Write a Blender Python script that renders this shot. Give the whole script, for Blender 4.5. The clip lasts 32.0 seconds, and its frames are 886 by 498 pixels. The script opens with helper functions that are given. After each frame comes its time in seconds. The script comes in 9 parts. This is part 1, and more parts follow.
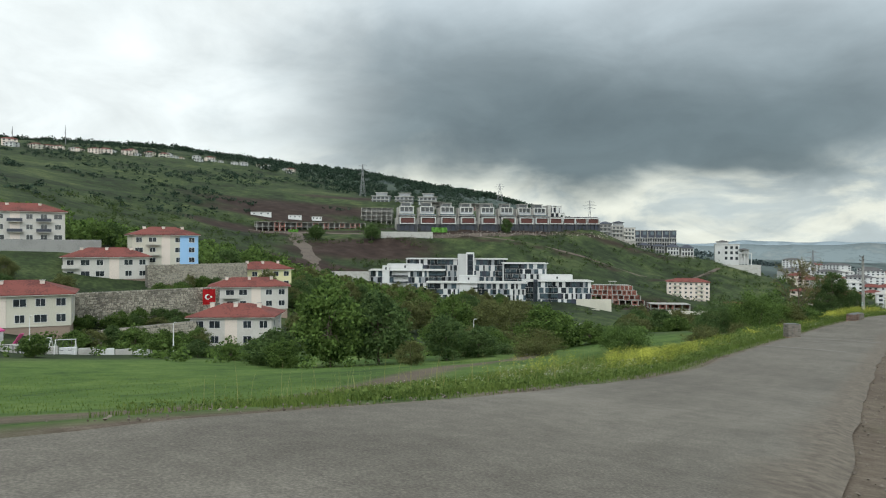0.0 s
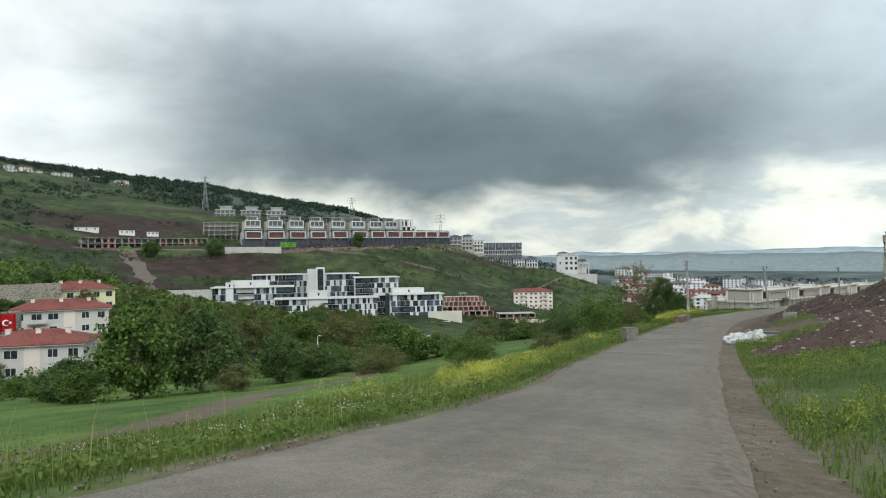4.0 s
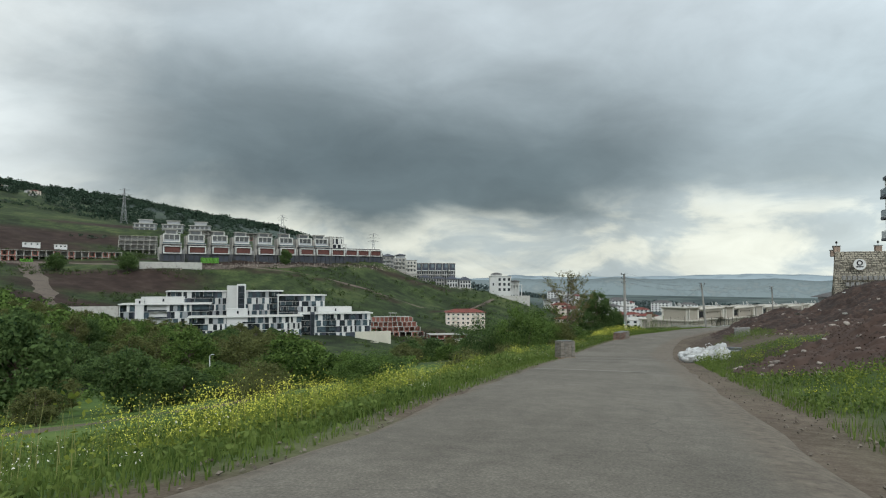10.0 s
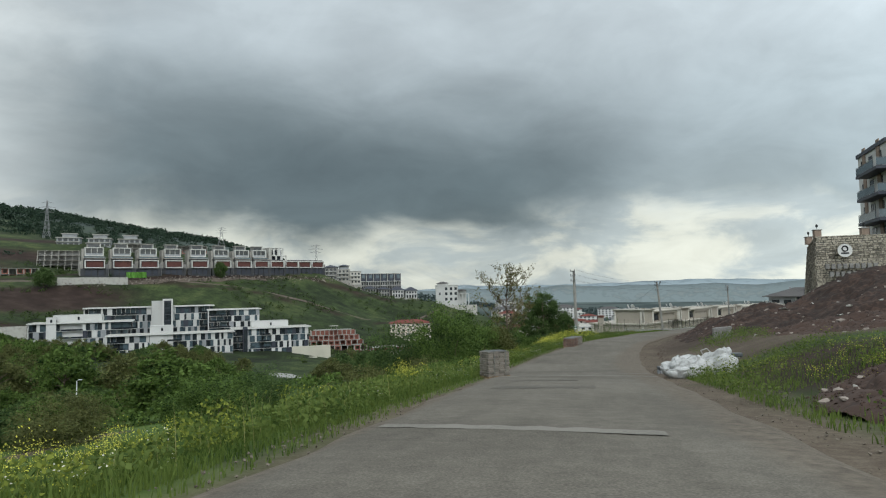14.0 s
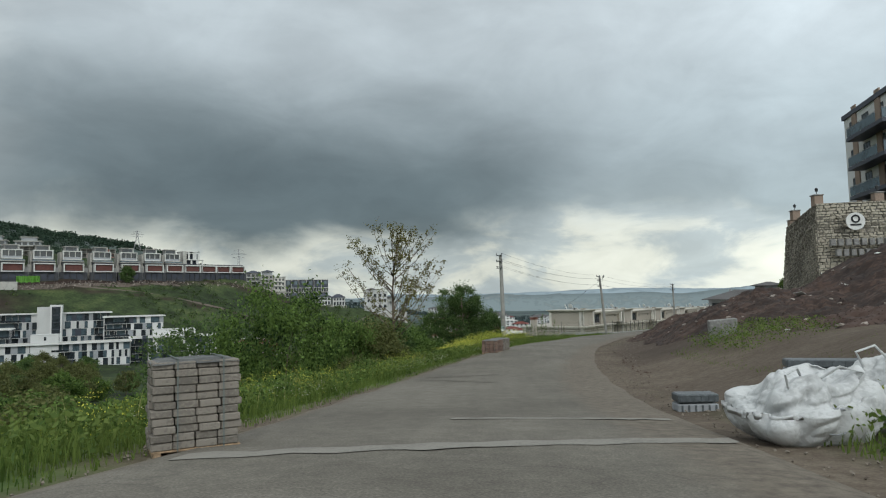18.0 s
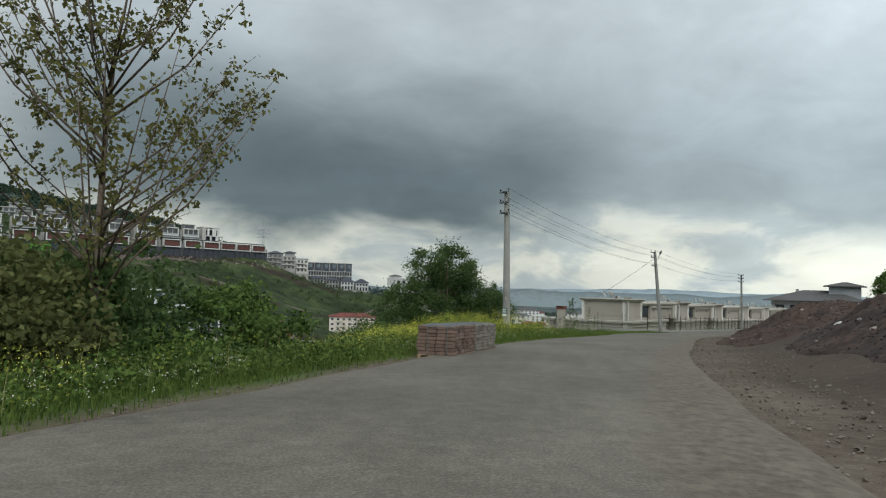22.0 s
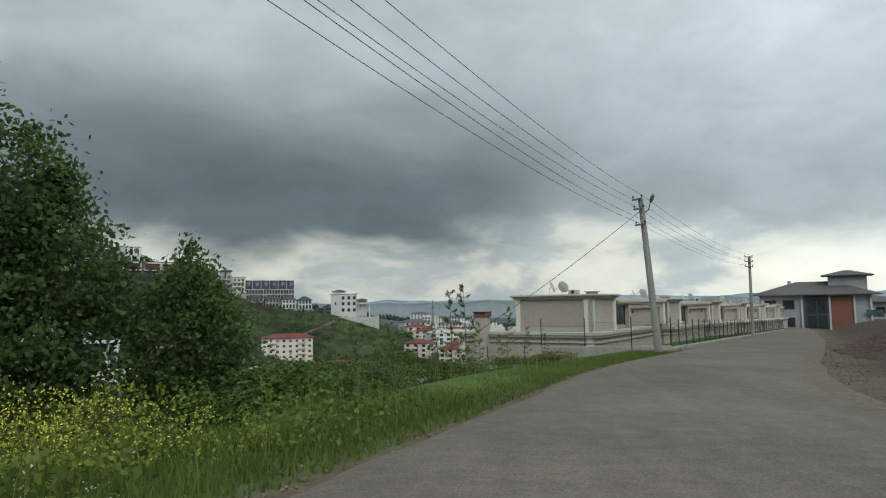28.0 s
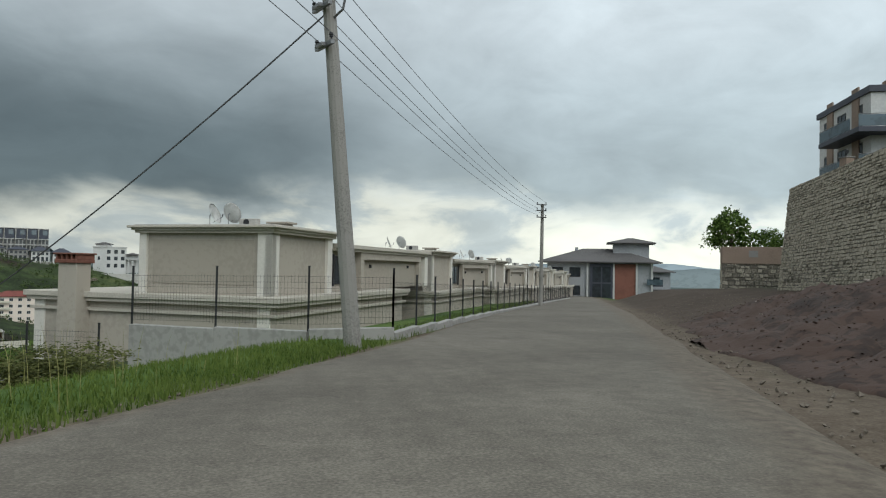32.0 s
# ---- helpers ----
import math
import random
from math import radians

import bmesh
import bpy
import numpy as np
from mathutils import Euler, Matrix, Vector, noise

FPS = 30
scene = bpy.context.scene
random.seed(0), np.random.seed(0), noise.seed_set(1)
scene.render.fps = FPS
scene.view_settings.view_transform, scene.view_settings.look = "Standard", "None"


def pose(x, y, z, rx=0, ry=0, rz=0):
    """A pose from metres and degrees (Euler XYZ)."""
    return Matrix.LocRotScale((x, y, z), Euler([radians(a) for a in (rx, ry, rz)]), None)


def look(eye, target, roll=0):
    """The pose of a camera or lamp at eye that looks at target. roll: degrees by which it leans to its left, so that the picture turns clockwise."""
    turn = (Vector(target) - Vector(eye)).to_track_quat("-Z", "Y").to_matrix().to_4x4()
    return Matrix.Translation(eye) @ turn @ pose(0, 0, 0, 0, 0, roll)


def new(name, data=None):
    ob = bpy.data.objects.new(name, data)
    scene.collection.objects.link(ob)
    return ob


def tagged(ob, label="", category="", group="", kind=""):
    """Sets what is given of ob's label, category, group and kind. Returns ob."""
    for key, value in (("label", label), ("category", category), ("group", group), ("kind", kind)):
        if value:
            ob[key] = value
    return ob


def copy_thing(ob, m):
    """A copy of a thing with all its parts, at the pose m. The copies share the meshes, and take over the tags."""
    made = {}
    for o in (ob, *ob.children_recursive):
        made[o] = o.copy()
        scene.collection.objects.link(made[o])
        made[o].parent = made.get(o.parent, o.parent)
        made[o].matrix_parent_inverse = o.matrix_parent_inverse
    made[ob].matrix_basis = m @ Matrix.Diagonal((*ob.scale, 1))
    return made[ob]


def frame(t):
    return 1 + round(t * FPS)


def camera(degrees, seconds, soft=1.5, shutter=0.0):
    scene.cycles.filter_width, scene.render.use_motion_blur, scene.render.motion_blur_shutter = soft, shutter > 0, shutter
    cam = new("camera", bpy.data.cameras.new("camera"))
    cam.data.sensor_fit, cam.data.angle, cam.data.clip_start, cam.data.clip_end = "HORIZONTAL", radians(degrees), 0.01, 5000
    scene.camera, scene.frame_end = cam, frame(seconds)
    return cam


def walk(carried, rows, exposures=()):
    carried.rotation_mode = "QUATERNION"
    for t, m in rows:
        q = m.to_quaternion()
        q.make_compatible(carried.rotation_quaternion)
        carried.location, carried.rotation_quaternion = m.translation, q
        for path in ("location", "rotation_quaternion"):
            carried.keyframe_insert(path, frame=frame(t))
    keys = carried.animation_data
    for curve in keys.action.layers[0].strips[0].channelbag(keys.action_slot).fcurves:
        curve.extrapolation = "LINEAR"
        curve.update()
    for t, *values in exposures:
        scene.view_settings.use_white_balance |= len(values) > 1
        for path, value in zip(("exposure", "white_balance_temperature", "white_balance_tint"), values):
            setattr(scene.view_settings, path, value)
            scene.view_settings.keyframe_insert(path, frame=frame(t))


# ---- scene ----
cam = camera(67.6, 32.0, soft=1.15)
PATH = [
    (0, (5.218, -128.341, 10.408), (4.077, -126.699, 10.39), 0.2),
    (0.5, (5.14, -127.716, 10.438), (4.078, -126.021, 10.417), -0.1),
    (1, (4.968, -126.996, 10.315), (3.893, -125.31, 10.276), -0.6),
    (1.5, (4.789, -126.623, 10.266), (3.687, -124.954, 10.28), -1.0),
    (2, (4.756, -126.168, 10.157), (3.762, -124.433, 10.156), -2.3),
    (2.5, (4.579, -125.603, 10.098), (3.641, -123.837, 10.13), -1.7),
    (3, (4.496, -125.023, 9.949), (3.658, -123.207, 9.948), -1.1),
    (3.5, (4.315, -124.064, 9.897), (3.556, -122.214, 9.926), -0.9),
    (5.5, (3.51, -120.4, 9.164), (2.752, -118.549, 9.169), -0.5),
    (6, (3.301, -119.761, 8.954), (2.561, -117.903, 8.978), -1.0),
    (6.5, (3.225, -119.084, 8.807), (2.554, -117.201, 8.865), -1.0),
    (7, (3.119, -118.352, 8.768), (2.488, -116.454, 8.808), 0.6),
    (7.5, (3.017, -117.019, 8.647), (2.491, -115.09, 8.708), -0.3),
    (8, (2.852, -115.444, 8.451), (2.393, -113.5, 8.539), -0.9),
    (8.5, (2.806, -114.298, 8.246), (2.318, -112.36, 8.321), -0.3),
    (9, (2.573, -112.79, 8.127), (2.046, -110.862, 8.201), 0.5),
    (9.5, (2.47, -110.992, 7.764), (1.899, -109.076, 7.823), 0.2),
    (10, (2.336, -109.749, 7.682), (1.765, -107.834, 7.772), 0.1),
    (10.5, (2.235, -108.306, 7.581), (1.708, -106.382, 7.735), -0.4),
    (11, (2.161, -106.423, 7.354), (1.627, -104.506, 7.551), -0.5),
    (11.5, (1.894, -104.266, 7.118), (1.339, -102.348, 7.239), -0.7),
    (12, (1.718, -102.181, 6.883), (1.188, -100.255, 6.988), -1.1),
    (12.5, (1.619, -100.073, 6.721), (1.095, -98.146, 6.834), -1.0),
    (13, (1.494, -97.7, 6.614), (1.002, -95.763, 6.711), -0.7),
    (13.5, (1.615, -95.113, 6.438), (1.146, -93.171, 6.533), -1.1),
    (14, (1.507, -93.322, 6.239), (1.087, -91.37, 6.362), -1.2),
    (14.5, (1.381, -91.662, 6.375), (1.053, -89.693, 6.491), -0.3),
    (16.5, (1.436, -79.585, 5.049), (1.235, -77.596, 5.113), -0.4),
    (17, (1.522, -77.184, 4.726), (1.19, -75.217, 4.863), -2.0),
    (17.5, (1.742, -74.505, 4.499), (1.483, -72.528, 4.654), -1.0),
    (18, (1.724, -70.913, 4.093), (1.499, -68.931, 4.239), -1.2),
    (18.5, (1.853, -67.366, 3.893), (1.549, -65.391, 3.963), -0.2),
    (19, (1.917, -63.827, 3.608), (1.601, -61.856, 3.734), -1.2),
    (19.5, (2.06, -60.333, 3.179), (1.81, -58.359, 3.375), -0.2),
    (20, (2.085, -56.826, 2.952), (1.778, -54.854, 3.089), -0.6),
    (20.5, (2.369, -53.571, 2.429), (2.03, -51.603, 2.552), -1.6),
    (21, (2.391, -50.015, 2.452), (2.069, -48.043, 2.546), 1.7),
    (21.5, (2.787, -46.756, 1.998), (2.462, -44.789, 2.158), 0.3),
    (22, (2.794, -42.885, 2.042), (2.469, -40.916, 2.164), 1.6),
    (22.5, (2.985, -39.251, 1.681), (2.689, -37.282, 1.865), -0.4),
    (23, (3.094, -35.724, 1.75), (2.801, -33.755, 1.942), 1.8),
    (24, (3.656, -29.163, 1.508), (3.337, -27.198, 1.7), 0.3),
    (25, (4.045, -22.472, 1.401), (3.781, -20.499, 1.6), 1.2),
    (26, (4.606, -16.103, 1.247), (4.406, -14.123, 1.448), 0.0),
    (26.5, (5.007, -13.271, 1.253), (4.82, -11.288, 1.429), -0.2),
    (29, (7.786, -0.071, 0.547), (7.584, 1.913, 0.703), -1.5),
    (30, (9.448, 5.748, 0.314), (9.432, 7.748, 0.267), -2.6),
    (30.5, (10.381, 8.295, 0.277), (10.457, 10.292, 0.217), -1.2),
    (31, (11.578, 11.524, 0.18), (11.751, 13.513, 0.07), -1.4),
    (32, (13.952, 17.293, -0.062), (14.331, 19.256, -0.005), 1.0),
]
walk(cam, [(t, look(eye, target, roll)) for t, eye, target, roll in PATH],
     [(0.0, 0.12), (3.0, 0.2), (6.0, 0.2), (7.5, 0.0), (9.0, -0.03), (13.0, -0.13), (20.0, -0.2), (25.0, -0.3), (29.0, -0.28), (32.0, -0.2)])

# ---- world and light ----
world = bpy.data.worlds.new("overcast_sky")
scene.world = world
world.use_nodes = True
wt = world.node_tree
wt.nodes.clear()


def wn(kind, **kw):
    n = wt.nodes.new(kind)
    for k, v in kw.items():
        if k == "op":
            n.operation = v
        else:
            n.inputs[k].default_value = v
    return n


def wl(a, ai, b, bi):
    wt.links.new(a.outputs[ai], b.inputs[bi])


def wmath(op, a, b=None):
    n = wt.nodes.new("ShaderNodeMath")
    n.operation = op
    for i, v in enumerate((a, b)):
        if v is None:
            continue
        if isinstance(v, (int, float)):
            n.inputs[i].default_value = v
        else:
            wt.links.new(v, n.inputs[i])
    return n.outputs[0]


SUN_EL, SUN_AZ = 38.0, 160.0
tc = wn("ShaderNodeTexCoord")
sep = wn("ShaderNodeSeparateXYZ")
wl(tc, "Generated", sep, 0)
sx, sy, sz = sep.outputs
# clouds lie on a flat layer: look them up where the direction meets it
den = wmath("ADD", wmath("MAXIMUM", sz, 0.0), 0.30)
comb = wn("ShaderNodeCombineXYZ")
wt.links.new(wmath("DIVIDE", sx, den), comb.inputs[0])
wt.links.new(wmath("DIVIDE", sy, den), comb.inputs[1])
big = wn("ShaderNodeTexNoise", Scale=0.95, Detail=5.0, Roughness=0.5, Distortion=0.25)
wl(comb, 0, big, "Vector")
map2 = wn("ShaderNodeMapping")
map2.inputs["Scale"].default_value = (1.5, 1.5, 2.4)
wl(tc, "Generated", map2, 0)
fine = wn("ShaderNodeTexNoise", Scale=2.6, Detail=7.0, Roughness=0.55, Distortion=0.3)
wl(map2, 0, fine, "Vector")
# height in the sky, bent by the clouds; clouds sink toward the west
side = wmath("MULTIPLY", wmath("ADD", sx, 0.25), 0.03)
bend = wmath("ADD", wmath("MULTIPLY", wmath("SUBTRACT", big.outputs[0], 0.5), 0.10),
             wmath("MULTIPLY", wmath("SUBTRACT", fine.outputs[0], 0.5), 0.10))
high = wmath("ADD", wmath("ADD", sz, bend), side)
ramp = wt.nodes.new("ShaderNodeValToRGB")
wt.links.new(high, ramp.inputs[0])
stops = [(0.0, (0.46, 0.55, 0.585)), (0.025, (0.60, 0.66, 0.665)), (0.06, (0.80, 0.81, 0.74)), (0.10, (0.62, 0.66, 0.665)),
         (0.135, (0.36, 0.415, 0.44)), (0.20, (0.375, 0.43, 0.462)), (0.27, (0.47, 0.53, 0.57)), (0.36, (0.58, 0.635, 0.68)),
         (0.50, (0.66, 0.71, 0.755)), (0.78, (0.80, 0.84, 0.875)), (1.0, (0.88, 0.91, 0.94))]
el = ramp.color_ramp.elements
while len(el) < len(stops):
    el.new(0.5)
for e, (p, c) in zip(el, stops):
    e.position, e.color = p, (*c, 1)
# heaped cream and grey cloud low over the plain
map3 = wn("ShaderNodeMapping")
map3.inputs["Scale"].default_value = (1.0, 1.0, 2.3)
wl(tc, "Generated", map3, 0)
heap_ = wn("ShaderNodeTexNoise", Scale=5.6, Detail=8.0, Roughness=0.56, Distortion=0.5)
wl(map3, 0, heap_, "Vector")
puffy = wt.nodes.new("ShaderNodeMapRange")
puffy.interpolation_type = "SMOOTHSTEP"
wt.links.new(heap_.outputs[0], puffy.inputs[0])
puffy.inputs[1].default_value, puffy.inputs[2].default_value = 0.39, 0.54
lowc = wt.nodes.new("ShaderNodeMix")
lowc.data_type = "RGBA"
wt.links.new(puffy.outputs[0], lowc.inputs[0])
lowc.inputs[6].default_value = (0.50, 0.555, 0.575, 1)
lowc.inputs[7].default_value = (0.84, 0.83, 0.735, 1)
band = wt.nodes.new("ShaderNodeMapRange")
band.interpolation_type = "SMOOTHSTEP"
wt.links.new(wmath("ADD", high, wmath("MULTIPLY", wmath("SUBTRACT", heap_.outputs[0], 0.5), 0.10)), band.inputs[0])
for i, v in enumerate((0.085, 0.150, 0.85, 0.0)):
    band.inputs[i + 1].default_value = v
ground_fade = wt.nodes.new("ShaderNodeMix")
ground_fade.data_type = "RGBA"
wt.links.new(band.outputs[0], ground_fade.inputs[0])
wt.links.new(ramp.outputs[0], ground_fade.inputs[6])
wt.links.new(lowc.outputs[2], ground_fade.inputs[7])
# the break in the cloud over the ridge to the west
dotn = wt.nodes.new("ShaderNodeVectorMath")
dotn.operation = "DOT_PRODUCT"
wl(tc, "Generated", dotn, 0)
dotn.inputs[1].default_value = (-0.875, 0.435, 0.215)
west = wt.nodes.new("ShaderNodeMapRange")
west.interpolation_type = "SMOOTHSTEP"
wt.links.new(wmath("ADD", dotn.outputs["Value"], wmath("MULTIPLY", wmath("SUBTRACT", fine.outputs[0], 0.5), 0.16)), west.inputs[0])
west.inputs[1].default_value, west.inputs[2].default_value = 0.89, 1.01
lit = wt.nodes.new("ShaderNodeMix")
lit.data_type = "RGBA"
wt.links.new(west.outputs[0], lit.inputs[0])
wt.links.new(ground_fade.outputs[2], lit.inputs[6])
lit.inputs[7].default_value = (0.90, 0.925, 0.93, 1)
# the heavy rain cloud to the north-west
dotm = wt.nodes.new("ShaderNodeVectorMath")
dotm.operation = "DOT_PRODUCT"
wl(tc, "Generated", dotm, 0)
dotm.inputs[1].default_value = (-0.345, 0.905, 0.250)
heavy = wt.nodes.new("ShaderNodeMapRange")
heavy.interpolation_type = "SMOOTHSTEP"
wt.links.new(wmath("ADD", dotm.outputs["Value"], bend), heavy.inputs[0])
heavy.inputs[1].default_value, heavy.inputs[2].default_value = 0.86, 0.99
above = wt.nodes.new("ShaderNodeMapRange")
above.interpolation_type = "SMOOTHSTEP"
wt.links.new(high, above.inputs[0])
above.inputs[1].default_value, above.inputs[2].default_value = 0.060, 0.112
rain = wt.nodes.new("ShaderNodeMix")
rain.data_type = "RGBA"
thin = wt.nodes.new("ShaderNodeMapRange")
thin.interpolation_type = "SMOOTHSTEP"
wt.links.new(high, thin.inputs[0])
for i, v in enumerate((0.16, 0.35, 1.0, 0.0)):
    thin.inputs[i + 1].default_value = v
wt.links.new(wmath("MULTIPLY", wmath("MULTIPLY", heavy.outputs[0], above.outputs[0]), thin.outputs[0]), rain.inputs[0])
wt.links.new(lit.outputs[2], rain.inputs[6])
rain.inputs[7].default_value = (0.146, 0.184, 0.201, 1)
# soft light and dark folds in the cloud
fold = wt.nodes.new("ShaderNodeMapRange")
puff = wn("ShaderNodeTexNoise", Scale=2.9, Detail=8.0, Roughness=0.58, Distortion=0.6)
wl(comb, 0, puff, "Vector")
wt.links.new(wmath("ADD", wmath("MULTIPLY", heap_.outputs[0], 0.5), wmath("MULTIPLY", puff.outputs[0], 0.5)), fold.inputs[0])
for i, v in enumerate((0.36, 0.64, 0.87, 1.13)):
    fold.inputs[i + 1].default_value = v
folded = wt.nodes.new("ShaderNodeVectorMath")
folded.operation = "SCALE"
# brighter cloud in the south, behind the road
south = wt.nodes.new("ShaderNodeMapRange")
south.interpolation_type = "SMOOTHSTEP"
wt.links.new(wmath("MULTIPLY", sy, -1.0), south.inputs[0])
for i, v in enumerate((-0.15, 0.75, 1.0, 1.9)):
    south.inputs[i + 1].default_value = v
wt.links.new(rain.outputs[2], folded.inputs[0])
east = wt.nodes.new("ShaderNodeMapRange")
east.interpolation_type = "SMOOTHSTEP"
wt.links.new(sx, east.inputs[0])
for i, v in enumerate((-0.15, 0.62, 1.0, 1.55)):
    east.inputs[i + 1].default_value = v
wt.links.new(wmath("MULTIPLY", wmath("MULTIPLY", fold.outputs[0], east.outputs[0]), south.outputs[0]), folded.inputs["Scale"])
sky = wt.nodes.new("ShaderNodeTexSky")
sky.sky_type, sky.sun_disc = "NISHITA", False
sky.sun_elevation, sky.sun_rotation = radians(SUN_EL), radians(SUN_AZ)
skyb = wt.nodes.new("ShaderNodeVectorMath")
skyb.operation = "SCALE"
wl(sky, 0, skyb, 0)
skyb.inputs["Scale"].default_value = 0.08
cover = wt.nodes.new("ShaderNodeMix")
cover.data_type = "RGBA"
cover.inputs[0].default_value = 0.94
wt.links.new(skyb.outputs[0], cover.inputs[6])
tone_ = wt.nodes.new("ShaderNodeVectorMath")
tone_.operation = "MULTIPLY"
wt.links.new(folded.outputs[0], tone_.inputs[0])
tone_.inputs[1].default_value = (0.955, 1.0, 0.995)
wt.links.new(tone_.outputs[0], cover.inputs[7])
bg = wn("ShaderNodeBackground", Strength=1.0)
wt.links.new(cover.outputs[2], bg.inputs[0])
wout = wn("ShaderNodeOutputWorld")
wl(bg, 0, wout, 0)

sun = new("sun", bpy.data.lights.new("sun", "SUN"))
sun.data.energy, sun.data.angle, sun.data.color = 1.1, radians(30), (1.0, 0.985, 0.95)
_a, _e = radians(SUN_AZ), radians(SUN_EL)
sun.matrix_world = look((200 * math.sin(_a) * math.cos(_e), 200 * math.cos(_a) * math.cos(_e), 200 * math.sin(_e)), (0, 0, 0))

# ---- materials ----
rng = np.random.default_rng(7)
MATS = {}


def mat(name, base, rough=0.85, spread=0.18, big_scale=0.35, small_scale=9.0, bump=0.15, metal=0.0, tint=None, rand=0.0, island=0.0, spec=0.4):
    """A surface with stains at a large scale, grain at a small one and fine relief. tint: the colour of the stains."""
    if name in MATS:
        return MATS[name]
    m = bpy.data.materials.new(name)
    m.use_nodes = True
    nt = m.node_tree
    b = nt.nodes["Principled BSDF"]
    b.inputs["Roughness"].default_value = rough
    b.inputs["Metallic"].default_value = metal
    b.inputs["Specular IOR Level"].default_value = spec
    geo = nt.nodes.new("ShaderNodeNewGeometry")
    n1 = nt.nodes.new("ShaderNodeTexNoise")
    n1.inputs["Scale"].default_value, n1.inputs["Detail"].default_value = big_scale, 5
    n2 = nt.nodes.new("ShaderNodeTexNoise")
    n2.inputs["Scale"].default_value, n2.inputs["Detail"].default_value = small_scale, 4
    for n in (n1, n2):
        nt.links.new(geo.outputs["Position"], n.inputs["Vector"])
    add = nt.nodes.new("ShaderNodeMath")
    add.operation = "ADD"
    nt.links.new(n1.outputs[0], add.inputs[0])
    nt.links.new(n2.outputs[0], add.inputs[1])
    last = add.outputs[0]
    for what, amount in (("Random", rand), ("Random Per Island", island)):
        if amount:
            src = nt.nodes.new("ShaderNodeObjectInfo") if what == "Random" else geo
            mul = nt.nodes.new("ShaderNodeMath")
            mul.operation = "MULTIPLY_ADD"
            nt.links.new(src.outputs[what], mul.inputs[0])
            mul.inputs[1].default_value = amount
            nt.links.new(last, mul.inputs[2])
            sub = nt.nodes.new("ShaderNodeMath")
            sub.operation = "SUBTRACT"
            nt.links.new(mul.outputs[0], sub.inputs[0])
            sub.inputs[1].default_value = amount / 2
            last = sub.outputs[0]
    r = nt.nodes.new("ShaderNodeValToRGB")
    nt.links.new(last, r.inputs[0])
    c = np.array(base, float)
    t = np.array(tint if tint is not None else c * (1 - 1.6 * spread), float)
    r.color_ramp.elements[0].position, r.color_ramp.elements[0].color = 0.62, (*t.clip(0, 1), 1)
    r.color_ramp.elements[1].position, r.color_ramp.elements[1].color = 1.32, (*(c * (1 + spread)).clip(0, 1), 1)
    mid = r.color_ramp.elements.new(0.95)
    mid.color = (*c, 1)
    nt.links.new(r.outputs[0], b.inputs["Base Color"])
    if bump:
        bp = nt.nodes.new("ShaderNodeBump")
        bp.inputs["Strength"].default_value, bp.inputs["Distance"].default_value = bump, 0.04
        nt.links.new(n2.outputs[0], bp.inputs["Height"])
        nt.links.new(bp.outputs[0], b.inputs["Normal"])
    MATS[name] = m
    return m


def leaf_mat(name, a, b_, through_=0.3, spread_scale=0.6):
    """Leaves: two greens from leaf to leaf, and light that shines through."""
    m = bpy.data.materials.new(name)
    m.use_nodes = True
    nt = m.node_tree
    nt.nodes.remove(nt.nodes["Principled BSDF"])
    geo = nt.nodes.new("ShaderNodeNewGeometry")
    n1 = nt.nodes.new("ShaderNodeTexNoise")
    n1.inputs["Scale"].default_value = spread_scale
    nt.links.new(geo.outputs["Position"], n1.inputs["Vector"])
    add = nt.nodes.new("ShaderNodeMath")
    add.operation = "MULTIPLY_ADD"
    nt.links.new(geo.outputs["Random Per Island"], add.inputs[0])
    add.inputs[1].default_value = 0.7
    nt.links.new(n1.outputs[0], add.inputs[2])
    r = nt.nodes.new("ShaderNodeValToRGB")
    nt.links.new(add.outputs[0], r.inputs[0])
    r.color_ramp.elements[0].position, r.color_ramp.elements[0].color = 0.4, (*a, 1)
    r.color_ramp.elements[1].position, r.color_ramp.elements[1].color = 1.25, (*b_, 1)
    d = nt.nodes.new("ShaderNodeBsdfPrincipled")
    d.inputs["Roughness"].default_value = 0.7
    d.inputs["Specular IOR Level"].default_value = 0.1
    tr = nt.nodes.new("ShaderNodeBsdfTranslucent")
    mix = nt.nodes.new("ShaderNodeMixShader")
    mix.inputs[0].default_value = through_
    for s in (d.inputs["Base Color"], tr.inputs[0]):
        nt.links.new(r.outputs[0], s)
    nt.links.new(d.outputs[0], mix.inputs[1])
    nt.links.new(tr.outputs[0], mix.inputs[2])
    nt.links.new(mix.outputs[0], nt.nodes["Material Output"].inputs[0])
    return m




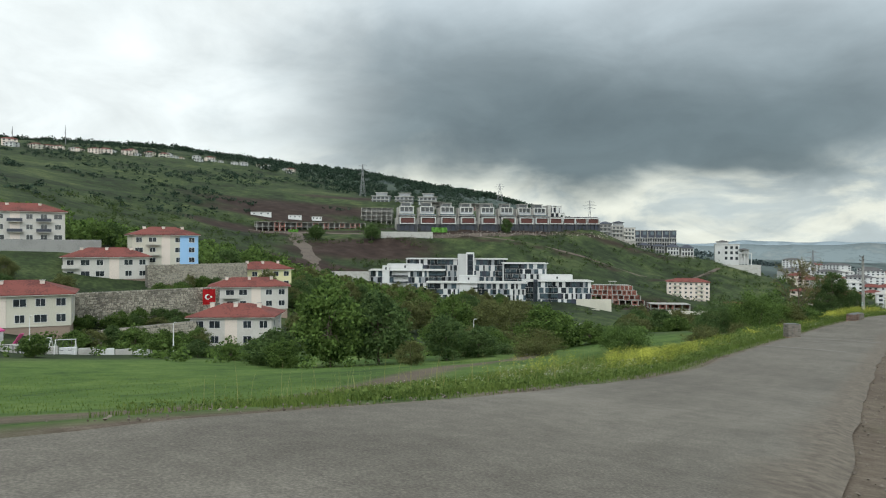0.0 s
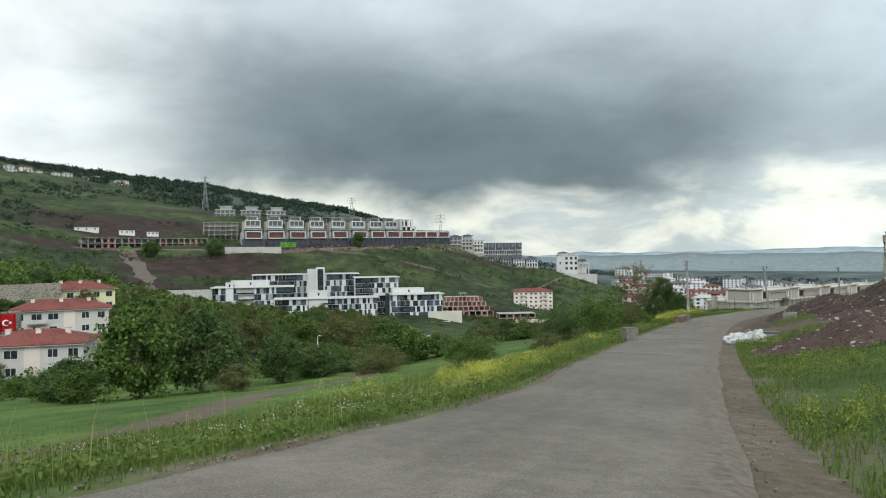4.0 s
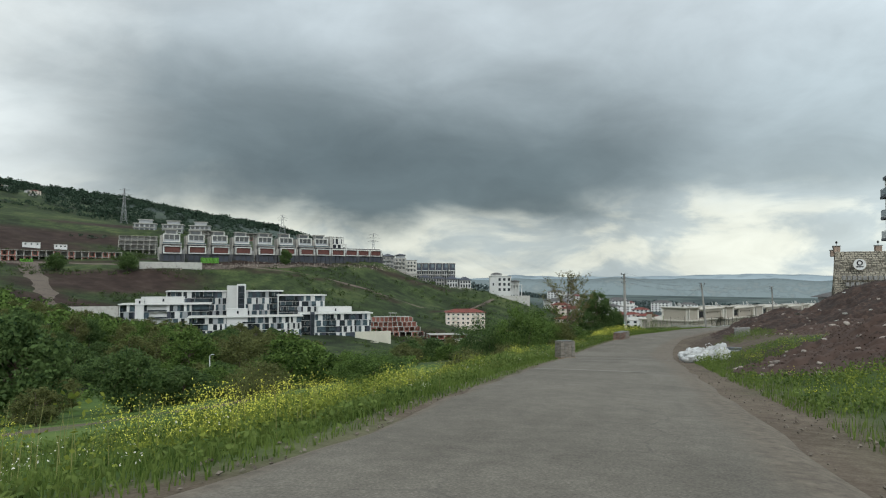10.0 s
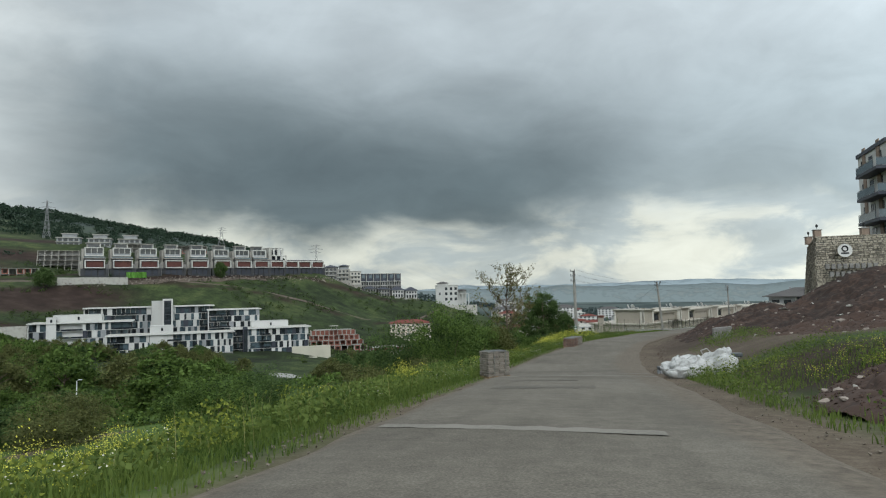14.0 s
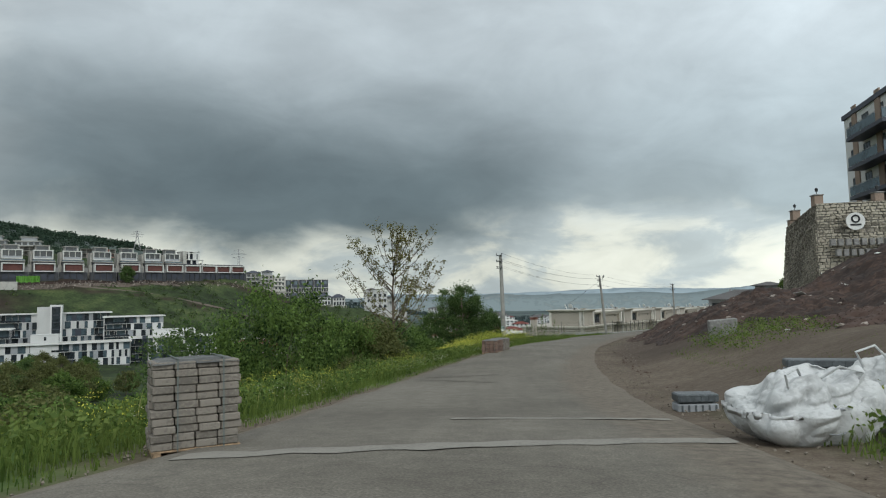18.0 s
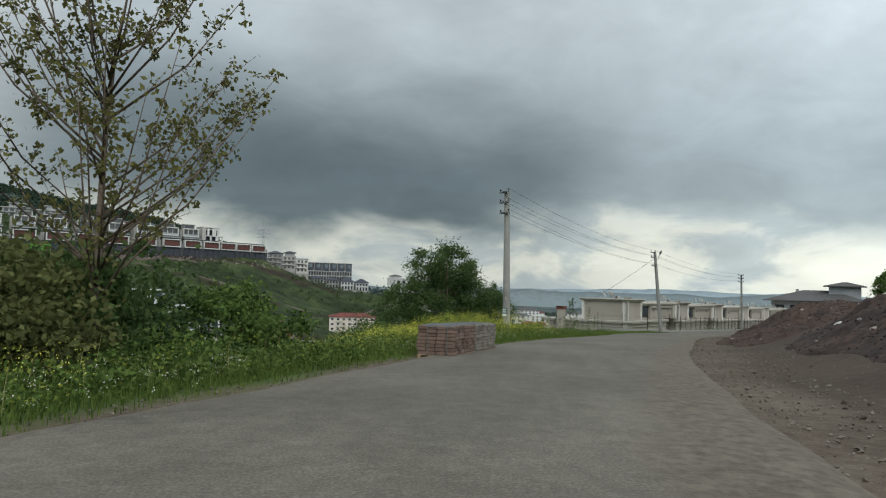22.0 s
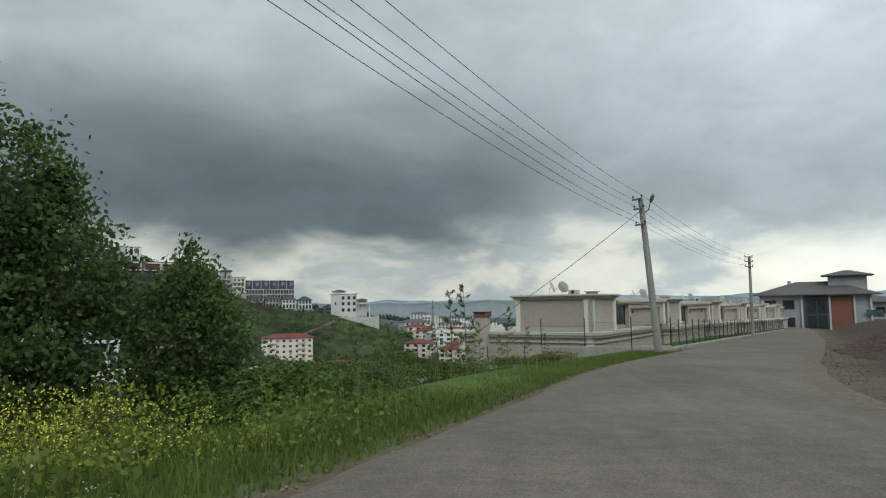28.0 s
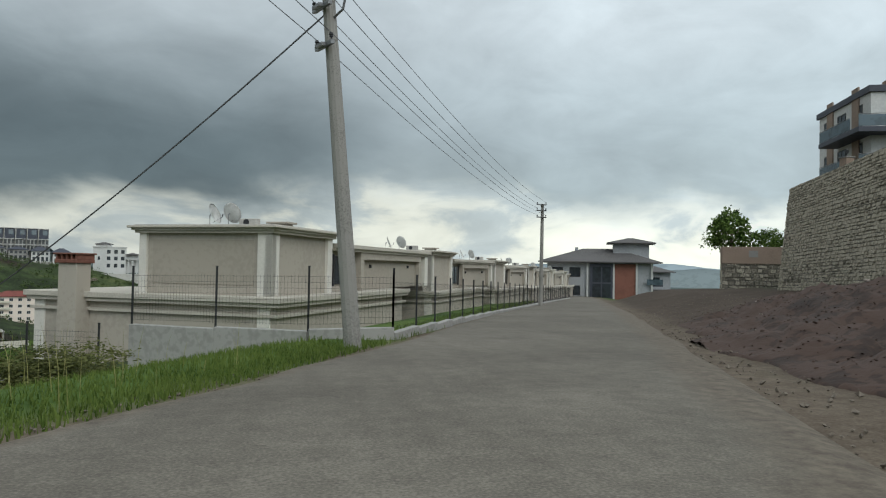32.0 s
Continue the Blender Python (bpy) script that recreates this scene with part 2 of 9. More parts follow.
def asphalt_mat():
    """Old asphalt: pale worn stone chips, darker binder, streaks along the lane, stains and fine cracks."""
    m = bpy.data.materials.new("worn_asphalt")
    m.use_nodes = True
    nt = m.node_tree
    b = nt.nodes["Principled BSDF"]
    b.inputs["Roughness"].default_value, b.inputs["Specular IOR Level"].default_value = 0.9, 0.35
    geo = nt.nodes.new("ShaderNodeNewGeometry")

    def tex(scale, detail, stretch=(1, 1, 1), rough=0.55):
        mp = nt.nodes.new("ShaderNodeMapping")
        mp.inputs["Scale"].default_value = stretch
        nt.links.new(geo.outputs["Position"], mp.inputs[0])
        n = nt.nodes.new("ShaderNodeTexNoise")
        n.inputs["Scale"].default_value, n.inputs["Detail"].default_value, n.inputs["Roughness"].default_value = scale, detail, rough
        nt.links.new(mp.outputs[0], n.inputs["Vector"])
        return n.outputs[0]

    def ma(op, x, y, z=None):
        n = nt.nodes.new("ShaderNodeMath")
        n.operation = op
        for k, v in enumerate((x, y, z)):
            if v is None:
                continue
            if isinstance(v, (int, float)):
                n.inputs[k].default_value = v
            else:
                nt.links.new(v, n.inputs[k])
        return n.outputs[0]

    chips = tex(38, 3)
    tone = ma("MULTIPLY_ADD", tex(0.22, 4), 0.28, 0.055)
    tone = ma("MULTIPLY_ADD", tex(1.3, 5, (1.6, 0.12, 1)), 0.12, tone)
    tone = ma("MULTIPLY_ADD", tex(2.6, 6, rough=0.75), 0.27, tone)
    tone = ma("MULTIPLY_ADD", chips, 0.48, tone)
    r = nt.nodes.new("ShaderNodeValToRGB")
    nt.links.new(tone, r.inputs[0])
    st = ((0.45, (0.050, 0.043, 0.034)), (0.55, (0.090, 0.079, 0.063)), (0.64, (0.124, 0.111, 0.090)), (0.76, (0.195, 0.177, 0.145)))
    while len(r.color_ramp.elements) < len(st):
        r.color_ramp.elements.new(0.5)
    for e, (p, c) in zip(r.color_ramp.elements, st):
        e.position, e.color = p, (*c, 1)
    # fine cracks, only in some areas
    wob = nt.nodes.new("ShaderNodeVectorMath")
    wob.operation = "MULTIPLY_ADD"
    wn_ = nt.nodes.new("ShaderNodeTexNoise")
    wn_.inputs["Scale"].default_value, wn_.inputs["Detail"].default_value = 1.1, 6
    nt.links.new(geo.outputs["Position"], wn_.inputs["Vector"])
    nt.links.new(wn_.outputs["Color"], wob.inputs[0])
    wob.inputs[1].default_value = (0.9, 0.9, 0.9)
    nt.links.new(geo.outputs["Position"], wob.inputs[2])
    vo = nt.nodes.new("ShaderNodeTexVoronoi")
    vo.feature = "DISTANCE_TO_EDGE"
    vo.inputs["Scale"].default_value = 0.42
    nt.links.new(wob.outputs[0], vo.inputs["Vector"])
    crack = nt.nodes.new("ShaderNodeMapRange")
    nt.links.new(vo.outputs["Distance"], crack.inputs[0])
    for k, v in enumerate((0.004, 0.014, 1.0, 0.0)):
        crack.inputs[k + 1].default_value = v
    area = nt.nodes.new("ShaderNodeMapRange")
    nt.links.new(tex(0.16, 3), area.inputs[0])
    for k, v in enumerate((0.50, 0.64, 0.0, 0.40)):
        area.inputs[k + 1].default_value = v
    mix = nt.nodes.new("ShaderNodeMix")
    mix.data_type = "RGBA"
    nt.links.new(ma("MULTIPLY", crack.outputs[0], area.outputs[0]), mix.inputs[0])
    nt.links.new(r.outputs[0], mix.inputs[6])
    mix.inputs[7].default_value = (0.06, 0.054, 0.046, 1)
    att = nt.nodes.new("ShaderNodeAttribute")
    att.attribute_name = "dust"
    patchy = nt.nodes.new("ShaderNodeMapRange")
    nt.links.new(ma("ADD", att.outputs["Fac"], ma("MULTIPLY_ADD", tex(0.9, 6, (1, 0.45, 1)), 0.9, -0.45)), patchy.inputs[0])
    for k, v in enumerate((0.25, 0.75, 0.0, 0.8)):
        patchy.inputs[k + 1].default_value = v
    soil_ = nt.nodes.new("ShaderNodeMix")
    soil_.data_type = "RGBA"
    nt.links.new(patchy.outputs[0], soil_.inputs[0])
    nt.links.new(mix.outputs[2], soil_.inputs[6])
    dr = nt.nodes.new("ShaderNodeValToRGB")
    nt.links.new(tex(5.0, 6, rough=0.7), dr.inputs[0])
    dr.color_ramp.elements[0].position, dr.color_ramp.elements[0].color = 0.35, (0.070, 0.053, 0.039, 1)
    dr.color_ramp.elements[1].position, dr.color_ramp.elements[1].color = 0.68, (0.185, 0.155, 0.118, 1)
    nt.links.new(dr.outputs[0], soil_.inputs[7])
    nt.links.new(soil_.outputs[2], b.inputs["Base Color"])
    bp = nt.nodes.new("ShaderNodeBump")
    bp.inputs["Strength"].default_value, bp.inputs["Distance"].default_value = 0.25, 0.015
    nt.links.new(ma("SUBTRACT", chips, ma("MULTIPLY", crack.outputs[0], 0.6)), bp.inputs["Height"])
    nt.links.new(bp.outputs[0], b.inputs["Normal"])
    return m


M_ASPHALT = asphalt_mat()
M_GRAVEL = mat("dusty_gravel", (0.135, 0.115, 0.092), 0.95, 0.3, 0.5, 5, 0.4, tint=(0.075, 0.058, 0.044), island=0.5)
M_PATCH = mat("pale_concrete_strip", (0.185, 0.172, 0.148), 0.9, 0.15, 0.8, 18, 0.3)
M_TAR = mat("dark_tar_patch", (0.092, 0.082, 0.067), 0.85, 0.25, 0.6, 14, 0.3)
M_EARTH = mat("dark_dug_earth", (0.040, 0.024, 0.018), 0.95, 0.55, 0.5, 3.2, 1.0, tint=(0.018, 0.012, 0.010), island=0.5)
M_CLOD = mat("crumbled_earth", (0.044, 0.027, 0.021), 0.95, 0.4, 0.5, 3.2, 0.3, tint=(0.028, 0.019, 0.015))
M_RUBBLE = mat("rubble_stone", (0.22, 0.19, 0.165), 0.9, 0.3, 0.7, 12, 0.5, rand=0.7, island=0.7)
M_CONC = mat("grey_concrete", (0.36, 0.35, 0.32), 0.85, 0.14, 0.6, 16, 0.25)
M_CONC_D = mat("raw_dark_concrete", (0.20, 0.195, 0.185), 0.9, 0.2, 0.3, 8, 0.3)
M_RAW = mat("raw_grey_beige_concrete", (0.27, 0.26, 0.235), 0.9, 0.18, 0.3, 8, 0.25)
M_POLE = mat("pole_concrete", (0.235, 0.228, 0.21), 0.85, 0.18, 0.8, 24, 0.25, tint=(0.14, 0.137, 0.128))
M_STEEL = mat("dull_galvanised_steel", (0.20, 0.205, 0.21), 0.5, 0.15, 2, 30, 0.1, metal=0.6)
M_DARK = mat("dark_iron", (0.025, 0.026, 0.028), 0.5, 0.2, 2, 30, 0.1, metal=0.3)
M_PLASTER = mat("beige_plaster", (0.355, 0.322, 0.272), 0.9, 0.07, 0.25, 5, 0.0)
M_PLASTER_D = mat("darker_beige_plaster", (0.325, 0.293, 0.245), 0.9, 0.06, 0.25, 5, 0.0)
M_CORNICE = mat("beige_cornice", (0.42, 0.39, 0.335), 0.85, 0.07, 0.4, 12, 0.04)
M_TRIM = mat("cream_trim", (0.60, 0.575, 0.52), 0.8, 0.06, 0.4, 20, 0.05)
M_WHITE = mat("white_render", (0.53, 0.53, 0.515), 0.85, 0.08, 0.12, 6, 0.05)
M_CREAM = mat("cream_render", (0.48, 0.455, 0.375), 0.85, 0.09, 0.12, 6, 0.05)
M_PINKISH = mat("pale_pink_render", (0.60, 0.52, 0.45), 0.85, 0.08, 0.12, 6, 0.05)
M_YELLOW = mat("pale_yellow_render", (0.62, 0.58, 0.33), 0.85, 0.08, 0.12, 6, 0.05)
M_HOUSE = mat("weathered_off_white_render", (0.45, 0.43, 0.39), 0.9, 0.10, 0.3, 5, 0.08, tint=(0.40, 0.375, 0.33))
M_BLOCK = mat("smooth_grey_wall", (0.27, 0.265, 0.25), 0.9, 0.14, 0.25, 5, 0.15)
M_PALE = mat("pale_grey_render", (0.43, 0.43, 0.415), 0.85, 0.1, 0.12, 6, 0.05)
M_REDPANEL = mat("dark_red_panel", (0.088, 0.034, 0.028), 0.8, 0.2, 0.4, 5, 0.1)
M_SLATE = mat("dark_slate_cladding", (0.048, 0.050, 0.055), 0.8, 0.2, 0.3, 3, 0.1)
M_BLUE = mat("sky_blue_render", (0.27, 0.45, 0.66), 0.85, 0.06, 0.12, 6, 0.05)
M_BASE = mat("brown_plinth", (0.24, 0.18, 0.14), 0.9, 0.1, 0.3, 8, 0.1)
M_TILE = mat("red_roof_tile", (0.125, 0.034, 0.026), 0.85, 0.35, 0.25, 3, 0.4)
M_TILE_G = mat("grey_shingle", (0.078, 0.074, 0.073), 0.85, 0.2, 0.15, 4, 0.3)
M_GLASS = mat("dark_window_glass", (0.022, 0.027, 0.032), 0.12, 0.3, 0.3, 1.0, 0.0, spec=0.6)
M_GLASS_B = mat("bluish_window_glass", (0.06, 0.085, 0.10), 0.1, 0.3, 0.3, 1.0, 0.0, spec=0.7)
M_CLAD = mat("dark_blue_cladding", (0.035, 0.04, 0.055), 0.5, 0.1, 0.3, 3, 0.05)
M_GREYCLAD = mat("mid_grey_cladding", (0.26, 0.27, 0.28), 0.7, 0.1, 0.3, 3, 0.05)
M_BRICK = mat("red_hollow_brick", (0.20, 0.082, 0.062), 0.9, 0.25, 0.4, 3, 0.2)
M_TERRA = mat("terracotta_cladding", (0.165, 0.068, 0.048), 0.8, 0.15, 0.4, 5, 0.2)
M_STONE = mat("rough_wall_stone", (0.275, 0.25, 0.20), 0.95, 0.35, 0.25, 6, 0.5, tint=(0.125, 0.112, 0.09), rand=0.5, island=0.5)
M_MORTAR = mat("wall_mortar", (0.125, 0.115, 0.10), 0.95, 0.2, 0.4, 10, 0.4)
M_PAVER_G = mat("grey_paver", (0.175, 0.155, 0.13), 0.9, 0.2, 2.0, 25, 0.35, rand=0.45)
M_PAVER_R = mat("red_paver", (0.150, 0.100, 0.078), 0.9, 0.2, 2.0, 25, 0.35, rand=0.45)
M_WOOD = mat("weathered_pallet_wood", (0.26, 0.18, 0.11), 0.85, 0.25, 2.0, 18, 0.3)
M_WRAP = mat("dark_film_cover", (0.07, 0.07, 0.066), 0.45, 0.3, 2.0, 9, 0.4)
M_STRAP = mat("dull_grey_strap", (0.11, 0.13, 0.12), 0.5, 0.1, 2, 20, 0.0)
M_BAG = mat("woven_white_sack", (0.43, 0.435, 0.43), 0.65, 0.14, 1.5, 14, 0.35)
M_PLASTIC_D = mat("dark_grey_plastic", (0.075, 0.085, 0.09), 0.5, 0.2, 1.5, 10, 0.1)
M_BARK = mat("grey_brown_bark", (0.13, 0.10, 0.075), 0.95, 0.25, 2, 14, 0.6)
M_SHEET = mat("green_tarpaulin", (0.15, 0.36, 0.06), 0.6, 0.1, 0.5, 4, 0.1)
M_FLAG = mat("red_cloth", (0.55, 0.015, 0.02), 0.8, 0.1, 1, 10, 0.1)
M_DISH = mat("off_white_dish", (0.60, 0.60, 0.58), 0.5, 0.06, 1, 10, 0.0)
M_SIGN = mat("green_sign_board", (0.05, 0.13, 0.09), 0.5, 0.15, 2, 12, 0.0)
M_SIGNW = mat("white_sign_paint", (0.72, 0.73, 0.70), 0.6, 0.1, 2, 12, 0.0)
M_WIRE = mat("black_cable", (0.07, 0.07, 0.075), 0.6, 0.1, 2, 12, 0.0)
L_MAPLE = leaf_mat("maple_leaves", (0.026, 0.054, 0.020), (0.105, 0.160, 0.054), 0.38)
L_YOUNG = leaf_mat("young_bronze_leaves", (0.055, 0.062, 0.022), (0.165, 0.155, 0.055), 0.35)
L_BUSH = leaf_mat("bush_leaves", (0.012, 0.032, 0.009), (0.120, 0.185, 0.046), 0.3)
L_SCRUB = leaf_mat("hillside_scrub_leaves", (0.016, 0.030, 0.011), (0.070, 0.100, 0.034), 0.25, 0.08)
L_OLIVE = leaf_mat("olive_leaves", (0.045, 0.060, 0.022), (0.142, 0.152, 0.056), 0.3)
# these two far greens hold a painted bluish haze, stronger on the plain
L_FAR = leaf_mat("hazed_wood_leaves", (0.013, 0.027, 0.019), (0.038, 0.062, 0.040), 0.2, 0.05)
L_PLAIN = leaf_mat("hazed_plain_leaves", (0.032, 0.048, 0.048), (0.066, 0.088, 0.085), 0.2, 0.05)
L_GRASS = leaf_mat("grass_blades", (0.042, 0.080, 0.016), (0.138, 0.190, 0.046), 0.35, 0.45)
L_WEED = leaf_mat("weed_leaves", (0.040, 0.076, 0.018), (0.138, 0.185, 0.048), 0.3)
L_LIME = leaf_mat("mustard_leaves", (0.070, 0.110, 0.022), (0.235, 0.270, 0.050), 0.3)
L_STRAW = leaf_mat("seed_stalks", (0.16, 0.17, 0.05), (0.30, 0.29, 0.12), 0.3)
L_MUSTARD = leaf_mat("yellow_blossom", (0.52, 0.50, 0.05), (0.72, 0.70, 0.13), 0.3)
L_DAISY = leaf_mat("white_blossom", (0.58, 0.57, 0.48), (0.78, 0.76, 0.68), 0.3)

# ---- mesh helpers ----


def part(name, bm, material, parent, label="", loc=None, smooth=False):
    me = bpy.data.meshes.new(name)
    bm.to_mesh(me)
    bm.free()
    me.materials.append(material)
    if smooth:
        me.polygons.foreach_set("use_smooth", [True] * len(me.polygons))
    ob = new(name, me)
    if parent is not None:
        ob.parent = parent
    if loc is not None:
        ob.location = loc
    if label:
        ob["label"] = label
    return ob


def piece(name, me, parent, m=None):
    """One more object on a mesh that is shared."""
    ob = new(name, me)
    ob.parent = parent
    if m is not None:
        ob.matrix_basis = m
    return ob


def thing(name, label, category, m=None, group="", kind=""):
    ob = new(name)
    if m is not None:
        ob.matrix_basis = m
    return tagged(ob, label, category, group, kind)


def box(bm, x0, y0, z0, x1, y1, z1, bev=0.0):
    g = bmesh.ops.create_cube(bm, size=1)
    bmesh.ops.transform(bm, matrix=Matrix.Translation(((x0 + x1) / 2, (y0 + y1) / 2, (z0 + z1) / 2)) @ Matrix.Diagonal((x1 - x0, y1 - y0, z1 - z0, 1)), verts=g["verts"])
    if bev:
        ed = list({e for v in g["verts"] for e in v.link_edges})
        bmesh.ops.bevel(bm, geom=ed, offset=bev, segments=1, affect="EDGES")
    return bm


def boxed(*a, bev=0.0):
    return box(bmesh.new(), *a, bev=bev)


def box_mesh(name, material, *a, bev=0.0):
    bm = boxed(*a, bev=bev)
    me = bpy.data.meshes.new(name)
    bm.to_mesh(me)
    bm.free()
    me.materials.append(material)
    return me


def tube(bm, pts, radii, sides=8):
    """A tapered tube through points."""
    rings = []
    pts = [Vector(p) for p in pts]
    for i, p in enumerate(pts):
        d = (pts[min(i + 1, len(pts) - 1)] - pts[max(i - 1, 0)]).normalized()
        a = d.orthogonal().normalized()
        b = d.cross(a)
        rings.append([bm.verts.new(p + radii[i] * (math.cos(2 * math.pi * k / sides) * a + math.sin(2 * math.pi * k / sides) * b)) for k in range(sides)])
    for r0, r1 in zip(rings, rings[1:]):
        # match the start of each ring to the nearest one of the last
        k0 = min(range(sides), key=lambda k: (r1[k].co - r0[0].co).length)
        for k in range(sides):
            bm.faces.new((r0[k], r0[(k + 1) % sides], r1[(k + 1 + k0) % sides], r1[(k + k0) % sides]))
    bm.faces.new(rings[0][::-1])
    bm.faces.new(rings[-1])
    return bm


def quads_mesh(name, v, material, parent=None, n=4):
    """A mesh from an array of separate faces of n corners."""
    v = np.asarray(v, np.float32).reshape(-1, 3)
    k = len(v) // n
    me = bpy.data.meshes.new(name)
    me.vertices.add(len(v))
    me.vertices.foreach_set("co", v.ravel())
    me.loops.add(len(v))
    me.loops.foreach_set("vertex_index", np.arange(len(v), dtype=np.int32))
    me.polygons.add(k)
    me.polygons.foreach_set("loop_start", np.arange(0, len(v), n, dtype=np.int32))
    me.polygons.foreach_set("loop_total", np.full(k, n, np.int32))
    me.update()
    me.materials.append(material)
    ob = new(name, me)
    if parent is not None:
        ob.parent = parent
    return ob


def leaf_quads(centres, size, up=0.35, seed=0):
    """Pointed leaves, four corners each, turned at random about their centres."""
    r = np.random.default_rng(seed)
    n = len(centres)
    a = r.normal(size=(n, 3))
    a /= np.linalg.norm(a, axis=1, keepdims=True)
    nrm = r.normal(size=(n, 3)) + (0, 0, up)
    b = np.cross(nrm, a)
    b /= np.linalg.norm(b, axis=1, keepdims=True) + 1e-9
    s = (np.asarray(size) * r.uniform(0.6, 1.3, n))[:, None]
    c = np.asarray(centres)
    return np.stack([c - a * s, c + b * s * 0.62 + a * s * 0.1, c + a * s, c - b * s * 0.62 + a * s * 0.1], 1)


def chunk_tris(centres, size, seed=0, flat=0.65):
    """Small angular lumps, six corners each, turned at random."""
    r = np.random.default_rng(seed)
    c = np.asarray(centres, float)
    n = len(c)
    s = np.broadcast_to(np.asarray(size, float), (n,))
    az = r.uniform(0, 2 * math.pi, n)
    ax = np.stack([np.cos(az), np.sin(az), r.normal(size=n) * 0.25], 1)
    ay = np.stack([-np.sin(az), np.cos(az), r.normal(size=n) * 0.25], 1)
    up = np.stack([r.normal(size=n) * 0.2, r.normal(size=n) * 0.2, np.full(n, flat)], 1)
    k = s[:, None] * r.uniform(0.6, 1.3, (n, 3))
    P = [c + ax * k[:, :1], c + ay * k[:, 1:2], c - ax * k[:, 1:2] * 0.8, c - ay * k[:, :1] * 0.8, c + up * k[:, 2:], c - up * k[:, 2:]]
    return np.concatenate([np.stack([P[i], P[(i + 1) % 4], P[top]] if top == 4 else [P[(i + 1) % 4], P[i], P[top]], 1) for i in range(4) for top in (4, 5)])


def smooth_step(a, b, x):
    t = np.clip((np.asarray(x, float) - a) / (b - a), 0, 1)
    return t * t * (3 - 2 * t)


# ---- ground ----
ROAD_Y = [-220, -128, -105, -85, -70, -50, -36, -20, -5, 9, 20, 34, 60, 112, 150]
ROAD_L = [-1.5, -1.5, -1.2, -2.0, -2.7, -3.5, -2.7, -0.2, 2.8, 6.8, 9.8, 15.6, 26.0, 47.5, 63]
ROAD_R = [5.5, 5.0, 4.3, 4.3, 4.6, 4.9, 5.5, 7.2, 10.5, 13.5, 17.5, 24, 35.5, 57, 72]
PROF_Y = [-220, -128, -120, -112, -104, -95, -80, -67, -57, -50, -43, -36, -29, -22, -16, -10, 0, 6, 12, 17, 34, 75, 150]
PROF_Z = [12.5, 9.1, 7.85, 6.8, 5.8, 5.15, 3.8, 2.6, 1.65, 1.1, 0.7, 0.42, 0.25, 0.1, -0.08, -0.3, -0.72, -0.98, -1.15, -1.33, -2.05, -3.4, -5.6]


def soft_interp(y, ys, zs, w=4.0):
    y = np.asarray(y, float)
    return sum(np.interp(y + o * w, ys, zs) * k for o, k in ((-1, 0.25), (-0.5, 0.2), (0, 0.1), (0.5, 0.2), (1, 0.25)))


def road_l(y):
    return soft_interp(y, ROAD_Y, ROAD_L)


def road_r(y):
    return soft_interp(y, ROAD_Y, ROAD_R)


def road_z(y):
    return soft_interp(y, PROF_Y, PROF_Z)


NEAR_SPOTS = [(-18, -112, 4.2), (-20, -102, 2.9), (-23, -87, 1.0), (-47, -75, -3.5), (-42, -29, -7), (-36, -109, 1.7), (-64, -98, -1.7), (-64, -18, -9.7),
              (-15, -45, -1.8), (-12, -5, -3.2), (-25, 10, -7), (2, 62, -6), (14, 90, -8), (-15, 40, -7), (-30, 70, -14), (16, -80, 5.5), (13, -55, 3.2), (24, -45, 3.4),
              (27, -14, 3.4), (40, -60, 7), (32, 18, -0.6), (44, 52, -1.2), (56, 82, -2.0), (75, 122, -4.8), (60, -110, 9), (5, -180, 13)]
VALLEY_SPOTS = [(-103, -46, -9.8), (-138, -13, -9.0), (-152, -40, -5.5), (-166, -36, -1.5), (-128, -71, -7.6), (-172, -16, 2.0), (-161, 13, -6.5), (-201, -39, 9.5), (-257, 173, -15),
                (-225, 165, -19), (-156, 221, -24), (-148, 300, -31), (-123, 373, -30), (-60, 120, -24), (-60, 250, -34), (20, 200, -22), (60, 260, -20), (0, 420, -38),
                (-277, 155, -11.5), (-138, 335, -24), (100, 190, -7), (-30, -170, 8), (60, 10, 7), (110, 90, -1), (200, -60, 12), (40, -260, 17)]
HILL_SPOTS = [(-268, 450, 24.5), (-397, 370, 25.8), (-212, 563, -3.4), (-134, 512, -6), (-398, 260, 19.7), (-427, 228, 20), (-570, 519, 70.6), (-529, 799, 79), (-1298, 383, 187),
              (-1172, 629, 191), (-861, 840, 142), (-606, 904, 91), (-464, 469, 57), (-334, 300, 20), (-305, 350, 21), (-276, 400, 21.5), (-252, 458, 22.5), (-240, 488, 23), (-285, 290, 2), (-228, 350, -2), (-174, 444, -13), (-900, 100, 120), (-520, 60, 60),
              (-320, -90, 38), (-230, -220, 30), (-700, -500, 90), (-1700, 900, 150), (-950, 1300, 40), (-420, 1050, 10), (-640, 640, 82)]
PLAIN_SPOTS = [(60, 700, -44), (300, 600, -42), (-60, 650, -42), (0, 1500, -58), (1000, 1500, -58), (-500, 2500, -58), (0, 4800, -55), (3000, 2000, -58), (-3000, 4200, -30),
               (3200, 4800, -58), (-2500, 1500, 90), (500, 200, -15), (1500, -300, 0), (600, -800, 20), (-1500, -1500, 90), (3500, -2500, 0), (-4500, 0, 100), (0, -4500, 20)]
